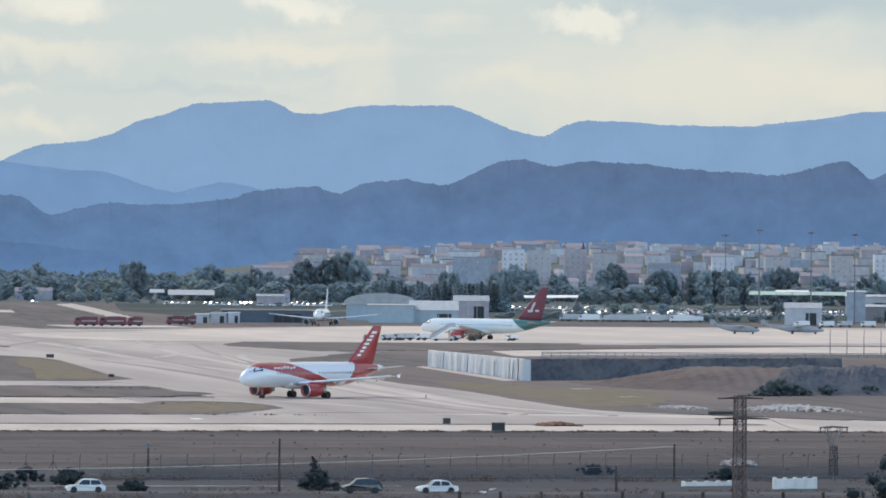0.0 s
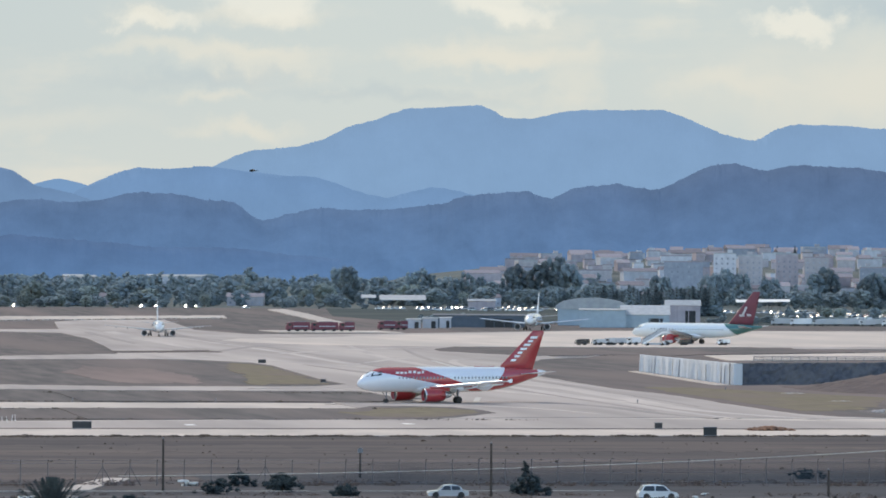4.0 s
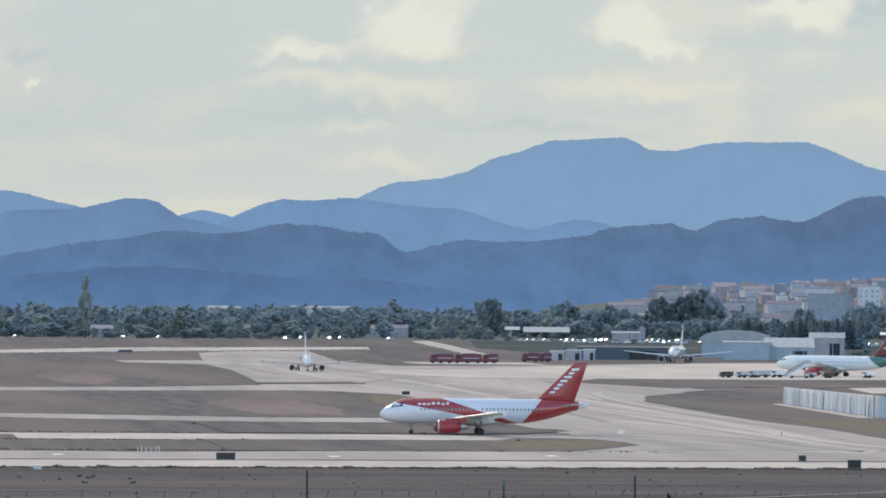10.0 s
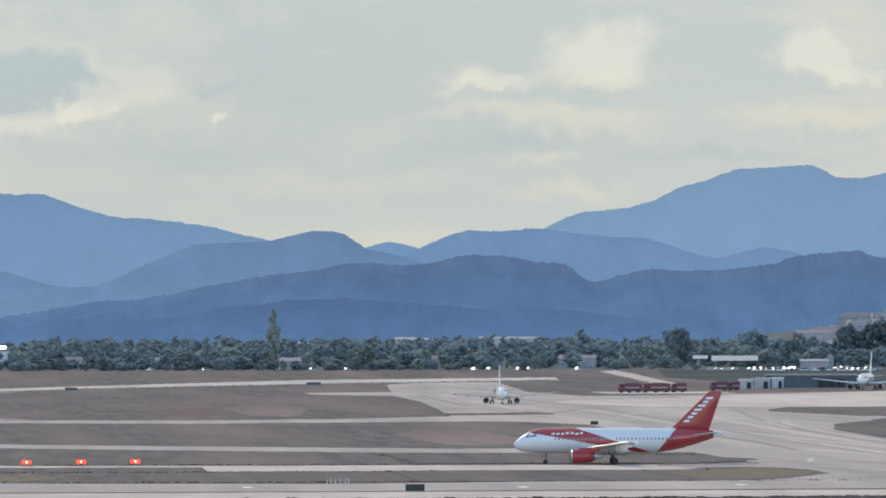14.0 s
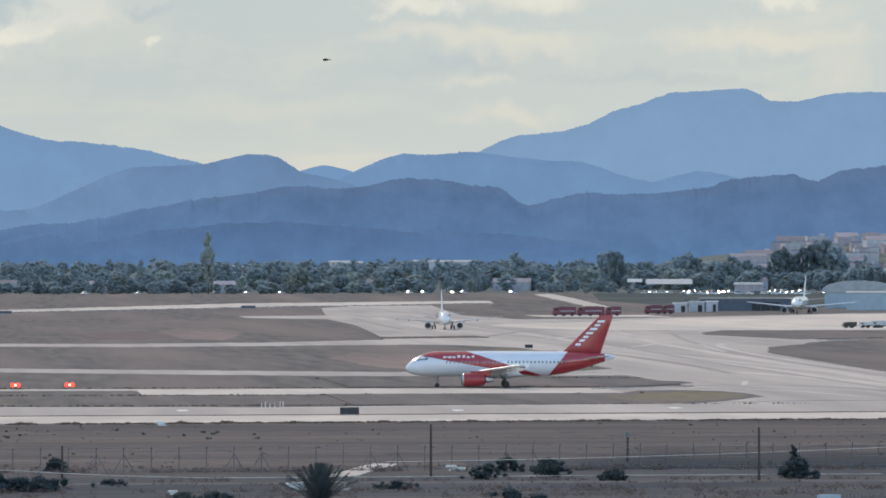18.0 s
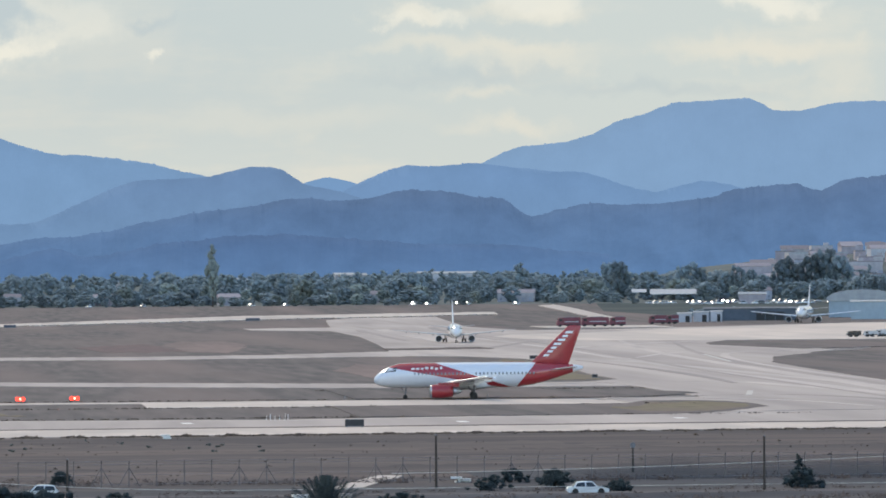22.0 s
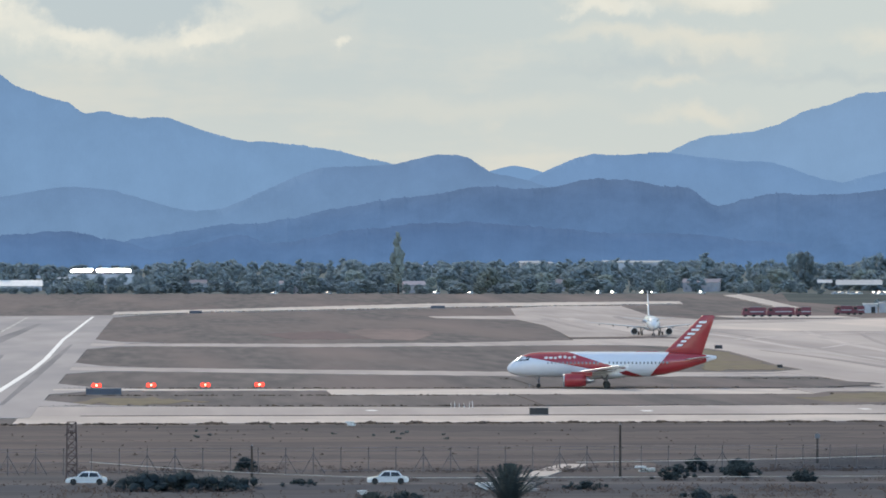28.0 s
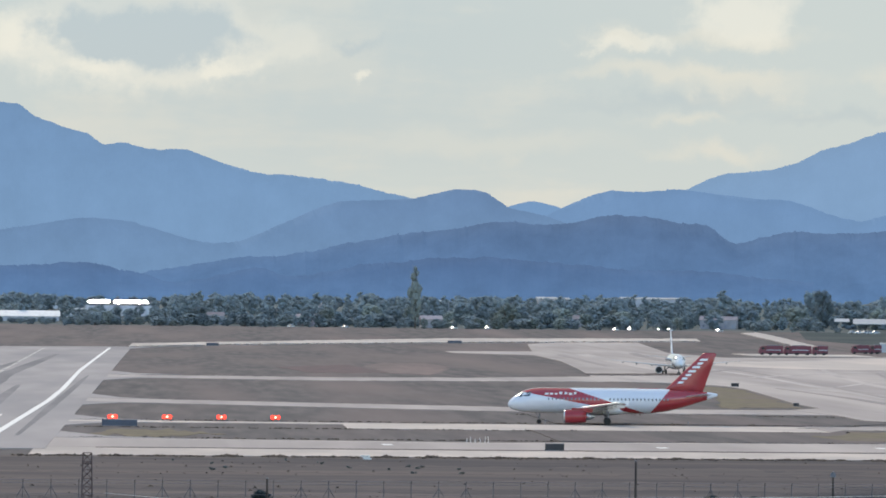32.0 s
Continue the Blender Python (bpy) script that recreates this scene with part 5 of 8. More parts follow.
def tree_belt():
    rng = random.Random(11)
    # the front rows along the airfield's far edge, tree by tree
    for row, (y0, h0, h1, step) in enumerate(((2965, 3.5, 8, 8.0), (3030, 6, 13.5, 8.0))):
        x = -190.0
        while x < 470 + row * 40:
            x += step * rng.uniform(0.6, 1.7)
            if row == 0 and (268 < x < 308 or 352 < x < 470):
                continue
            k = rng.random()
            kind = "olive" if k < 0.35 else "tall" if k < 0.42 else "round"
            y = y0 + rng.uniform(-25, 25) + (0 if x < 300 else 60)
            tree(kind, x, y, belt_height(x, y, rng.uniform(h0, h1)), rng, {"olive": "grey-green leafy tree in the belt beyond the airfield", "tall": "slim tall dark tree in the far belt", "round": "dark round-crowned tree in the far belt"}[kind], wide=rng.uniform(0.95, 1.5))
    # the deeper wood, joined
    verts, faces = [], []
    light = []
    for i in range(6):
        bm = crown_bm(random.Random("wood" + str(i)), "round" if i < 5 else "tall", 0.34)
        bm.verts.index_update()
        light.append(([v.co.copy() for v in bm.verts], [[v.index for v in f.verts] for f in bm.faces]))
        bm.free()
    def plant(x, y, h, wide):
        vs, fs = rng.choice(light)
        m = pose(x, y, rise_at(y, x) - 0.1, 0, 0, rng.uniform(0, 360)) @ Matrix.Diagonal((h * wide, h * wide, h, 1))
        n = len(verts)
        verts.extend((m @ v)[:] for v in vs)
        faces.extend([n + i for i in f] for f in fs)
    for y0, h0, h1, step in ((3105, 8, 15, 10.0), (3190, 9, 17, 10.0), (3290, 9, 15, 12.0), (3480, 10, 15, 9.0), (3690, 11.5, 14.5, 7.0)):
        x = -190.0 if y0 < 3400 else -260.0
        while x < (520 if y0 < 3400 else 430):
            x += step * rng.uniform(0.6, 1.6)
            y = y0 + rng.uniform(-25, 25) + (0 if x < 300 else 60)
            plant(x, y, belt_height(x, y, rng.uniform(h0, h1)) if y < 3400 else rng.uniform(h0, h1) * (0.8 if -1.1 < math.degrees(math.atan2(x, y)) < 0 else 1), rng.uniform(0.9, 1.4))
    # low greenery between the town's houses
    for _ in range(120):
        y = rng.uniform(3230, 3600)
        x = y * math.tan(radians(rng.uniform(7.3, 14.9)))
        plant(x, y, rng.uniform(4.0, 8.5), rng.uniform(1.1, 1.7))
    # an understorey along the belt's foot and under the town's trees
    for _ in range(330):
        x = rng.uniform(-200, 470)
        if not (268 < x < 308 or 352 < x < 470):
            y = 2954 + rng.uniform(-6, 100)
            plant(x, y, rng.uniform(2.6, 5.2) if y < 2990 else belt_height(x, y, rng.uniform(4.0, 7.5)), rng.uniform(1.5, 2.6))
    for _ in range(230):
        y = rng.uniform(3040, 3240)
        plant(y * math.tan(radians(rng.uniform(7.0, 15.0))), y, rng.uniform(5.5, 12.5), rng.uniform(1.0, 1.7))
    # thickets before the car parks
    for _ in range(110):
        y = rng.uniform(2430, 2520)
        plant(rng.uniform(318, 345) if rng.random() < 0.2 else y * math.tan(radians(rng.uniform(9.6, 14.6))), y, rng.uniform(2.2, 4.0), rng.uniform(1.6, 2.6))
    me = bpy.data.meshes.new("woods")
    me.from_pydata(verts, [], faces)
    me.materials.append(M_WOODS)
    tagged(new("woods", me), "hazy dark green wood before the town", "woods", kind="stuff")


tree_belt()


def marked_trees():
    rng = random.Random(21)
    tree("pine", 127.0, 2955, 32.0, rng, "lone tall slim pine standing over the belt", wide=0.5)
    for az0, az1, y, top, n in ((8.50, 8.90, 3190, 34.0, 4), (8.18, 8.44, 3180, 29.0, 3), (7.19, 7.46, 3140, 27.0, 3), (6.44, 6.66, 3130, 29.5, 2), (7.6, 8.0, 3150, 25.0, 3), (10.2, 10.64, 3150, 27.5, 5), (9.7, 9.85, 3190, 25.0, 2), (10.8, 10.95, 3170, 24.0, 2), (11.3, 11.54, 3170, 29.0, 3), (11.82, 12.06, 3090, 26.5, 3), (12.2, 12.86, 3070, 26.5, 6), (12.95, 13.28, 3080, 28.0, 4), (13.45, 13.7, 3090, 24.5, 3), (13.95, 14.2, 3090, 25.0, 3)):
        for i in range(n):
            u = (i + 0.5) / n
            yy = y + rng.uniform(-25, 25)
            x = yy * math.tan(radians(az0 + (az1 - az0) * u))
            h = top - rise_at(yy, x) - 4.5 * abs(2 * u - 1) ** 1.5 - rng.uniform(0, 1.5)
            tree("round", x, yy, h * 1.08, rng, "large dark tree between airfield and town", "trees before the town", rng.uniform(0.62, 0.8))
    # dense dark conifer rows behind the hangar
    for i in range(34):
        az = 9.0 + 1.35 * i / 33 + rng.uniform(-0.01, 0.01)
        y = 2720 + rng.uniform(-12, 12)
        tree("conifer", y * math.tan(radians(az)), y, rng.uniform(12, 15.5), rng, "dense dark cypress in a windbreak row", "windbreak behind the hangar", 1.5)
    for az, y, top in ((10.95, 3900, 41.5), (11.13, 3920, 42)):
        x = y * math.tan(radians(az))
        tree("conifer", x, y, top + 4 - rise_at(y, x), rng, "tall dark cypress among the town roofs", "town cypresses", 0.9)
    for i in range(26):
        az = 10.6 + 3.9 * rng.random()
        y = rng.uniform(2560, 2800)
        tree(rng.choice(("round", "olive")), y * math.tan(radians(az)), y, rng.uniform(4, 7.5), rng, "small leafy tree beside the car park", "car park trees", 1.3)


marked_trees()


def bush(x, y, h, w, rng, label, mat=None, spike=False, group="roadside bushes", lump=1.0):
    bm = bmesh.new()
    spots = []
    for _ in range(46):
        u, v = rng.gauss(0, 0.3), rng.gauss(0, 0.3)
        z = rng.uniform(0.08, 0.82) * (1 - 0.55 * min(1, abs(u)))
        spots.append((u * w, v * w, z * h, rng.uniform(0.11, 0.18) * (w + h) * 0.5 * lump))
    if spike:
        for i in range(10):
            spots.append((-0.1 * w + rng.gauss(0, 0.05) * w, rng.gauss(0, 0.05) * w, h * (0.8 + 0.06 * i), 0.13 * h * (1 - i / 12)))
    for px, py, pz, r in spots:
        blobby(bm, (px, py, max(pz, r * 0.5)), r * 0.75, rng, 0.8, 1, 0.35)
        spray(bm, (px, py, max(pz, r * 0.5)), r * 1.08, 60, rng, 0.035 + 0.02 * h)
    root = empty("bush", pose(x, y, 0.0), label, "bush", group)
    part("foliage", bm, mat or M_DARKBUSH, root)
    bm = bmesh.new()
    tube(bm, (0, 0, 0), (0, 0, h * 0.5), 0.07, 0.03, 6)
    part("stem", bm, M_BARK, root)
    return root


def roadside_green():
    rng = random.Random(31)
    for x, y, h, w, s in ((77.4, 521, 2.3, 3.0, True), (60.1, 522, 1.1, 1.9, False), (56.0, 540, 1.6, 2.2, False), (48.0, 522, 1.5, 2.2, False), (54.8, 527, 1.7, 2.2, False), (59.5, 516, 1.0, 1.9, False), (112.0, 562, 1.4, 2.0, False), (8.5, 545, 1.6, 2.0, False), (52.0, 541, 1.6, 2.4, False), (122.5, 548, 1.6, 2.2, False), (13.0, 503, 1.0, 2.4, False), (21.0, 470, 1.2, 3.0, False), (38.0, 500, 0.9, 2.5, False)):
        bush(x, y, h, w, rng, "dark dusty bush growing by the roadside" if not s else "dark dense bush with a tall leader by the road", None, s)
    for x, y, h, w in ((-1.0, 499.0, 1.7, 4.2), (2.6, 498.6, 1.8, 4.4), (6.0, 499.0, 1.7, 4.0)):
        bush(x, y, h, w, rng, "low dark hedge clump beside the road", None, False, "roadside hedge", 1.4)
    bush(43.6, 452, 2.2, 5.0, rng, "broad dark green bush below the road", M_DARKBUSH)
    # the big tree at the right-hand edge of the scrubland
    for x, y, h, w in ((120.8, 470, 5.6, 4.6), (124.5, 473, 6.6, 6.5)):
        bush(x, y, h, w, rng, "broad dark leafy tree standing on the scrubland", M_DARKBUSH, False, "scrubland trees", 1.2)
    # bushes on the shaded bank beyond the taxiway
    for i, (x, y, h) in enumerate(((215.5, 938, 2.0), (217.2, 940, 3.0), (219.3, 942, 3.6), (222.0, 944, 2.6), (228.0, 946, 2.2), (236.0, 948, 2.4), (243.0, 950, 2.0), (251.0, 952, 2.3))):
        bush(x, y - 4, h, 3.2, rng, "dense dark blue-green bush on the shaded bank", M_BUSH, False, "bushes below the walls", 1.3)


roadside_green()


def palm(x, y, z_top, n, reach, rng):
    root = empty("palm", pose(x, y, 0), "green date palm with arching fronds below the road", "palm", "palms")
    bm = bmesh.new()
    for i in range(9):
        tube(bm, (0, 0, z_top * i / 9), (0, 0, z_top * (i + 1) / 9), 0.26, 0.21, 9)
    part("trunk", bm, M_BARK, root)
    for i in range(n):
        a = i * 2.39996
        up = 1.54 - 0.85 * i / n
        bm = bmesh.new()
        pts = []
        for j in range(8):
            f = j / 7
            r = reach * f * math.cos(up) * (1 - 0.1 * f)
            h = z_top + reach * (f * math.sin(up) - 0.26 * f * f)
            pts.append(Vector((math.cos(a) * r, math.sin(a) * r, h)))
        for p, q in zip(pts, pts[1:]):
            tube(bm, p, q, 0.03, 0.02, 4)
        for j in range(1, 8):
            for k in range(3):
                p = pts[j - 1].lerp(pts[j], k / 3)
                t = (pts[j] - pts[j - 1]).normalized()
                side = t.cross(Vector((0, 0, 1))).normalized()
                ln = 0.62 * (1 - (j / 8) ** 2 * 0.6)
                for sgn in (-1, 1):
                    tip = p + side * sgn * ln + t * ln * 0.6 - Vector((0, 0, 0.18))
                    vs = [bm.verts.new(c) for c in (p - t * 0.04, p + t * 0.05, tip)]
                    bm.faces.new(vs)
        part("frond", bm, M_DARKBUSH, root)


palm(27.6, 440, 1.1, 52, 4.7, random.Random(41))
palm(16.6, 432, 1.0, 26, 2.2, random.Random(42))


def scrub_stuff():
    """Tufts of dry grass and weeds over the scrubland and along the pavements' edges."""
    rng = random.Random(51)
    verts, faces = [], []
    def tuft(x, y, s):
        for _ in range(4):
            a = rng.uniform(0, math.tau)
            k = s * rng.uniform(0.6, 1.8)
            dx, dy = math.cos(a) * k, math.sin(a) * k
            n = len(verts)
            lean = rng.uniform(-0.5, 0.5) * s
            verts.extend(((x - dx, y - dy, 0.0), (x + dx, y + dy, 0.0), (x + lean, y, s * rng.uniform(0.6, 1.2))))
            faces.append((n, n + 1, n + 2))
    for _ in range(1400):
        y = rng.uniform(516, 706)
        x = rng.uniform(-0.05 * y - 20, 0.27 * y)
        k = noise.noise(Vector((x * 0.05, y * 0.09, 3.0))) + 0.7 * noise.noise(Vector((x * 0.3, y * 0.2, 8.0)))
        if k > 0.05:
            tuft(x, y, rng.uniform(0.05, 0.14) + 0.16 * min(1.0, k))
    for _ in range(5200):
        x = rng.uniform(-20, 182)
        k = noise.noise(Vector((x * 0.35, 2.0, 5.0))) + 0.6 * noise.noise(Vector((x * 1.4, 2.0, 9.0)))
        if k < -0.25:
            continue
        y = 707 + (x + 20) * 0.08 - abs(rng.gauss(0, 2.6)) + 2.0 * k
        tuft(x, y, rng.uniform(0.08, 0.2) + 0.28 * max(0.0, k) * rng.random())
    for _ in range(2600):
        x = rng.uniform(-15, 120)
        k = noise.noise(Vector((x * 0.4, 7.0, 5.0)))
        y = rng.choice((797, 861, 911, 983))
        if k > -0.2 and (y != 983 or x > 60):
            tuft(x, y + rng.uniform(-1.5, 1.5), rng.uniform(0.06, 0.2) + 0.3 * max(0.0, k) * rng.random())
    me = bpy.data.meshes.new("weeds")
    me.from_pydata(verts, [], faces)
    me.materials.append(M_WEED)
    tagged(new("weeds", me), "dry brown weeds and grass tufts on the scrubland", "weeds", kind="stuff")
    rng = random.Random(52)
    for i in range(16):
        x, y = rng.uniform(0, 34), rng.uniform(640, 700)
        bush_small(x, y, rng.uniform(0.25, 0.5), rng)


def bush_small(x, y, h, rng):
    bm = bmesh.new()
    for _ in range(6):
        c = (rng.gauss(0, 0.35) * h, rng.gauss(0, 0.3) * h, rng.uniform(0.2, 0.6) * h)
        blobby(bm, c, 0.2 * h, rng, 0.8, 1, 0.4)
        spray(bm, c, 0.32 * h, 16, rng, 0.13 * h)
    tagged(part("shrub", bm, M_BUSH), "small dark shrub dotted over dry ground", "shrub", "dotted shrubs").matrix_basis = pose(x, y, 0)


def brush_stuff():
    """Low reddish-brown brush in ragged bands along the road and over the scrubland."""
    rng = random.Random(53)
    bm = bmesh.new()
    for y0, dy, n, h0, h1 in ((503.0, 1.2, 1800, 0.4, 0.8), (496, 5, 1500, 0.3, 0.8), (484, 7, 900, 0.3, 0.8), (468, 9, 900, 0.35, 0.9), (448, 9, 800, 0.35, 0.9), (519, 2.0, 900, 0.2, 0.5), (543, 1.6, 1500, 0.3, 0.8), (552, 5, 500, 0.3, 0.6)):
        for _ in range(n):
            y = y0 + rng.gauss(0, dy * 0.5)
            x = rng.uniform(-0.05 * y, 0.27 * y)
            k = noise.noise(Vector((x * 0.12, y0, 2.0))) + 0.6 * noise.noise(Vector((x * 0.5, y * 0.3, 6.0)))
            if k < -0.05:
                continue
            h = rng.uniform(h0, h1) * (0.6 + 0.6 * min(1.0, k + 0.1))
            spray(bm, (x, y, h * 0.4), h * 0.8, 12, rng, 0.13 * h + 0.04, 0.7)
    tagged(part("brush", bm, M_BRUSH), "low reddish-brown brush in bands beside the road", "brush", kind="stuff")


M_BRUSH = leaf_material("reddish_brush", (0.135, 0.117, 0.115), (0.098, 0.088, 0.089), 0.2, 0.6, True)
brush_stuff()
M_WEED = leaf_material("dry_weeds", (0.165, 0.146, 0.136), (0.125, 0.113, 0.106), 0.18, 0.7, True)
scrub_stuff()

# ---- buildings ----


def window_data():
    bm = bmesh.new()
    box(bm, (0, 0, 0), (1.0, 0.12, 1.2))
    tmp = part("window", bm, M_PANE)
    data = tmp.data
    bpy.data.objects.remove(tmp)
    return data


WINDOW = window_data()


def town_building(x, y, w, d, h, rz, wall, roof, rng, label, windows=True):
    """A house or block: walls, parapet or tiled roof, windows set into the side that faces the airfield."""
    z = rise_at(y, x) - 1.5
    root = empty("apartment_building" if h > 11 else "town_house", pose(x, y, z, 0, 0, rz), label, "building", "town buildings")
    bm = bmesh.new()
    box(bm, (0, 0, h / 2), (w, d, h))
    part("wall", bm, wall, root)
    bm = bmesh.new()
    if roof == "tile":
        k = 0.22 * d
        vs = [bm.verts.new(p) for p in ((-w / 2 - 0.4, -d / 2 - 0.4, h), (w / 2 + 0.4, -d / 2 - 0.4, h), (w / 2 + 0.4, d / 2 + 0.4, h), (-w / 2 - 0.4, d / 2 + 0.4, h), (-w / 2 - 0.4, 0, h + k), (w / 2 + 0.4, 0, h + k))]
        for f in ((0, 1, 5, 4), (2, 3, 4, 5), (0, 4, 3), (1, 2, 5), (3, 2, 1, 0)):
            bm.faces.new([vs[i] for i in f])
        part("roof", bm, M_ROOF, root)
    else:
        for a, b, s in (((0, -d / 2 + 0.12), (w, 0.24), 0), ((0, d / 2 - 0.12), (w, 0.24), 0), ((-w / 2 + 0.12, 0), (0.24, d - 0.48), 0), ((w / 2 - 0.12, 0), (0.24, d - 0.48), 0)):
            box(bm, (a[0], a[1], h + 0.4), (b[0], b[1], 0.8))
        box(bm, (0, 0, h + 0.05), (w - 0.5, d - 0.5, 0.1))
        r = part("roof", bm, M_ROOFGREY if rng.random() < 0.4 else M_ROOF, root)
        if rng.random() < 0.6:
            bm = bmesh.new()
            box(bm, (rng.uniform(-0.25, 0.25) * w, 0, h + 1.4), (3.2, 3.0, 2.6))
            part("stair_head", bm, wall, r)
    if windows:
        cols = max(2, int(w / 3.4))
        for fl in range(max(1, int((h - 1.5) / 3.1))):
            for c in range(cols):
                share("window", WINDOW, root, pose(-w / 2 + w * (c + 0.5) / cols, -d / 2 + 0.02, 1.5 + 1.7 + fl * 3.1))
    return root


def town():
    rng = random.Random(61)
    for row, (y0, h0, h1) in enumerate(((3330, 4, 6.5), (3420, 4, 8), (3510, 4, 8), (3600, 4, 8.5), (3690, 4, 8), (3780, 4, 8), (3880, 4, 7.5), (3980, 4, 7.5))):
        a = 7.35 + 0.12 * row
        a += {0: 0.9, 1: 0.4}.get(row, 0)
        while a < 15.2:
            w = rng.choice((7, 8, 9, 11, 13, 16, 21)) * rng.uniform(0.9, 1.1)
            a += math.degrees(w / y0) * 0.5 + rng.uniform(0.0, 0.12 if row > 1 else 0.3)
            y = y0 + rng.uniform(-25, 25)
            x = y * math.tan(radians(a))
            h = rng.uniform(h0, h1)
            k = rng.random()
            wall = M_WALLS[0 if k < 0.32 else 1 if k < 0.52 else 2 if k < 0.76 else 3 if k < 0.86 else 4]
            roof = "tile" if rng.random() < 0.4 else "flat"
            tone = {0: "cream", 1: "dull pink", 2: "whitish", 3: "grey", 4: "brick-coloured"}[M_WALLS.index(wall)]
            town_building(x, y, w, rng.uniform(9, 13), h, rng.uniform(-14, 8), wall, roof, rng, tone + (" house with a clay tile roof in the town" if roof == "tile" else " flat-roofed block in the far town"), row < 2)
            a += math.degrees(w / y0) * 0.5
    # the larger blocks that stand out
    for az, y, w, top, wall, label in ((10.0, 3420, 24, 31.5, M_WALLS[3], "long dark grey block with windows above the trees"), (10.42, 3460, 14, 37.0, M_WALLS[2], "white town block with plain walls"), (10.68, 3470, 15, 36.0, M_WALLS[0], "tall pale apartment block"), (11.05, 3480, 14, 37.0, M_WALLS[1], "pinkish tall apartment block"), (11.35, 3470, 15, 35.0, M_WALLS[0], "pale apartment block with many windows"), (11.95, 3400, 20, 28.5, M_WALLS[3], "long low grey block beside the trees"), (12.55, 3480, 14, 33.5, M_WALLS[2], "white apartment block on the slope"), (13.1, 3480, 16, 34, M_WALLS[0], "wide pale apartment block"), (13.75, 3460, 14, 35, M_WALLS[0], "tall cream apartment block"), (14.2, 3470, 15, 36, M_WALLS[2], "tall whitish apartment block")):
        x = y * math.tan(radians(az))
        town_building(x, y, w, 13, top - rise_at(y, x) + 1.5, -10, wall, "flat", rng, label)
    # low houses among the trees
    for az, y, w, h, wall in ((5.55, 3060, 20, 5, M_WALLS[0]), (2.62, 2990, 11, 4.5, M_WALLS[0]), (9.85, 3180, 18, 7, M_WALLS[1]), (9.7, 3120, 12, 6, M_WALLS[2]), (1.35, 3010, 10, 4.5, M_WALLS[1]), (8.0, 3080, 14, 5, M_WALLS[2]), (4.1, 3080, 12, 4.5, M_WALLS[0]), (0.4, 3060, 12, 4.5, M_WALLS[2])):
        x = y * math.tan(radians(az))
        town_building(x, y, w, 9, h + 1.5, rng.uniform(-20, 10), wall, "tile", rng, "low house with a tiled roof among the trees")


town()


def shed(name, x, y, w, d, h, rise, wall, roof, label, rz=0.0, door=True):
    """A sheet-metal hall with a shallow gable, a plinth and doors."""
    root = empty(name, pose(x, y, rise_at(y, x), 0, 0, rz), label, "building")
    bm = bmesh.new()
    box(bm, (0, 0, h / 2), (w, d, h))
    part("wall", bm, wall, root)
    bm = bmesh.new()
    e = 0.5
    vs = [bm.verts.new(p) for p in ((-w / 2 - e, -d / 2 - e, h), (w / 2 + e, -d / 2 - e, h), (w / 2 + e, d / 2 + e, h), (-w / 2 - e, d / 2 + e, h), (-w / 2 - e, 0, h + rise), (w / 2 + e, 0, h + rise))]
    for f in ((0, 1, 5, 4), (2, 3, 4, 5), (0, 4, 3), (1, 2, 5), (3, 2, 1, 0)):
        bm.faces.new([vs[i] for i in f])
    part("roof", bm, roof, root)
    n = max(2, int(w / 4))
    for i in range(n + 1):
        bm = bmesh.new()
        box(bm, (-w / 2 + w * i / n, -d / 2 - 0.08, h / 2), (0.3, 0.16, h))
        part("rib", bm, wall, root)
    if door:
        # black panel on the wall, standing in for the shade inside an opening
        bm = bmesh.new()
        box(bm, (w * 0.22, -d / 2 - 0.06, h * 0.36), (w * 0.3, 0.12, h * 0.72))
        part("door", bm, M_BLACK, root, "black panel put in for the shaded doorway opening")
    return root


def arched_hall(x, y, w, d, h, rise):
    """A hall under a low barrel roof whose eaves reach past the walls."""
    root = empty("arched_hall", pose(x, y, rise_at(y, x), 0, 0, -9), "wide grey hall under a low barrel roof", "building")
    bm = bmesh.new()
    box(bm, (0, 0, h / 2), (w * 0.92, d, h))
    part("wall", bm, M_HANGAR, root)
    bm = bmesh.new()
    loft(bm, [[(w * 0.5 * math.cos(math.pi * i / 14), yy, h + rise * math.sin(math.pi * i / 14) ** 0.8) for i in range(15)] + [(0, yy, h - 0.2)] for yy in (-d / 2 - 0.6, d / 2 + 0.6)])
    part("roof", bm, M_ROOFGREY, root)
    for i in range(7):
        bm = bmesh.new()
        box(bm, (-w * 0.42 + w * 0.14 * i, -d / 2 - 0.07, h / 2), (0.3, 0.14, h))
        part("rib", bm, M_HANGAR, root)


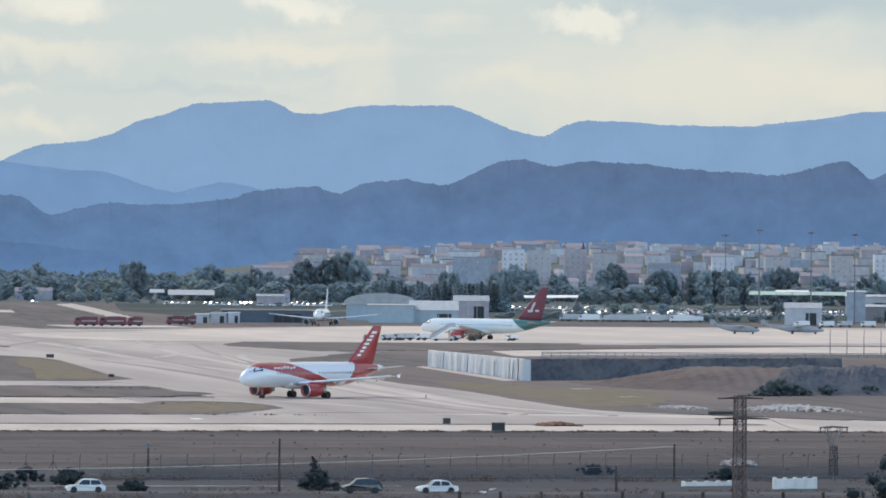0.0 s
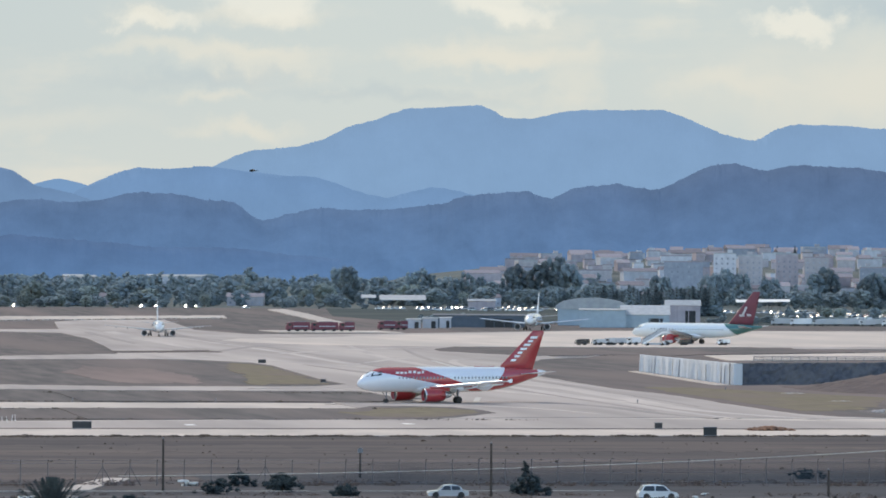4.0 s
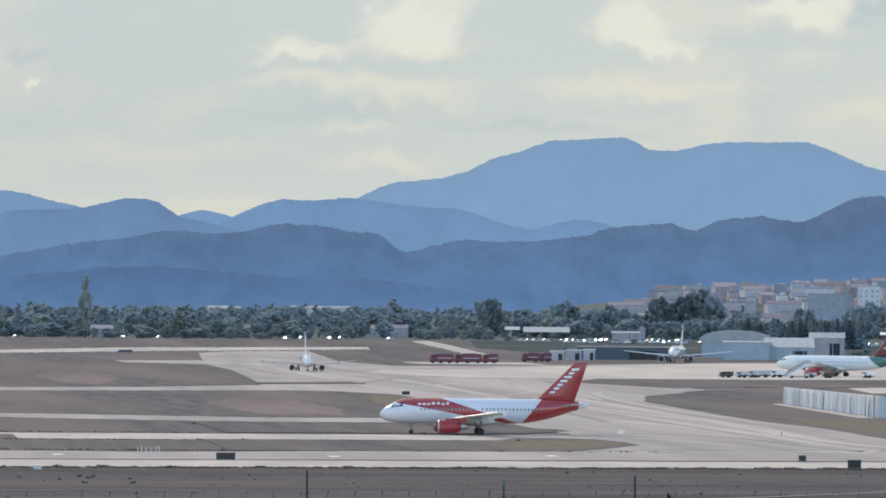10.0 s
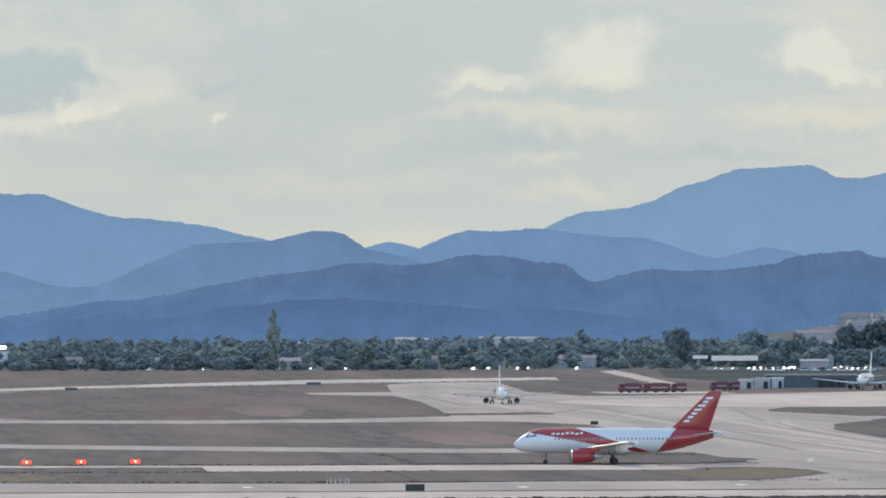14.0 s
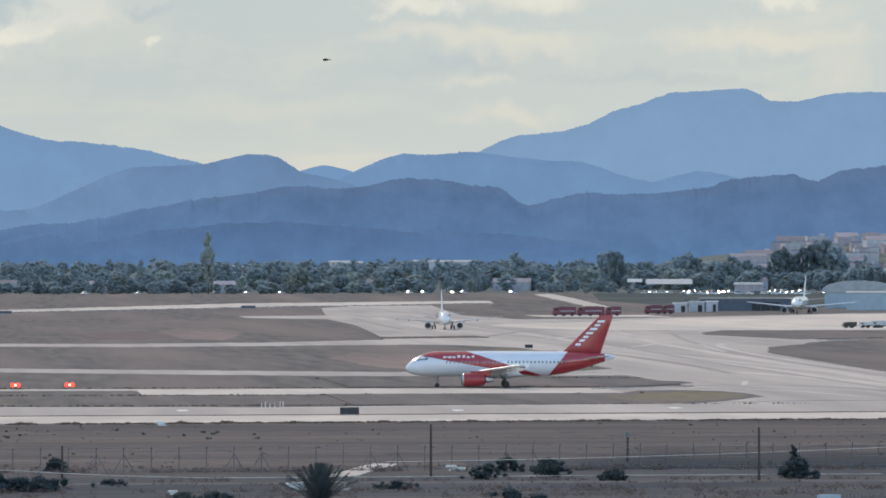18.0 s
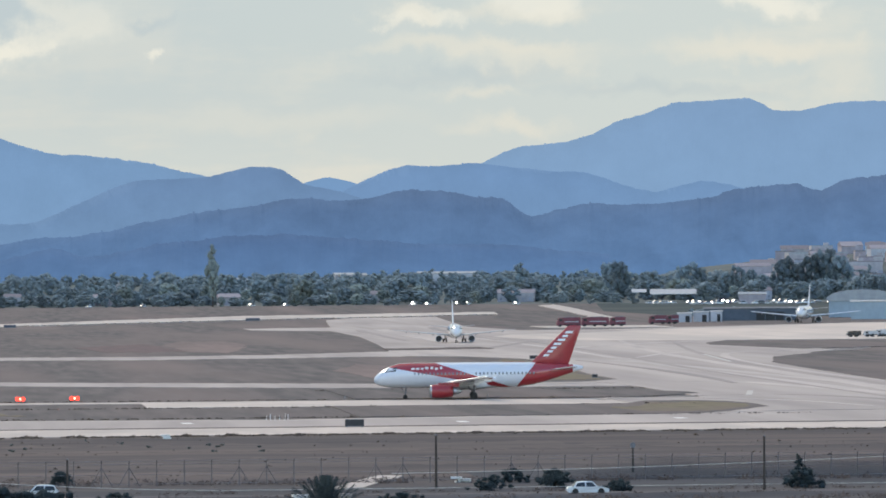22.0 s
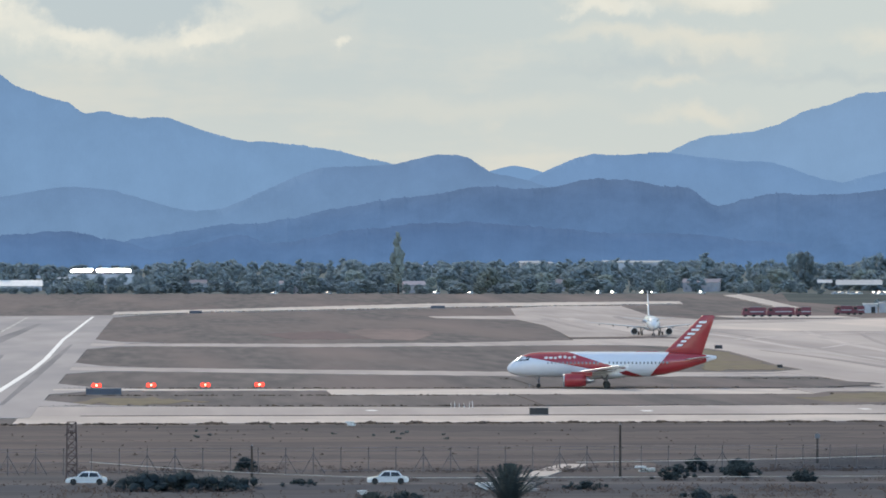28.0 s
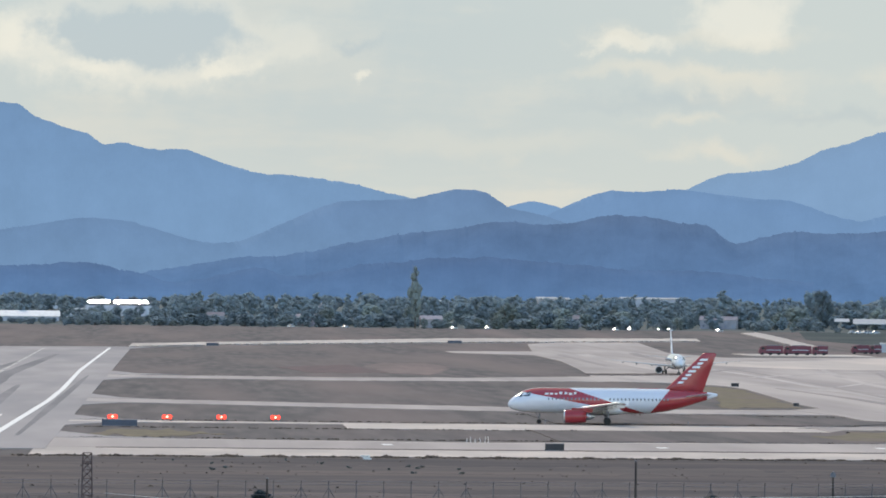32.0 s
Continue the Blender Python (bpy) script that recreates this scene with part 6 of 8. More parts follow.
def airport_buildings():
    shed("hangar", 379.0, 2345, 19, 20, 7.4, 0.6, M_HANGAR, M_ROOFGREY, "pale blue sheet-metal hangar with a grey roof", -9, False)
    shed("hangar", 398.0, 2350, 20, 26, 5.4, 4.0, M_HANGAR, M_ROOFGREY, "lower hangar wing with a dark doorway", -9)
    arched_hall(384.0, 2405, 32, 24, 7.0, 4.8)
    shed("workshop", 430.0, 2440, 15, 12, 8.4, 2.4, M_WALLS[1], M_ROOFGREY, "brownish workshop with a pale peaked roof", -9)
    shed("long_store", 325.0, 2335, 38, 12, 5.0, 0.6, M_DARKSTORE, M_DARKSTORE, "long low dark blue-grey store beside the apron", -8)
    for x, y, w, h in ((293.0, 2300, 5.5, 3.6), (300.5, 2305, 6.0, 4.0), (307.5, 2310, 4.5, 4.2)):
        shed("cabin", x, y, w, 4, h, 0.4, M_WALLS[2], M_ROOFGREY, "small white service cabin by the apron", -8)
    shed("white_hall", 562.0, 2365, 15.5, 18, 7.2, 2.4, M_WALLS[2], M_ROOFGREY, "white gabled hall beside the apron", -13)
    shed("grey_tower", 606.5, 2450, 8, 8, 13.5, 0.8, M_WALLS[3], M_ROOFGREY, "grey block tower beside the apron", -13, False)
    shed("orange_shop", 631, 2500, 16, 10, 6.5, 1.0, M_ROOF, M_ROOFGREY, "orange-brown low building by the apron", -13)
    shed("pale_office", 640, 2560, 22, 10, 10.5, 1.0, M_WALLS[0], M_ROOFGREY, "pale office building behind the apron", -13)
    shed("farm_shed", -83, 3110, 40, 22, 2.6, 3.2, M_WALLS[2], M_MARK, "long white-roofed farm shed beyond the runway", 2, False)
    shed("farm_shed", -58, 3290, 16, 10, 4.0, 1.6, M_WALLS[2], M_ROOFGREY, "white farm shed among the trees", 2, False)
    shed("blue_shed", 405, 2900, 14, 8, 5.0, 1.2, M_WALLS[1], M_ROOFGREY, "low shed beside the car park", -8, False)
    # glazed greenhouse whose roof panes throw back the sun
    g = empty("greenhouse", pose(-33, 3400, rise_at(3400, -33)), "long greenhouse whose glass roof mirrors the sun", "greenhouse")
    bm = bmesh.new()
    box(bm, (0, 0, 3.2), (40, 16, 6.4))
    part("wall", bm, M_WALLS[2], g)
    bm = bmesh.new()
    box(bm, (0, 0, 0), (1.75, 3.9, 0.12))
    tmp = part("roof_pane", bm, M_SUNFLASH, g)
    s = Vector((math.sin(radians(SUN_AZ)) * math.cos(radians(SUN_EL)), math.cos(radians(SUN_AZ)) * math.cos(radians(SUN_EL)), math.sin(radians(SUN_EL))))
    up = (s + Vector((0.01, -1, 0))).normalized()
    along = Vector((1, 0, -up.x / up.z)).normalized()
    half = Matrix((along, up.cross(along), up)).transposed().to_4x4()
    data = tmp.data
    tmp.matrix_basis = Matrix.Translation((-17, -3, 8.6)) @ half
    for i in range(1, 23):
        if i not in (8, 9):
            share("roof_pane", data, g, Matrix.Translation((-17 + i * 1.53, -3, 8.6)) @ half)
    # canopies
    def canopy(name, x, y, w, d, h, mat, label, rz=0, slope=0.8):
        c = empty(name, pose(x, y, rise_at(y, x), 0, 0, rz), label, "canopy")
        bm = bmesh.new()
        vs = [bm.verts.new(p) for p in ((-w / 2, -d / 2, h), (w / 2, -d / 2, h), (w / 2, d / 2, h + slope), (-w / 2, d / 2, h + slope), (-w / 2, -d / 2, h + 0.25), (w / 2, -d / 2, h + 0.25), (w / 2, d / 2, h + slope + 0.25), (-w / 2, d / 2, h + slope + 0.25))]
        for f in ((3, 2, 1, 0), (4, 5, 6, 7), (0, 1, 5, 4), (1, 2, 6, 5), (2, 3, 7, 6), (3, 0, 4, 7)):
            bm.faces.new([vs[i] for i in f])
        part("roof", bm, mat, c)
        for i in range(max(2, int(w / 6)) + 1):
            bm = bmesh.new()
            tube(bm, (-w / 2 + 0.5 + (w - 1) * i / max(2, int(w / 6)), 0, 0), (-w / 2 + 0.5 + (w - 1) * i / max(2, int(w / 6)), 0, h + slope * 0.45), 0.12, 0.12, 6)
            part("post", bm, M_STEEL, c)
    canopy("white_canopy", 377.3, 3010, 25, 26, 4.0, M_ROOFGREY, "white flat canopy over parked cars", -7, 2.6)
    canopy("white_canopy", 360, 3020, 8, 12, 5.0, M_ROOFGREY, "small white canopy beside the car park", -7, 1.6)
    canopy("green_canopy", 640, 2700, 50, 24, 9.5, M_GREENROOF, "long pale green canopy over the car park", -13, 1.6)
    for i in range(4):
        canopy("white_canopy", 535 + 8 * i, 2850 + 10 * i, 10, 10, 5.5, M_MARK, "small white canopy in the car park", -11, 1.2)
    canopy("pale_canopy", 622, 2640, 16, 10, 11.5, M_MARK, "high pale canopy roof", -13, 0.8)


airport_buildings()


def far_halls():
    """Long pale warehouses and glasshouses that show over the far wood."""
    for x, w, top, wall in ((251.0, 16, 24.6, M_WALLS[2]), (256.0, 22, 24.2, M_WALLS[0]), (310.0, 18, 25.0, M_MARK), (325.0, 40, 24.9, M_WALLS[2]), (2.7, 13, 18.6, M_MARK), (40.0, 14, 18.4, M_WALLS[2]), (181.0, 9, 21.6, M_MARK), (96.0, 16, 19.5, M_WALLS[0]), (-80.0, 20, 18.5, M_WALLS[2])):
        y = 3790 + 20 * math.sin(x)
        shed("far_hall", x, y, w * 0.8, 18, top - 3.6 - rise_at(y, x), 1.2, M_WALLS[2] if wall is M_MARK else wall, M_ROOFGREY, "long pale warehouse beyond the wood", 2, False)


far_halls()


def mast(x, y, h, label="slim steel floodlight mast with a lamp crown"):
    m = empty("floodlight_mast", pose(x, y, rise_at(y, x)), label, "mast", "floodlight masts")
    bm = bmesh.new()
    for i in range(6):
        tube(bm, (0, 0, h * i / 6), (0, 0, h * (i + 1) / 6), 0.42 - 0.05 * i, 0.37 - 0.05 * i, 8)
    part("pole", bm, M_STEEL, m)
    bm = bmesh.new()
    for k in range(10):
        a0, a1 = k * math.tau / 10, (k + 1) * math.tau / 10
        tube(bm, (1.1 * math.cos(a0), 1.1 * math.sin(a0), h - 0.6), (1.1 * math.cos(a1), 1.1 * math.sin(a1), h - 0.6), 0.1, 0.1, 5)
    for k in range(3):
        a = k * math.tau / 3
        tube(bm, (0, 0, h - 0.3), (1.1 * math.cos(a), 1.1 * math.sin(a), h - 0.6), 0.06, 0.06, 5)
    part("ring", bm, M_STEEL, m)
    for k in range(6):
        a = k * math.tau / 6
        bm = bmesh.new()
        box(bm, (1.2 * math.cos(a), 1.2 * math.sin(a), h - 0.9), (0.6, 0.6, 0.5), math.degrees(a))
        part("lamp_head", bm, M_STEEL, m)


for mx, mh in ((531.0, 39.0), (546.0, 41.5), (569.0, 40.5), (588.5, 39.8)):
    mast(mx, 2380, mh)


# ---- vehicles ----


def car_bodies():
    """Meshes shared by all cars: body shell, glasshouse and wheel, nose to -x."""
    out = {}
    for kind, (l, w, h, hood, boot) in {"hatchback": (4.1, 1.75, 1.48, 0.24, 0.06), "saloon": (4.6, 1.8, 1.44, 0.26, 0.2), "van": (4.6, 1.85, 1.85, 0.17, 0.02), "city_hatchback": (3.6, 1.62, 1.30, 0.25, 0.05), "city_saloon": (3.8, 1.65, 1.24, 0.26, 0.13), "city_van": (3.7, 1.65, 1.38, 0.2, 0.03)}.items():
        belt = 0.20 + 0.42 * h
        screen = (h - 0.06 - belt) * 1.1 / l  # the windscreen leans at about 42 degrees
        top0, top1 = -0.5 + hood + screen, 0.47 - boot - 0.07
        # outline from the front sill over the roof to the rear sill
        side = [(-0.485, 0.22), (-0.5, 0.36), (-0.495, 0.50), (-0.46, belt - 0.12), (-0.40, belt - 0.05), (-0.5 + hood, belt),
                (top0, h - 0.06), (top0 + 0.10, h - 0.01), ((top0 + top1) / 2 + 0.04, h), (top1 - 0.05, h - 0.05), (top1, h - 0.10),
                (0.485 - boot, belt + 0.04), (0.47, belt - 0.01 if boot > 0.1 else belt - 0.02), (0.495, belt - 0.16), (0.5, 0.38), (0.485, 0.22)]
        lean = lambda z: 1.0 - 0.20 * max(0.0, (z - belt) / (h - belt))
        bm = bmesh.new()
        loft(bm, [[(x * l, k * w / 2 * lean(z) * (1.0 if abs(x) < 0.46 else 0.93), z) for x, z in side] for k in (-1.0, -0.93, 0.93, 1.0)])
        tmp = part("body", bm, M_WHITE)
        body = tmp.data
        bpy.data.objects.remove(tmp)
        # glass: windscreen, rear screen and two panes on each side, a little proud of the shell
        bm = bmesh.new()
        def pane(pts, off):
            a = [Vector(p) for p in pts]
            for shift in (Vector(off) * -1, Vector(off)):
                bm.faces.new([bm.verts.new(p + shift) for p in a])
        x0, x1 = -0.5 + hood, 0.485 - boot
        zt = h - 0.10
        pane([((x0 + 0.012) * l, -w * 0.43, belt + 0.03), ((x0 + 0.012) * l, w * 0.43, belt + 0.03), (top0 * l, w * 0.36, zt + 0.02), (top0 * l, -w * 0.36, zt + 0.02)], (-0.02, 0, 0.02))
        pane([((x1 + 0.004) * l, -w * 0.42, belt + 0.07), ((x1 + 0.004) * l, w * 0.42, belt + 0.07), (top1 * l, w * 0.35, zt - 0.03), (top1 * l, -w * 0.35, zt - 0.03)], (0.02, 0, 0.02))
        mid = (top0 + top1) / 2 - 0.02
        for sy in (-1, 1):
            for pts in (((x0 + 0.05, belt + 0.03), (mid - 0.012, belt + 0.03), (mid - 0.012, zt), (top0 + 0.02, zt)), ((mid + 0.012, belt + 0.03), (x1 - 0.05, belt + 0.05), (top1 - 0.02, zt - 0.03), (mid + 0.012, zt))):
                pane([(x * l, sy * (w / 2 * lean(z) + 0.004), z) for x, z in pts], (0, sy * 0.012, 0))
        tmp = part("glasshouse", bm, M_GLASS)
        glass = tmp.data
        bpy.data.objects.remove(tmp)
        out[kind] = (body, glass, l, w)
    bm = bmesh.new()
    loft(bm, [[(0.31 * f * math.cos(j * math.tau / 14), u, 0.31 * f * math.sin(j * math.tau / 14)) for j in range(14)] for u, f in ((-0.1, 0.6), (-0.09, 0.95), (0.09, 0.95), (0.1, 0.6))])
    tmp = part("wheel", bm, M_TYRE)
    out["wheel"] = tmp.data
    bpy.data.objects.remove(tmp)
    return out


CARS = car_bodies()
PAINTED = {}


def car(x, y, rz, kind, paint, label, group="", z=None):
    body, glass, l, w = CARS[kind]
    key = (kind, paint)
    if key not in PAINTED:
        PAINTED[key] = body.copy()
        PAINTED[key].materials[0] = CAR_PAINTS[paint]
    root = empty("car", pose(x, y, rise_at(y, x) if z is None else z, 0, 0, rz), label, "car", group)
    share("body", PAINTED[key], root, Matrix())
    share("glasshouse", glass, root, Matrix())
    for sx in (-0.31, 0.31):
        for sy in (-0.44, 0.44):
            share("wheel", CARS["wheel"], root, pose(sx * l, sy * w, 0.31))
    return root


def car_parks():
    rng = random.Random(71)
    names = ("white", "silver-grey", "black", "dark red", "dark blue")
    def row(az0, az1, y, step, gap=0.12):
        a = az0
        while a < az1:
            a += math.degrees(step / y) * rng.uniform(0.95, 1.1)
            if rng.random() < gap:
                continue
            p = rng.choices((0, 1, 2, 3, 4), (9, 4, 0.8, 0.4, 0.4))[0]
            car(y * math.tan(radians(a)), y + rng.uniform(-1, 1), (27 if rng.random() < 0.7 else -153) + rng.gauss(0, 4), rng.choice(("hatchback", "saloon", "van")), p, names[p] + " car parked in a car park row", "cars in the car park")
    row(6.85, 7.75, 2930, 2.9)
    row(7.3, 9.0, 2890, 3.0, 0.2)
    row(8.0, 8.9, 2950, 3.0, 0.2)
    for y, gap in ((2640, 0.15), (2680, 0.1), (2720, 0.15), (2770, 0.2)):
        row(10.9, 14.4, y, 3.1, gap)
    row(10.3, 11.6, 2830, 3.2, 0.1)
    for a, y in ((2.85, 2950), (3.2, 2945), (4.5, 2945), (4.65, 2950), (4.95, 2948), (5.05, 2946), (5.55, 2945), (1.75, 2945), (1.2, 2950)):
        p = rng.choice((0, 0, 1))
        car(y * math.tan(radians(a)), y, 34, "hatchback", p, names[p] + " car standing before the tree belt", "cars before the trees")


car_parks()


def boxy(name, x, y, rz, l, w, h, mat, label, category, group="", cab=1.8, wheels=2, z=None, tank=False):
    """A lorry, bus or fire engine: chassis, cab, body, windows, wheels; nose to -x."""
    root = empty(name, pose(x, y, (rise_at(y, x) if z is None else z), 0, 0, rz), label, category, group)
    bm = bmesh.new()
    box(bm, (0, 0, 0.62), (l, w * 0.86, 0.24))
    part("chassis", bm, M_BLACK, root)
    bm = bmesh.new()
    loft(bm, [[(-l / 2 + u, -w / 2, zz) if k == 0 else (-l / 2 + u, w / 2, zz) for k, zz in ((0, 0.5), (1, 0.5), (1, t), (0, t))] for u, t in ((0.0, h * 0.5), (0.15, h * 0.62), (0.55, h * 0.94), (cab, h * 0.96))])
    part("cab", bm, mat, root)
    bm = bmesh.new()
    bl = l - cab - 0.15
    if tank:
        loft(bm, [[(-l / 2 + cab + 0.15 + u, 0.48 * w * f * math.cos(j * math.tau / 14), h * 0.58 + h * 0.36 * f * math.sin(j * math.tau / 14)) for j in range(14)] for u, f in ((0, 0.8), (0.2, 1), (bl - 0.2, 1), (bl, 0.8))])
    else:
        box(bm, (-l / 2 + cab + 0.15 + bl / 2, 0, 0.75 + (h - 0.75) / 2), (bl, w, h - 0.75))
    part("body", bm, mat, root)
    for s in (-1, 1):
        bm = bmesh.new()
        box(bm, (-l / 2 + cab * 0.6, s * (w / 2 + 0.01), h * 0.72), (cab * 0.5, 0.04, h * 0.24))
        part("side_window", bm, M_GLASS, root)
    bm = bmesh.new()
    box(bm, (-l / 2 + 0.32, 0, h * 0.76), (0.05, w * 0.84, h * 0.26))
    part("windscreen", bm, M_GLASS, root)
    for i in range(wheels):
        for s in (-1, 1):
            bm = bmesh.new()
            wx = -l / 2 + 1.2 + (l - 2.6) * i / (wheels - 1)
            tube(bm, (wx, s * (w / 2 - 0.3), 0.5), (wx, s * (w / 2 + 0.02), 0.5), 0.5, 0.5, 14)
            part("wheel", bm, M_TYRE, root)
    return root


def service_vehicles():
    for x, y, l in ((225.5, 2118, 9.0), (236.0, 2122, 10.5), (245.0, 2126, 6.0), (268.5, 2192, 7.0), (275.0, 2198, 5.0)):
        e = boxy("fire_engine", x, y, 4, l, 2.6, 3.5, M_SIGNRED, "dark red airport fire engine parked on its pad", "fire engine", "fire engines", 2.3, 3 if l > 8 else 2, z=0.2)
        bm = bmesh.new()
        box(bm, (0.8, 0, 3.62), (l * 0.5, 1.1, 0.24))
        part("roof_monitor", bm, M_STEEL, e)
        bm = bmesh.new()
        for s in (-1, 1):
            box(bm, (1.0, s * 1.32, 1.9), (l * 0.6, 0.05, 0.3))
        part("side_stripe", bm, M_GREYPAINT, e)
    for i, (x, y, l, h, m, lab) in enumerate(((283.2, 1722, 5.0, 2.2, 1, "grey service van beside the parked airliner"), (288.6, 1726, 4.6, 2.4, 0, "white service van beside the parked airliner"), (276.0, 1716, 4.2, 1.9, 1, "grey ramp car near the parked airliner"), (280.0, 1719, 3.6, 2.2, 1, "grey ramp van beside the stairs"), (270.5, 1713, 4.4, 1.9, 2, "dark ramp car near the parked airliner"), (304.0, 1722, 3.8, 1.9, 2, "dark baggage tractor under the airliner"), (299.0, 1724, 3.0, 1.6, 1, "low grey baggage cart by the airliner"), (317.0, 1726, 4.0, 2.0, 0, "white service truck under the airliner"))):
        boxy("service_vehicle", x, y, 4, l, 2.0, h, CAR_PAINTS[m], lab, "vehicle", "vehicles at the stand", 1.5, 2, z=0.12)
    rng = random.Random(72)
    for i in range(15):
        x = 470 + 56 * i / 14
        l = rng.choice((6, 7, 9, 11))
        m = CAR_PAINTS[rng.choice((0, 0, 1, 0, 1))]
        boxy("bus", x, 2420 + rng.uniform(-14, 14), rng.uniform(-12, -4), l, 2.5, rng.uniform(2.7, 3.3), m, "white or grey coach parked beyond the apron", "bus", "coaches beyond the apron", 1.6, 2)
    for i in range(6):
        boxy("lorry", 546 + 10 * i, 2300 + rng.uniform(-8, 8), rng.uniform(-16, 2), 6.5, 2.3, 2.7, CAR_PAINTS[rng.choice((0, 1, 0))], "pale ramp lorry parked beside the apron", "lorry", "lorries by the apron", 1.7, 2)
    # passenger stairs at the parked airliner's forward door
    for x, y in ((292.5, 1712),):
        s = empty("passenger_stairs", pose(x, y, 0.12, 0, 0, 3), "white mobile passenger stairs at the airliner", "stairs", "passenger stairs")
        bm = bmesh.new()
        vs = [(-3.6, 0.6), (2.6, 4.3), (4.2, 4.3), (4.2, 3.8), (2.8, 3.8), (-3.3, 0.3)]
        a = [bm.verts.new((p[0], -0.9, p[1])) for p in vs]
        b = [bm.verts.new((p[0], 0.9, p[1])) for p in vs]
        bm.faces.new(a)
        bm.faces.new(b[::-1])
        for k in range(6):
            bm.faces.new((a[k], a[(k + 1) % 6], b[(k + 1) % 6], b[k]))
        part("flight", bm, M_WHITE, s)
        for sy in (-0.9, 0.9):
            bm = bmesh.new()
            tube(bm, (-3.6, sy, 1.7), (2.6, sy, 5.4), 0.06, 0.06, 6)
            tube(bm, (2.6, sy, 5.4), (4.2, sy, 5.4), 0.06, 0.06, 6)
            for k in range(6):
                u = k / 5
                tube(bm, (-3.6 + 6.2 * u, sy, 0.6 + 3.7 * u), (-3.6 + 6.2 * u, sy, 1.7 + 3.7 * u), 0.04, 0.04, 5)
            part("handrail", bm, M_STEEL, s)
        for sy in (-0.93, 0.93):
            bm = bmesh.new()
            loft(bm, [[(-3.5, sy + d, 0.75), (2.6, sy + d, 4.4), (4.2, sy + d, 4.4), (4.2, sy + d, 5.2), (2.6, sy + d, 5.2), (-3.5, sy + d, 1.5)] for d in (-0.02, 0.02)])
            part("side_panel", bm, M_GREYPAINT, s)
        bm = bmesh.new()
        for sx in (2.4, 3.9):
            for sy in (-0.7, 0.7):
                tube(bm, (sx, sy, 0.7), (sx, sy, 4.0), 0.09, 0.09, 6)
        part("support", bm, M_STEEL, s)
        bm = bmesh.new()
        box(bm, (0.6, 0, 0.55), (6.5, 1.8, 0.5))
        part("chassis", bm, M_GREYPAINT, s)
        for k in range(14):
            bm = bmesh.new()
            box(bm, (-3.4 + 6.0 * k / 13, 0, 0.70 + 3.6 * k / 13), (0.3, 1.6, 0.05))
            part("tread", bm, M_STEEL, s)
        for wx in (-1.8, 2.8):
            for sy in (-0.95, 0.95):
                bm = bmesh.new()
                tube(bm, (wx, sy - 0.12, 0.4), (wx, sy + 0.12, 0.4), 0.4, 0.4, 12)
                part("wheel", bm, M_TYRE, s)


service_vehicles()

# ---- airfield furniture, walls, earth ----


def approach_lamps():
    for x, y in ((-9.5, 900.5), (-0.8, 902.0), (7.9, 903.5), (16.6, 905.0)):
        u = empty("approach_lamp", pose(x, y, 0.0), "low approach light unit glowing red beside the runway", "lamp", "row of red approach lamps")
        bm = bmesh.new()
        box(bm, (0, 0.9, 0.72), (1.5, 1.7, 0.7))
        part("housing", bm, M_ORANGE, u)
        for dx in (-0.45, 0, 0.45):
            bm = bmesh.new()
            tube(bm, (dx, 0.05, 0.76), (dx, -0.05, 0.76), 0.36 if dx else 0.2, 0.36 if dx else 0.2, 14)
            part("lens", bm, M_REDCORE if dx == 0 else M_REDLAMP, u, "glowing red lens")
        for dx in (-0.6, 0.6):
            bm = bmesh.new()
            tube(bm, (dx, 0.9, 0), (dx, 0.9, 0.4), 0.06, 0.06, 6)
            part("leg", bm, M_STEEL, u)


approach_lamps()


def board(name, x, y, w, h, mat, label, rz=0.0, z=0.0):
    b = empty(name, pose(x, y, z, 0, 0, rz), label, "sign", "airfield signs")
    bm = bmesh.new()
    box(bm, (0, 0, 0.25 + h / 2), (w, 0.3, h))
    part("panel", bm, mat, b)
    bm = bmesh.new()
    for s in ((0, h + 0.27, w + 0.1, 0.08), (0, 0.22, w + 0.1, 0.08)):
        box(bm, (s[0], 0, s[1]), (s[2], 0.36, s[3]))
    part("frame", bm, M_STEEL, b)
    for s in (-1, 1):
        bm = bmesh.new()
        tube(bm, (s * w * 0.4, 0, 0), (s * w * 0.4, 0, 0.3), 0.06, 0.06, 6)
        part("leg", bm, M_STEEL, b)


for bx, by, bw, bh, bm_, bl in ((50.5, 742, 2.5, 0.85, M_BLACK, "black taxiway board on short legs"), (129.6, 714.5, 1.7, 1.0, M_BLACK, "black board at the taxiway's edge"), (128.6, 748, 1.0, 0.7, M_BLACK, "small black taxiway board"), (-8.0, 861, 5.4, 0.85, M_BOARD, "long grey-blue board before the red lamps"),
                                (119.7, 1077, 1.0, 0.5, M_BLACK, "dark taxiway board in the grass"), (121.4, 2425, 6.0, 1.0, M_BOARD, "grey board beside the far taxiway"), (132.3, 1321, 1.8, 0.7, M_BLACK, "dark taxiway board by the grass edge"), (16, 2280, 5.0, 1.0, M_BOARD, "grey board at the far taxiway's end")):
    board("taxiway_sign", bx, by, bw, bh, bm_, bl, 0, rise_at(by, bx))


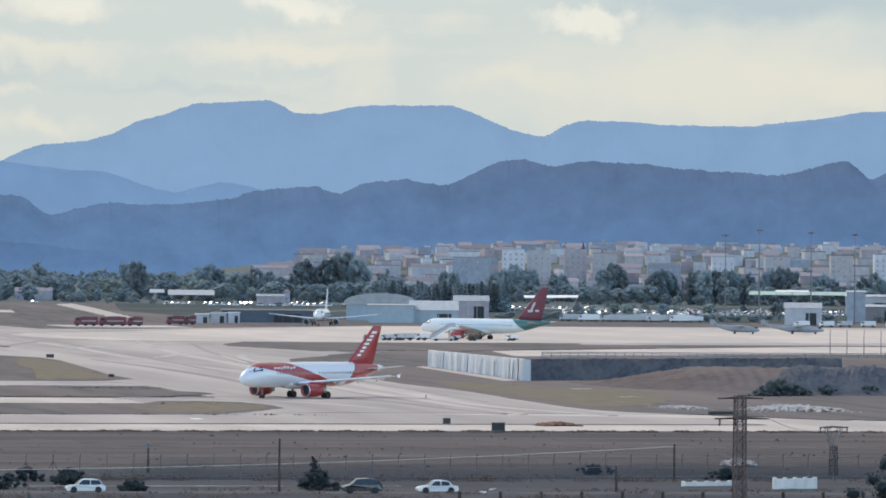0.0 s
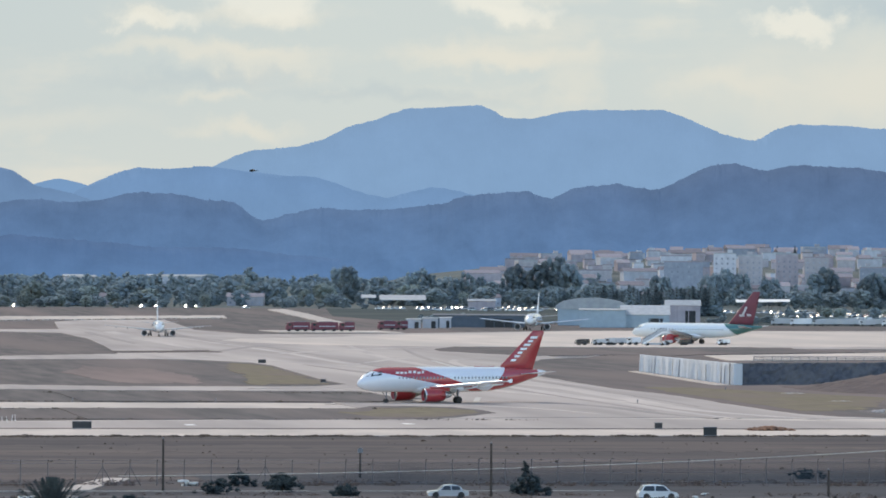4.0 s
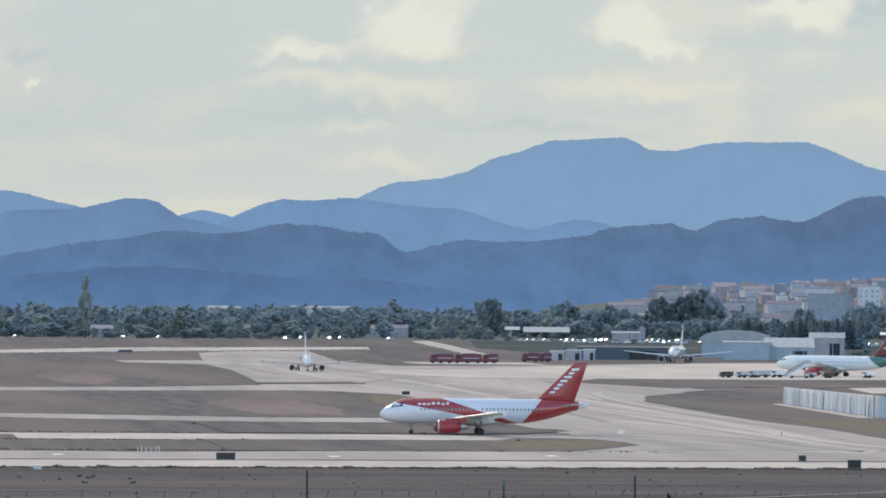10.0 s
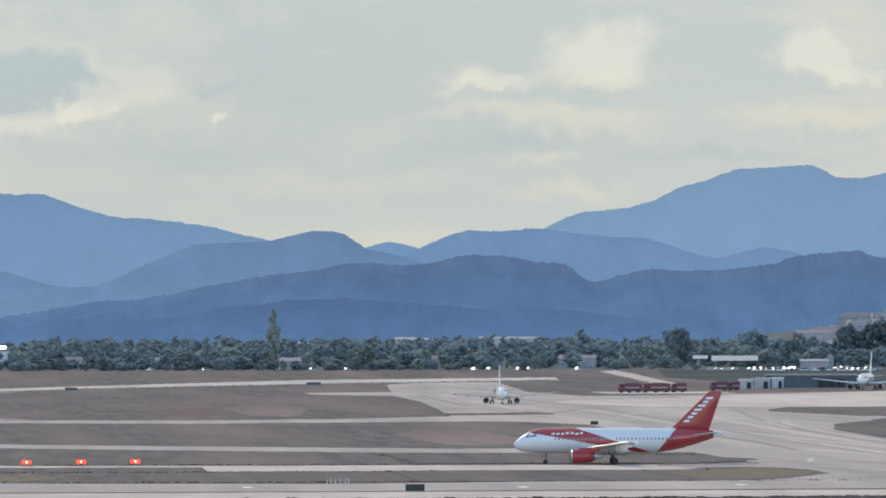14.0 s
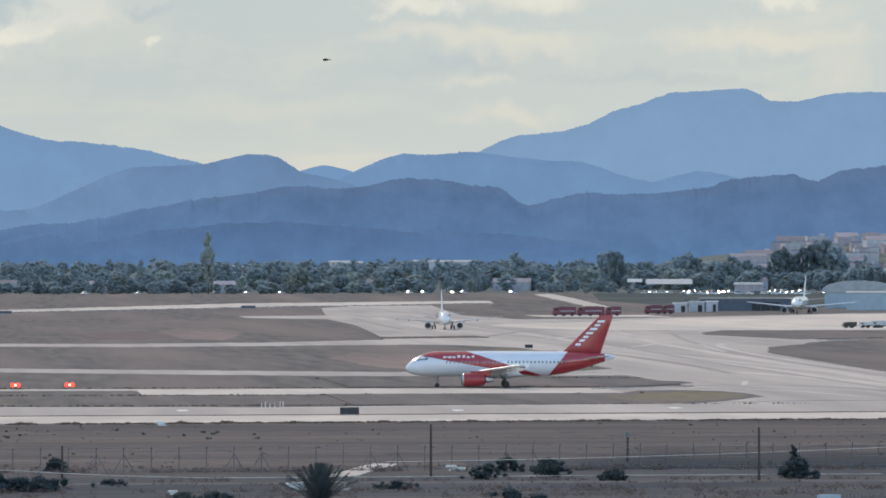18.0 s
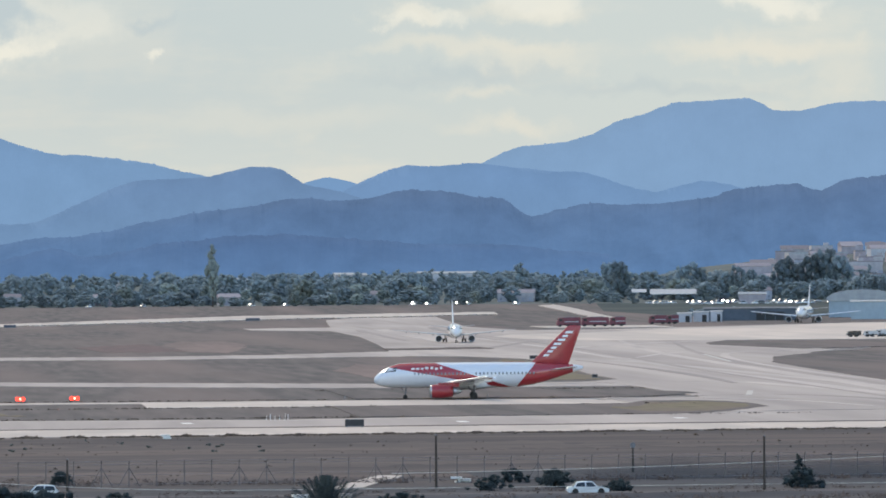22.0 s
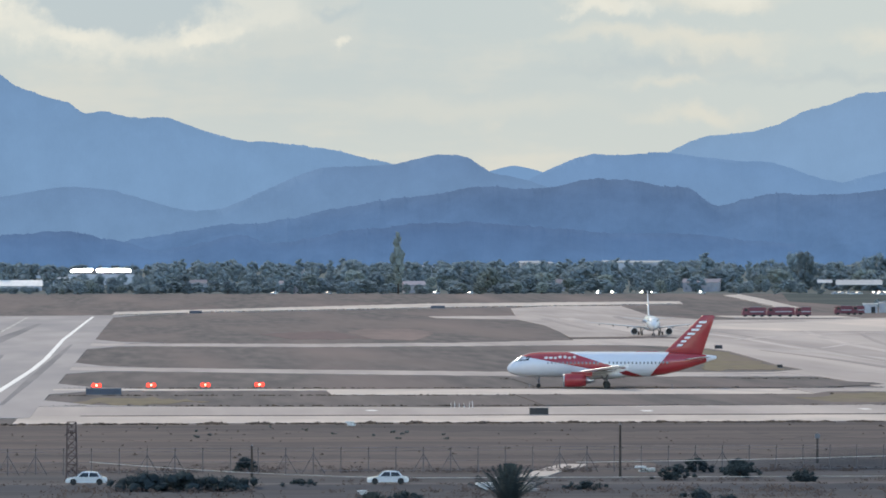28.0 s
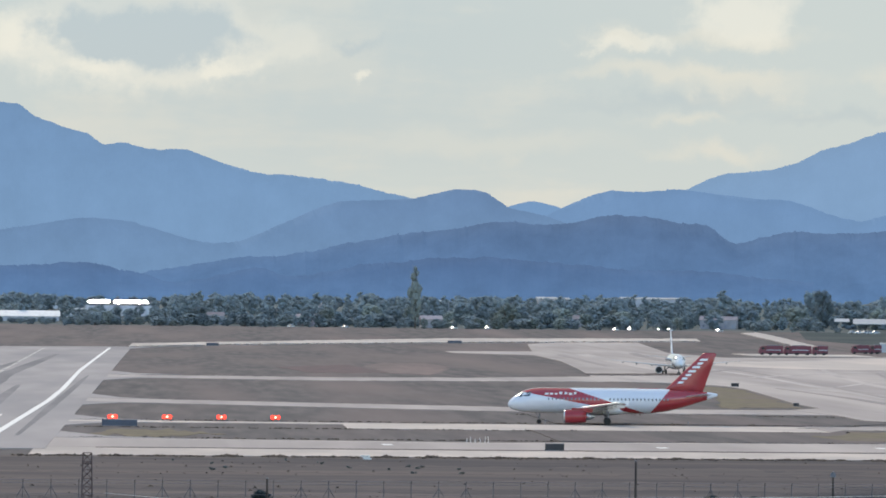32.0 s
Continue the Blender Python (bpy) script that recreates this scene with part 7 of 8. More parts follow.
def posts_and_plumes():
    rng = random.Random(81)
    for i in range(6):
        x = 41.0 + 0.62 * i
        p = empty("marker_post", pose(x, 783 + rng.uniform(-2, 2), 0.0, rng.uniform(-6, 6), rng.uniform(-10, 10)), "pale slim marker post on the grass", "post", "pale marker posts")
        bm = bmesh.new()
        tube(bm, (0, 0, 0), (0, 0, rng.uniform(0.5, 1.0)), 0.05, 0.03, 6)
        part("stake", bm, M_MARK, p)
    for x, y in ((151.8, 903), (186, 1010), (83, 903.5), (60, 904)):
        p = empty("edge_light", pose(x, y, 0.05), "small taxiway edge light on a stalk", "lamp", "taxiway edge lights")
        bm = bmesh.new()
        tube(bm, (0, 0, 0), (0, 0, 0.5), 0.06, 0.04, 6)
        tube(bm, (0, 0, 0.5), (0, 0, 0.7), 0.14, 0.1, 8)
        part("body", bm, M_STEEL, p)


posts_and_plumes()


def heap(name, x, y, w, d, h, mat, label, seed, n=26):
    """A heap of loose lumps on a low mound."""
    rng = random.Random(seed)
    bm = bmesh.new()
    for _ in range(n * 4):
        u, v = rng.uniform(-1, 1), rng.uniform(-1, 1)
        k = max(0.15, 1 - (u * u + v * v) * 0.7)
        blobby(bm, (u * w / 2, v * d / 2, h * 0.22 * k), rng.uniform(0.15, 0.5) * h * k + 0.06, rng, 0.55, 1, 0.55)
    ob = tagged(part(name, bm, mat), label, "heap", kind="stuff")
    ob.matrix_basis = pose(x, y, 0.1)
    return ob


heap("rubble_heap", 143.2, 744.5, 6.4, 3.0, 1.2, M_ORANGE, "low heap of orange-brown rubble", 1, 34)
patch("rubble_path", [(33.2, 527), (36.8, 531), (43.0, 561), (40.6, 562)], 0.12, M_SAND, "pale rubble path behind the fence", "track", rag=(0.5, 2.0), seed=40.0)
heap("rubble_heap", 132.8, 588, 3.4, 6.0, 1.6, M_SAND, "pale stone heap on the scrubland", 3)
heap("rubble_heap", 182.0, 845, 7, 22, 1.1, M_SAND, "pale broken rubble beside the taxiway", 4, 40)
heap("rubble_heap", 196.5, 834, 17, 24, 1.9, M_SAND, "pale broken rubble bank", 5, 70)
heap("rubble_heap", 193.6, 984, 5.0, 4.0, 0.5, M_SAND, "pale sandy heap on the verge", 6)
heap("rubble_heap", 189.5, 922, 4.5, 3.0, 0.4, M_SAND, "small sandy heap on the verge", 7)


def tarp_wall():
    """A wall under white sheeting: hanging folds, weighted hem, supports behind."""
    (x0, y0), (x1, y1) = (206.4, 1222.0), (198.0, 1063.0)
    root = empty("sheeted_wall", Matrix(), "long wall hung with creased white sheeting", "wall")
    n = 26
    for i in range(n):
        rng = random.Random(900 + i)
        bm = bmesh.new()
        a, b = i / n, (i + 1) / n
        m = 9
        front, back = [], []
        for j in range(m + 1):
            u = a + (b - a) * j / m
            x, y = x0 + (x1 - x0) * u, y0 + (y1 - y0) * u
            top = 3.8 + 0.5 * u
            fold = 0.22 * math.sin(j * 2.2 + i) + rng.uniform(-0.12, 0.12)
            front.append([bm.verts.new((x - 0.6 + fold * k + rng.uniform(-0.1, 0.1) * (1 - k), y, z * top + (rng.uniform(-0.12, 0.12) if z == 1 else 0))) for z, k in ((0.0, 1.4), (0.35, 1.1), (0.7, 0.8), (1.0, 0.3))])
            back.append([bm.verts.new((x + 0.1, y, z * top)) for z in (0.0, 0.35, 0.7, 1.0)])
        for p, q in zip(front, front[1:]):
            for k in range(3):
                bm.faces.new((p[k], q[k], q[k + 1], p[k + 1]))
        for p, q in zip(back, back[1:]):
            for k in range(3):
                bm.faces.new((p[k + 1], q[k + 1], q[k], p[k]))
            bm.faces.new((front[back.index(p)][3], front[back.index(q)][3], q[3], p[3]))
        part("sheet", bm, M_TARP, root)
    bm = bmesh.new()
    slab(bm, [(x0 + 0.15, y0), (x0 + 1.2, y0), (x1 + 1.2, y1), (x1 + 0.15, y1)], 0, 3.6)
    part("core", bm, M_DARKWALL, root)
    bm = bmesh.new()
    slab(bm, [(x0 - 4, y0 - 5), (x0 - 1.5, y0), (x1 - 1.5, y1 - 1), (x1 - 5, y1 - 4)], 0, 0.24)
    part("hem", bm, M_SAND, root, "pale dusty footing strip")
    # the sheet's end facing the camera
    bm = bmesh.new()
    slab(bm, [(x1 - 0.7, y1 - 0.3), (x1 + 1.0, y1 - 0.3), (x1 + 1.0, y1 - 0.05), (x1 - 0.7, y1 - 0.05)], 0, 4.25)
    part("end_sheet", bm, M_TARP, root)


tarp_wall()


def dark_bank():
    rng = random.Random(91)
    bm = bmesh.new()
    nx, nz = 90, 6
    grid = []
    for i in range(nx + 1):
        u = i / nx
        x = 199.2 + 66 * u
        y = 1067 + 14 * u
        top = 4.25 + 0.35 * u + rng.uniform(-0.15, 0.15)
        grid.append([bm.verts.new((x + rng.uniform(-0.2, 0.2), y + 1.6 * k / nz + rng.uniform(-0.25, 0.25), top * k / nz)) for k in range(nz + 1)] + [bm.verts.new((x, y + 5, top)), bm.verts.new((x, y + 9, 0))])
    for a, b in zip(grid, grid[1:]):
        for k in range(nz + 2):
            bm.faces.new((a[k], b[k], b[k + 1], a[k + 1]))
    tagged(part("stone_bank", bm, M_DARKWALL), "dark rough stone bank beside the sheeted wall", "bank", kind="structure")
    # the long earth heap in front, ribbed by tipping
    bm = bmesh.new()
    nx, ny = 300, 40
    grid = []
    for i in range(nx + 1):
        u = i / nx
        x = 200 + 60 * u
        row = []
        for j in range(ny + 1):
            v = j / ny
            y = 985 - 40 * u * 0.8 + v * 82
            prof = math.sin(math.pi * min(1.0, v * 1.15)) ** 0.75 if v < 0.87 else 0.0
            h = (0.2 * ease(u * 12) + 3.7 * ease(u * 2.6)) * prof
            # ribs left by tipping run aslant down the face
            rib = math.sin(x * 2.5 - y * 0.34 + 2.2 * noise.noise(Vector((x * 0.1, y * 0.05, 7))))
            h += prof * (0.34 * rib * ease(u * 3) * max(0.15, 1 - v / 0.45) + 0.45 * ease(u * 8) * noise.noise(Vector((x * 0.25 + y * 0.06, y * 0.03, 0))) + 0.25 * noise.noise(Vector((x * 0.9, y * 0.1, 4))))
            row.append(bm.verts.new((x, y, max(-0.05, h))))
        grid.append(row)
    for a, b in zip(grid, grid[1:]):
        for j in range(ny):
            bm.faces.new((a[j], b[j], b[j + 1], a[j + 1]))
    tagged(part("earth_mound", bm, M_EARTH, smooth=True), "long tipped mound of bare brown earth", "mound", kind="structure")


dark_bank()


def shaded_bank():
    """A steep bank below the mound, rounded at its end, its shade put into a dark colour."""
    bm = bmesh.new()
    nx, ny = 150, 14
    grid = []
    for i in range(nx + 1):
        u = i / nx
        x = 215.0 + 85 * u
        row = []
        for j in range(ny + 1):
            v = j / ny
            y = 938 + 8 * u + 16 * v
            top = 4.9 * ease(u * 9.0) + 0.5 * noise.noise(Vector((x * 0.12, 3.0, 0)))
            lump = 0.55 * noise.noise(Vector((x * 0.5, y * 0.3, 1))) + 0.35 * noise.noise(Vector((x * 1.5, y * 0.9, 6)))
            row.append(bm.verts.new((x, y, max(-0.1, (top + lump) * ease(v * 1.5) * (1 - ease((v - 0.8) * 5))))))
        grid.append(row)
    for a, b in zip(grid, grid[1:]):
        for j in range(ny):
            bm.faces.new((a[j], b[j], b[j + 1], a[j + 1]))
    tagged(part("shaded_bank", bm, M_DARKWALL), "steep bank with its shade put in as dark colour", "bank", kind="structure")


shaded_bank()


def tall_posts():
    for i in range(6):
        p = empty("fence_mast", pose(352 + 3.6 * i, 1450 - 4 * i, 0.1), "tall slim steel post by the apron fence", "post", "tall posts by the apron")
        bm = bmesh.new()
        tube(bm, (0, 0, 0), (0, 0, 6.6), 0.13, 0.09, 8)
        part("pole", bm, M_STEEL, p)
        bm = bmesh.new()
        tube(bm, (0, 0, 6.55), (0, -0.5, 6.75), 0.07, 0.07, 6)
        part("head", bm, M_STEEL, p)
    f = empty("rail_fence", Matrix(), "low dark rail fence along the pale concrete band", "fence")
    for i in range(60):
        bm = bmesh.new()
        x = 262 + 2.4 * i
        tube(bm, (x, 1384 + (x - 262) * 0.12, 0), (x, 1384 + (x - 262) * 0.12, 1.3), 0.09, 0.09, 5)
        part("post", bm, M_STEEL, f)
    for z in (0.5, 0.95, 1.3):
        bm = bmesh.new()
        tube(bm, (262, 1384, z), (404, 1401, z), 0.09, 0.09, 5)
        part("rail", bm, M_STEEL, f)


tall_posts()

# ---- roadside: poles, pylons, fence, walls ----


def wooden_pole(x, y, h, arm=False, lean=0.0):
    p = empty("utility_pole", pose(x, y, 0, 0, lean, 0), "weathered wooden pole standing in the scrub", "pole", "wooden poles")
    bm = bmesh.new()
    tube(bm, (0, 0, 0), (0, 0, h), 0.13, 0.09, 8)
    part("shaft", bm, M_WOOD, p)
    bm = bmesh.new()
    tube(bm, (0, 0, h), (0, 0, h + 0.12), 0.1, 0.05, 8)
    part("cap", bm, M_STEEL, p)
    if arm:
        bm = bmesh.new()
        box(bm, (0, 0, h - 0.25), (0.5, 0.3, 0.45))
        part("fitting", bm, M_STEEL, p)


for px, py, ph, pa in ((72.9, 515, 5.0, False), (43.6, 528, 5.0, False), (117.0, 547, 3.6, False), (66.6, 565, 3.0, True), (105.0, 516.8, 2.5, False), (9.0, 530, 3.0, False)):
    wooden_pole(px, py, ph, pa)


def lattice(x, y, h, w, arms, label, rz=0.0):
    """A square lattice pylon: four legs, zigzag braces, cross-arms with hanging insulators."""
    t = empty("pylon", pose(x, y, 0, 0, 0, rz), label, "pylon", "power pylons")
    wid = lambda z: w * (1 - 0.2 * z / h)
    for sx, sy in ((-1, -1), (1, -1), (1, 1), (-1, 1)):
        bm = bmesh.new()
        tube(bm, (sx * wid(0) / 2, sy * wid(0) / 2, 0), (sx * wid(h) / 2, sy * wid(h) / 2, h), 0.07, 0.06, 5)
        part("leg", bm, M_RUST, t)
    n = int(h / (w * 0.75))
    for i in range(n):
        z0, z1 = h * i / n, h * (i + 1) / n
        a, b = wid(z0) / 2, wid(z1) / 2
        bm = bmesh.new()
        for c in ((-1, -1, 1, -1), (1, -1, 1, 1), (1, 1, -1, 1), (-1, 1, -1, -1)):
            tube(bm, (c[0] * a, c[1] * a, z0), (c[2] * b, c[3] * b, z1), 0.035, 0.035, 4)
            tube(bm, (c[2] * a, c[3] * a, z0), (c[0] * b, c[1] * b, z1), 0.035, 0.035, 4)
            tube(bm, (c[0] * b, c[1] * b, z1), (c[2] * b, c[3] * b, z1), 0.03, 0.03, 4)
        part("brace", bm, M_RUST, t)
    for z, x0, x1, drop in arms:
        bm = bmesh.new()
        for sy in (-0.3, 0.3):
            tube(bm, (x0, 0, z), (x1, 0, z), 0.06, 0.06, 5)
            tube(bm, (x0, 0, z), (0, sy, z + 0.12), 0.03, 0.03, 4)
            tube(bm, (x1, 0, z), (0, sy, z + 0.12), 0.03, 0.03, 4)
        part("cross_arm", bm, M_RUST, t)
        for d in drop:
            bm = bmesh.new()
            for k in range(4):
                tube(bm, (d, 0, z - 0.12 * k - 0.05), (d, 0, z - 0.12 * k - 0.12), 0.07, 0.11, 7)
            tube(bm, (d, 0, z), (d, 0, z - 0.6), 0.025, 0.025, 5)
            part("insulator", bm, M_GLASS, t)
    return t


def transformer(t, x, z):
    bm = bmesh.new()
    box(bm, (x, -0.2, z), (1.9, 0.5, 0.26))
    part("switch_gear", bm, M_BLACK, t)


pyl = lattice(97.2, 430, 11.0, 0.9, ((10.75, -1.9, 1.9, ()), (9.15, -2.1, 2.4, (-1.7, -0.4))), "rusty steel lattice power pylon on the scrubland", 8)
transformer(pyl, -1.7, 9.6)
small = lattice(136.4, 560, 3.1, 0.7, ((5.0, -1.6, 1.6, (-1.5, 1.5)),), "small pale lattice pylon with a forked head beyond the road", 12)
for sx in (-1, 1):
    bm = bmesh.new()
    for sy in (-0.25, 0.25):
        tube(bm, (sx * 0.25, sy, 3.1), (sx * 0.95, sy, 5.0), 0.05, 0.05, 5)
        tube(bm, (sx * 0.05, sy, 3.1), (sx * 0.6, sy, 5.0), 0.04, 0.04, 5)
    for k in range(4):
        tube(bm, (sx * (0.15 + 0.18 * k), -0.25, 3.3 + 0.45 * k), (sx * (0.35 + 0.18 * k), 0.25, 3.5 + 0.45 * k), 0.03, 0.03, 4)
    part("fork", bm, M_STEEL, small)
lattice(-7.8, 522, 5.5, 1.0, ((4.5, -0.4, 0.4, ()),), "short dark lattice mast in the scrub", 3)


def perimeter_fence():
    """Wire fence along the scrub: posts, some with braces, wires and an added see-through sheet."""
    f = empty("perimeter_fence", Matrix(), "wire perimeter fence with slim posts along the scrub", "fence")
    bm = bmesh.new()
    tube(bm, (0, 0, 0), (0, 0, 2.3), 0.055, 0.045, 6)
    tube(bm, (0, 0, 2.28), (0, -0.3, 2.6), 0.05, 0.04, 5)
    first = part("post", bm, M_POST, f)
    data = first.data
    bm = bmesh.new()
    tube(bm, (-1.1, 0, 0), (0, 0, 1.9), 0.045, 0.04, 5)
    tube(bm, (1.1, 0, 0), (0, 0, 1.9), 0.045, 0.04, 5)
    br = part("brace", bm, M_POST, f)
    bdata = br.data
    n = 0
    x = -30.0
    while x < 190:
        y = 538 + 0.1 * x
        m = pose(x, y, 0.0, 0, 0, 5)
        if n == 0:
            first.matrix_basis = m
        else:
            share("post", data, f, m)
        if n % 5 in (1, 2) and x < 60:
            if n == 1:
                br.matrix_basis = m
            else:
                share("brace", bdata, f, m)
        n += 1
        x += 2.65
    for z in (0.3, 1.2, 2.2, 2.5):
        bm = bmesh.new()
        tube(bm, (-30, 535 - (0.3 if z > 2.3 else 0), z), (190, 557 - (0.3 if z > 2.3 else 0), z), 0.018, 0.018, 4)
        part("wire", bm, M_STEEL, f)
    # added dark see-through sheet making the blue-grey band beyond the bushes
    bm = bmesh.new()
    slab(bm, [(46, 542.9), (190, 557.3), (190, 557.34), (46, 542.94)], 0.05, 2.25)
    part("band_sheet", bm, M_BANDSHEET, f, "thin see-through sheet added for the blue-grey band")


def screen_material():
    """An added see-through sheet for the blue-grey band: patchy, thinner towards its top and its start."""
    m = material("see_through_sheet", (0.062, 0.078, 0.095), (0.048, 0.062, 0.078), 0.8, 0.9)
    N, L = m.node_tree.nodes, m.node_tree.links
    tc = N.new("ShaderNodeTexCoord")
    sep = N.new("ShaderNodeSeparateXYZ")
    L.new(tc.outputs["Object"], sep.inputs[0])
    n = N.new("ShaderNodeTexNoise")
    n.inputs["Scale"].default_value, n.inputs["Detail"].default_value = 0.12, 6
    L.new(tc.outputs["Object"], n.inputs[0])
    add = N.new("ShaderNodeMath")
    add.operation = "MULTIPLY_ADD"
    L.new(n.outputs[0], add.inputs[0])
    add.inputs[1].default_value = 1.6
    L.new(sep.outputs[2], add.inputs[2])
    start = N.new("ShaderNodeMapRange")
    L.new(sep.outputs[0], start.inputs[0])
    start.inputs[1].default_value, start.inputs[2].default_value = 48.0, 68.0
    start.inputs[3].default_value, start.inputs[4].default_value = 2.6, 0.0
    more = N.new("ShaderNodeMath")
    L.new(add.outputs[0], more.inputs[0])
    L.new(start.outputs[0], more.inputs[1])
    r = N.new("ShaderNodeMapRange")
    L.new(more.outputs[0], r.inputs[0])
    r.inputs[1].default_value, r.inputs[2].default_value = 1.4, 3.6
    r.inputs[3].default_value, r.inputs[4].default_value = 0.3, 0.0
    t = N.new("ShaderNodeBsdfTransparent")
    mx = N.new("ShaderNodeMixShader")
    L.new(r.outputs[0], mx.inputs[0])
    L.new(t.outputs[0], mx.inputs[1])
    L.new(N["Principled BSDF"].outputs[0], mx.inputs[2])
    L.new(mx.outputs[0], N["Material Output"].inputs[0])
    return m


M_BANDSHEET = screen_material()
perimeter_fence()


def low_wall(x0, y0, x1, y1, h, mat, label):
    w = empty("low_wall", Matrix(), label, "wall", "low roadside walls")
    bm = bmesh.new()
    d = Vector((x1 - x0, y1 - y0, 0)).normalized().cross(Vector((0, 0, 1))) * 0.15
    slab(bm, [(x0 - d.x, y0 - d.y), (x1 - d.x, y1 - d.y), (x1 + d.x, y1 + d.y), (x0 + d.x, y0 + d.y)], 0, h)
    part("body", bm, mat, w)
    bm = bmesh.new()
    slab(bm, [(x0 - d.x * 1.5, y0 - d.y * 1.5), (x1 - d.x * 1.5, y1 - d.y * 1.5), (x1 + d.x * 1.5, y1 + d.y * 1.5), (x0 + d.x * 1.5, y0 + d.y * 1.5)], h, h + 0.07)
    part("coping", bm, mat, w)
    for k in range(5):
        bm = bmesh.new()
        u = k / 4
        box(bm, (x0 + (x1 - x0) * u, y0 + (y1 - y0) * u, h * 0.5 + 0.1), (0.34, 0.4, h + 0.2))
        part("pier", bm, mat, w)


low_wall(114.5, 531, 119.5, 533, 0.35, M_MARK, "low whitewashed wall beyond the road")
low_wall(122.0, 524.5, 126.3, 526, 0.95, M_MARK, "white plastered wall beyond the road")


def debris():
    rng = random.Random(95)
    for i, (x, y, s, mat, lab) in enumerate(((47.2, 543, 1.1, M_MARK, "white sheet of scrap lying by the fence"), (29.5, 500, 1.3, M_MARK, "white plank pile beside the road"), (18.0, 490, 0.7, M_MARK, "white plastic scrap in the weeds"), (33.0, 498, 1.6, M_SAND, "pale broken slab by the road"), (91.5, 512, 0.4, M_MARK, "white roadside marker stone"), (93.6, 519, 0.4, M_MARK, "small white roadside marker stone"), (24, 700, 1.0, M_MARK, "pale scrap lying near the taxiway"))):
        bm = bmesh.new()
        for k in range(3):
            box(bm, (rng.uniform(-0.4, 0.4) * s, rng.uniform(-0.3, 0.3) * s, 0.1 + 0.18 * k * s), (s * rng.uniform(0.7, 1.4), s * 0.6, 0.16 * s), rng.uniform(-30, 30))
        tagged(part("scrap", bm, mat), lab, "debris", "roadside debris").matrix_basis = pose(x, y, 0)
    # painted board and picket fence below the road
    b = empty("painted_board", pose(61.7, 400, 0), "pale blue board with dark painted strokes", "board")
    bm = bmesh.new()
    box(bm, (0, 0, 2.6), (1.7, 0.12, 1.8))
    part("panel", bm, M_HANGAR, b)
    for k, (x, z, w, h) in enumerate(((-0.25, 2.9, 0.08, 0.7), (0.0, 2.95, 0.4, 0.08), (0.15, 2.7, 0.08, 0.6), (0.35, 3.0, 0.1, 0.4))):
        bm = bmesh.new()
        box(bm, (x, -0.08, z), (w, 0.05, h))
        part("dark_bar", bm, M_BLACK, b)
    for s in (-0.7, 0.7):
        bm = bmesh.new()
        box(bm, (s, 0.1, 1.0), (0.12, 0.12, 2.0))
        part("leg", bm, M_WOOD, b)
    p = empty("picket_fence", Matrix(), "row of thin weathered pickets beside the board", "fence")
    for i in range(26):
        bm = bmesh.new()
        box(bm, (63.5 + 0.27 * i, 405 + rng.uniform(-0.1, 0.1), 1.65 + rng.uniform(-0.1, 0.1)), (0.09, 0.06, 3.3))
        part("picket", bm, M_POST, p)


debris()


def cables():
    """Slack wires between the pylons and poles."""
    for name, pts, sag in (("power_cable", ((-6.2, 525, 1.7), (23.0, 525, 0.15)), 0.25), ("power_cable", ((23.0, 525, 0.15), (86.0, 525, 0.25)), 0.0), ("power_cable", ((97.2, 430, 10.7), (136.4, 560, 5.0)), 1.2), ("power_cable", ((40.0, 536, 1.2), (117, 547, 3.4)), 0.5)):
        bm = bmesh.new()
        a, b = Vector(pts[0]), Vector(pts[1])
        rings = []
        for i in range(25):
            u = i / 24
            q = a.lerp(b, u) - Vector((0, 0, sag * 4 * u * (1 - u)))
            rings.append([q + Vector((0, 0.03 * math.cos(k * math.tau / 5), 0.03 * math.sin(k * math.tau / 5))) for k in range(5)])
        loft(bm, rings)
        tagged(part(name, bm, M_METAL), "slack thin power cable strung between poles", "cable", "cables")


cables()


def bird(name):
    b = empty(name, None, "small dark bird flying across the sky", "bird", "birds")
    bm = bmesh.new()
    loft(bm, [[(u, 0.075 * f * math.cos(j * math.tau / 8), 0.075 * f * math.sin(j * math.tau / 8)) for j in range(8)] for u, f in ((-0.17, 0.1), (-0.12, 0.7), (-0.02, 1.0), (0.1, 0.6), (0.2, 0.15))])
    part("body", bm, M_BLACK, b)
    for s in (-1, 1):
        bm = bmesh.new()
        loft(bm, [[(-0.06 + a, s * y, z), (0.07 + a * 0.5, s * y, z), (0.07 + a * 0.5, s * y, z - 0.03), (-0.06 + a, s * y, z - 0.03)] for y, z, a in ((0.02, 0.02, 0), (0.2, 0.07, -0.02), (0.42, 0.03, 0.08))])
        part("wing", bm, M_BLACK, b)
    bm = bmesh.new()
    box(bm, (0.24, 0, 0), (0.16, 0.14, 0.03))
    part("tail", bm, M_BLACK, b)
    for piece in b.children:
        piece.data.transform(Matrix.Scale(1.6, 4))
    return b


BIRDS = [bird("bird"), bird("bird"), bird("bird")]
ROAD_CARS = []


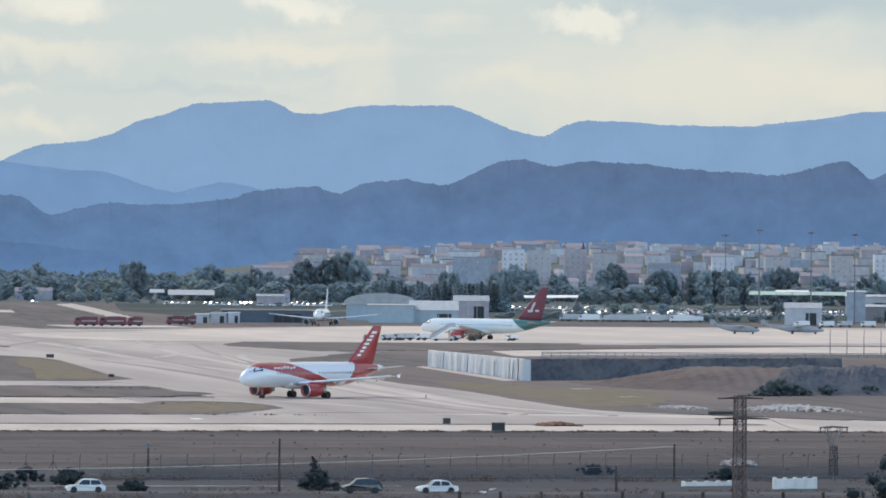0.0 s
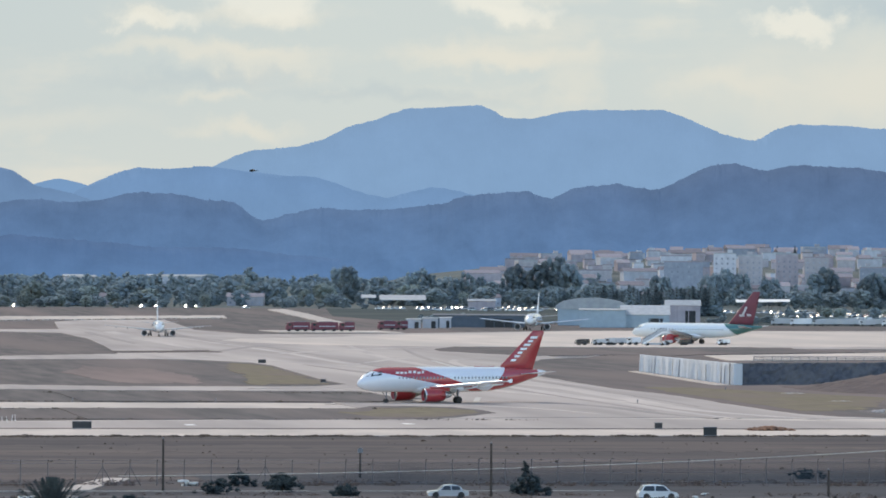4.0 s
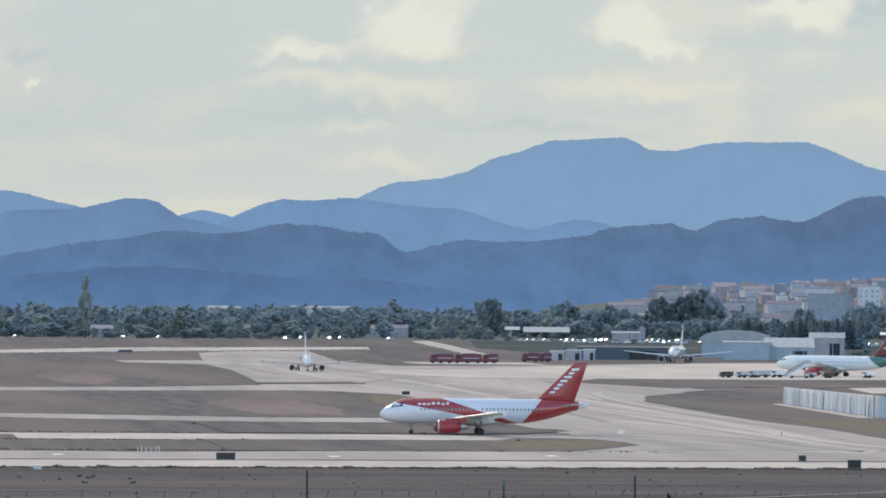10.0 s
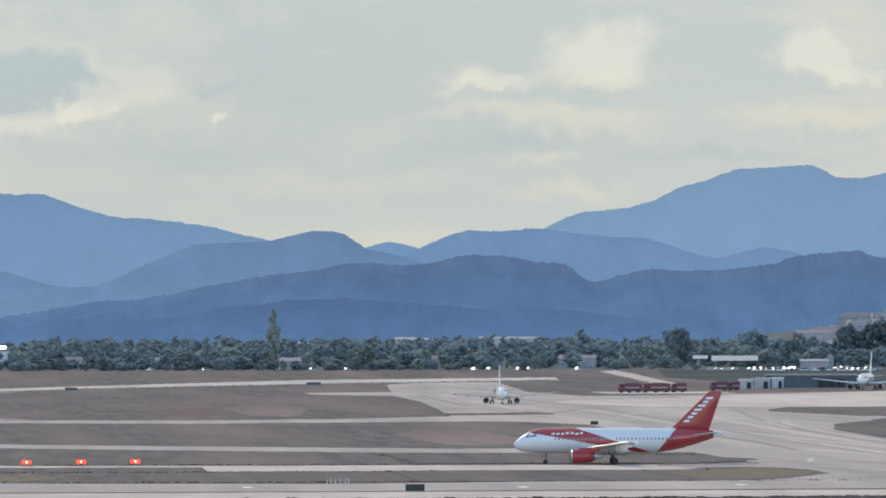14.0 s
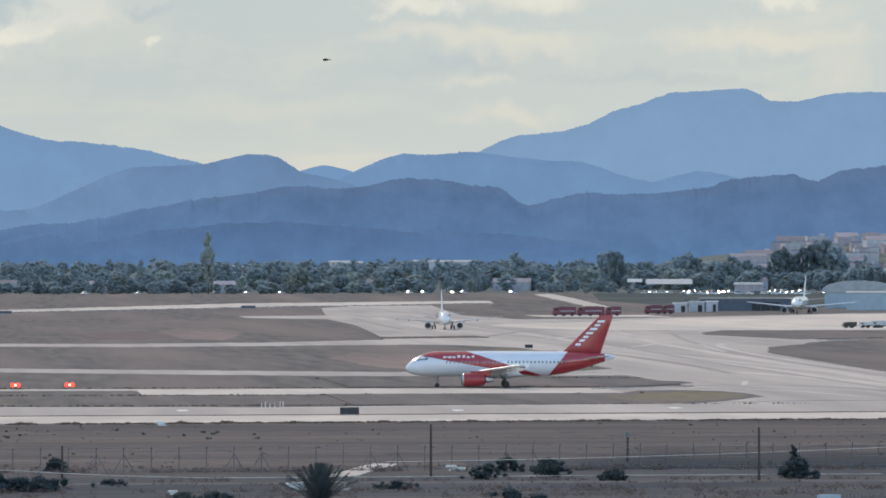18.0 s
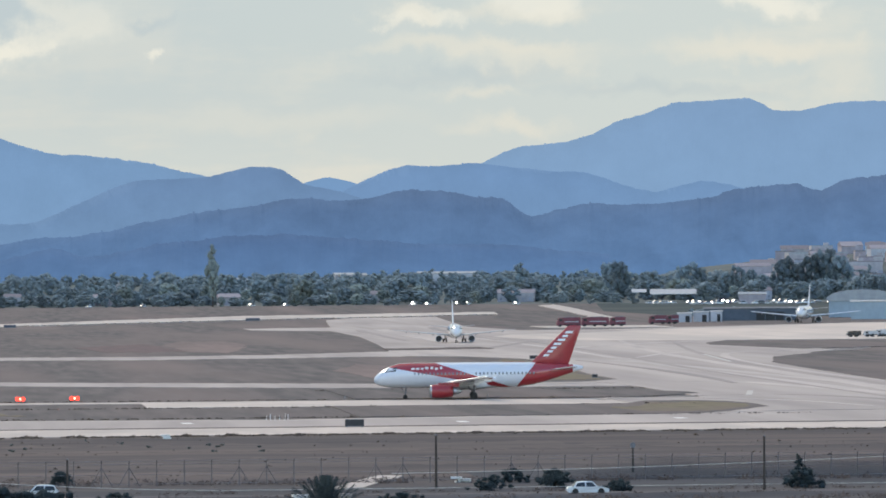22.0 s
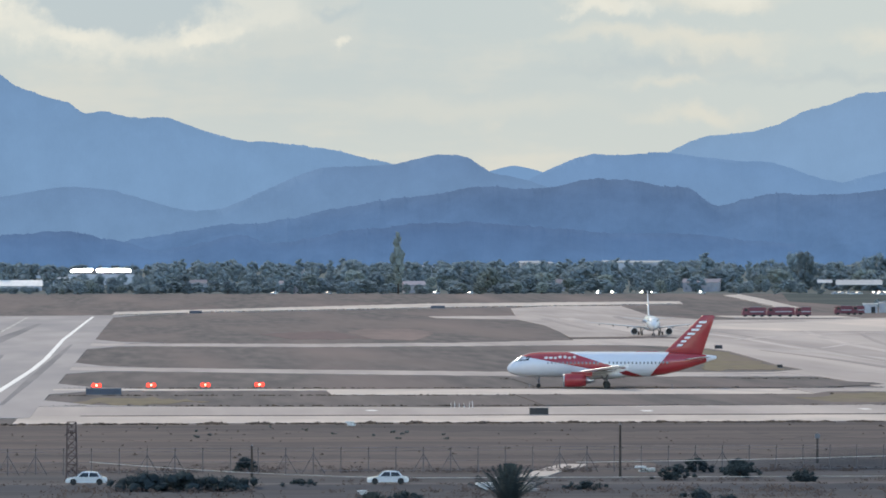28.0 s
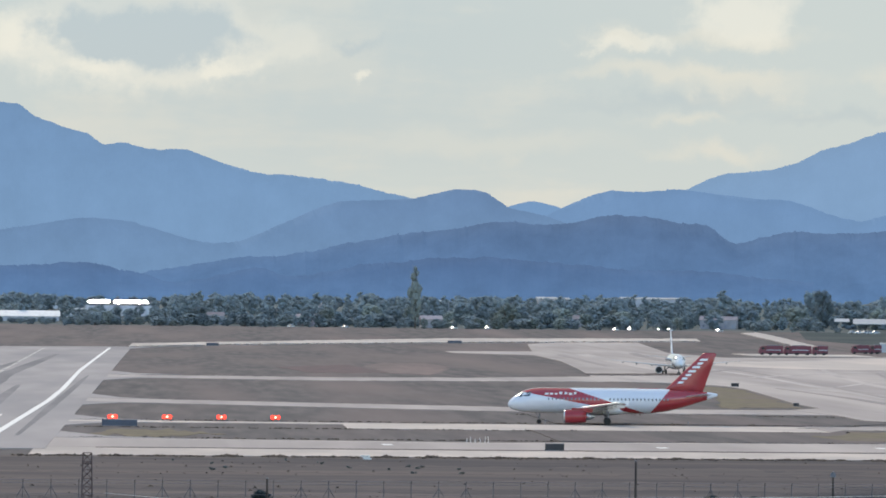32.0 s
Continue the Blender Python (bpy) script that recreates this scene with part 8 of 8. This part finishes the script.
def road_traffic():
    for kind, paint, right, label in (("city_hatchback", 0, False, "white hatchback driving along the road"), ("city_van", 2, False, "dark van driving along the road"), ("city_saloon", 0, False, "white saloon driving along the road"), ("city_van", 0, True, "white van-like car driving the other way"), ("city_saloon", 1, False, "silver saloon driving along the road"), ("city_hatchback", 0, False, "white small car driving along the road"), ("city_saloon", 0, False, "white estate car driving along the road"), ("city_saloon", 0, True, "white low car driving the other way"), ("city_saloon", 0, False, "white saloon in the road's traffic"), ("city_hatchback", 1, False, "silver hatchback in the road's traffic")):
        ROAD_CARS.append((car(0, 511 if not right else 507.5, 180 if right else 0, kind, paint, label, "cars on the road", 0.1), right))


road_traffic()


def bollards():
    bm = bmesh.new()
    tube(bm, (0, 0, 0), (0, 0, 0.62), 0.16, 0.15, 8)
    tube(bm, (0, 0, 0.62), (0, 0, 0.72), 0.17, 0.1, 8)
    first = tagged(part("bollard", bm, M_WOOD), "short dark post along the road's verge", "bollard", "bollards along the road")
    first.matrix_basis = pose(87.2, 500, 0)
    for i in range(1, 11):
        copy_thing(first, pose(87.2 + 3.75 * i, 500 + 0.05 * i, 0))


bollards()

# ---- what moves ----


def motions():
    # seconds, place of the main gear, heading
    jet_rows = [(0.0, 133.4, 909.0, 38.5), (1.0, 130.4, 907.8, 33.0), (2.0, 127.5, 907.0, 28.5), (2.5, 125.6, 907.1, 26.0), (4.5, 119.7, 905.9, 15.0), (5.0, 118.2, 905.5, 12.0), (6.0, 114.2, 905.0, 6.5), (7.0, 110.6, 904.8, 4.0), (8.0, 107.8, 904.7, 1.5), (9.0, 105.0, 904.7, -1.5), (10.0, 102.6, 904.9, -3.0), (12.0, 97.9, 905.2, -3.8), (14.0, 93.8, 905.5, -4.0), (14.5, 92.9, 905.6, -4.0), (16.5, 89.4, 905.8, -4.0), (18.0, 86.9, 906.0, -4.0), (20.0, 84.0, 906.2, -4.0), (22.0, 81.0, 906.4, -4.0), (24.0, 77.9, 906.6, -4.0), (26.0, 74.9, 906.8, -4.0), (28.5, 72.2, 907.0, -4.0), (30.0, 70.8, 907.1, -4.0), (31.0, 70.4, 907.1, -4.0), (32.0, 70.2, 907.1, -4.0)]
    walk(RED_JET, [(t, pose(x, y, 0.06, 0, 0, a)) for t, x, y, a in jet_rows])
    far_rows = [(0.0, 161.2, 1985.0, 86.5), (1.0, 160.0, 1969.0, 86.5), (6.0, 154.2, 1886.0, 86.6), (10.0, 149.8, 1820.0, 86.8), (12.0, 148.2, 1790.0, 86.8), (21.0, 143.4, 1672.0, 87.0), (24.0, 141.4, 1634.0, 87.2), (26.0, 139.2, 1595.0, 87.6), (31.0, 138.0, 1552.0, 88.5), (32.0, 137.8, 1542.0, 89.0)]
    walk(ARRIVING_JET, [(t, pose(x, y, 0.15, 0, 0, a)) for t, x, y, a in far_rows])
    # road cars: when and where seen, metres a second
    seen = [(0.0, 54.5, -19.0), (0.0, 80.0, -20.0), (0.0, 87.0, -17.7), (2.5, 60.8, 17.6), (2.5, 102.2, -22.6), (19.0, 66.2, -20.0), (24.5, 65.1, -20.4), (22.5, 64.0, 16.7), (26.0, 59.0, -19.0), (29.0, 51.7, -19.0)]
    for (ob, right), (t0, x0, v) in zip(ROAD_CARS, seen):
        y, a = (507.5, 180) if right else (511.0, 0)
        walk(ob, [(t, pose(x0 + v * (t - t0), y, 0.1, 0, 0, a)) for t in (0.0, 16.0, 32.0)])
    # birds: seconds, azimuth, elevation, half a kilometre off
    for ob, rows in zip(BIRDS, (((0.0, -27.0, 4.0), (2.5, -8.6, 1.6), (4.5, 5.83, 1.08), (4.8, 8.0, 0.92), (5.0, 9.5, 0.76), (5.2, 11.04, 0.7), (6.0, 17.2, 0.7), (32.0, 60.0, 3.0)),
                                ((0.0, -27.0, 3.0), (2.5, -6.5, 1.5), (4.5, 9.49, 0.97), (5.0, 13.5, 0.85), (6.0, 21.5, 0.8), (32.0, 65.0, 3.0)),
                                ((0.0, -110.0, 5.0), (15.0, -22.7, 0.9), (17.5, -0.73, 1.48), (17.9, 2.78, 1.95), (18.3, 6.29, 2.42), (18.7, 9.8, 2.89), (21.0, 28.2, 5.5), (32.0, 70.0, 9.0)))):
        walk(ob, [(t, pose(500 * math.sin(radians(a)), 500 * math.cos(radians(a)), EYE[2] + 500 * math.tan(radians(e)), 0, 0, 0)) for t, a, e in rows])


motions()
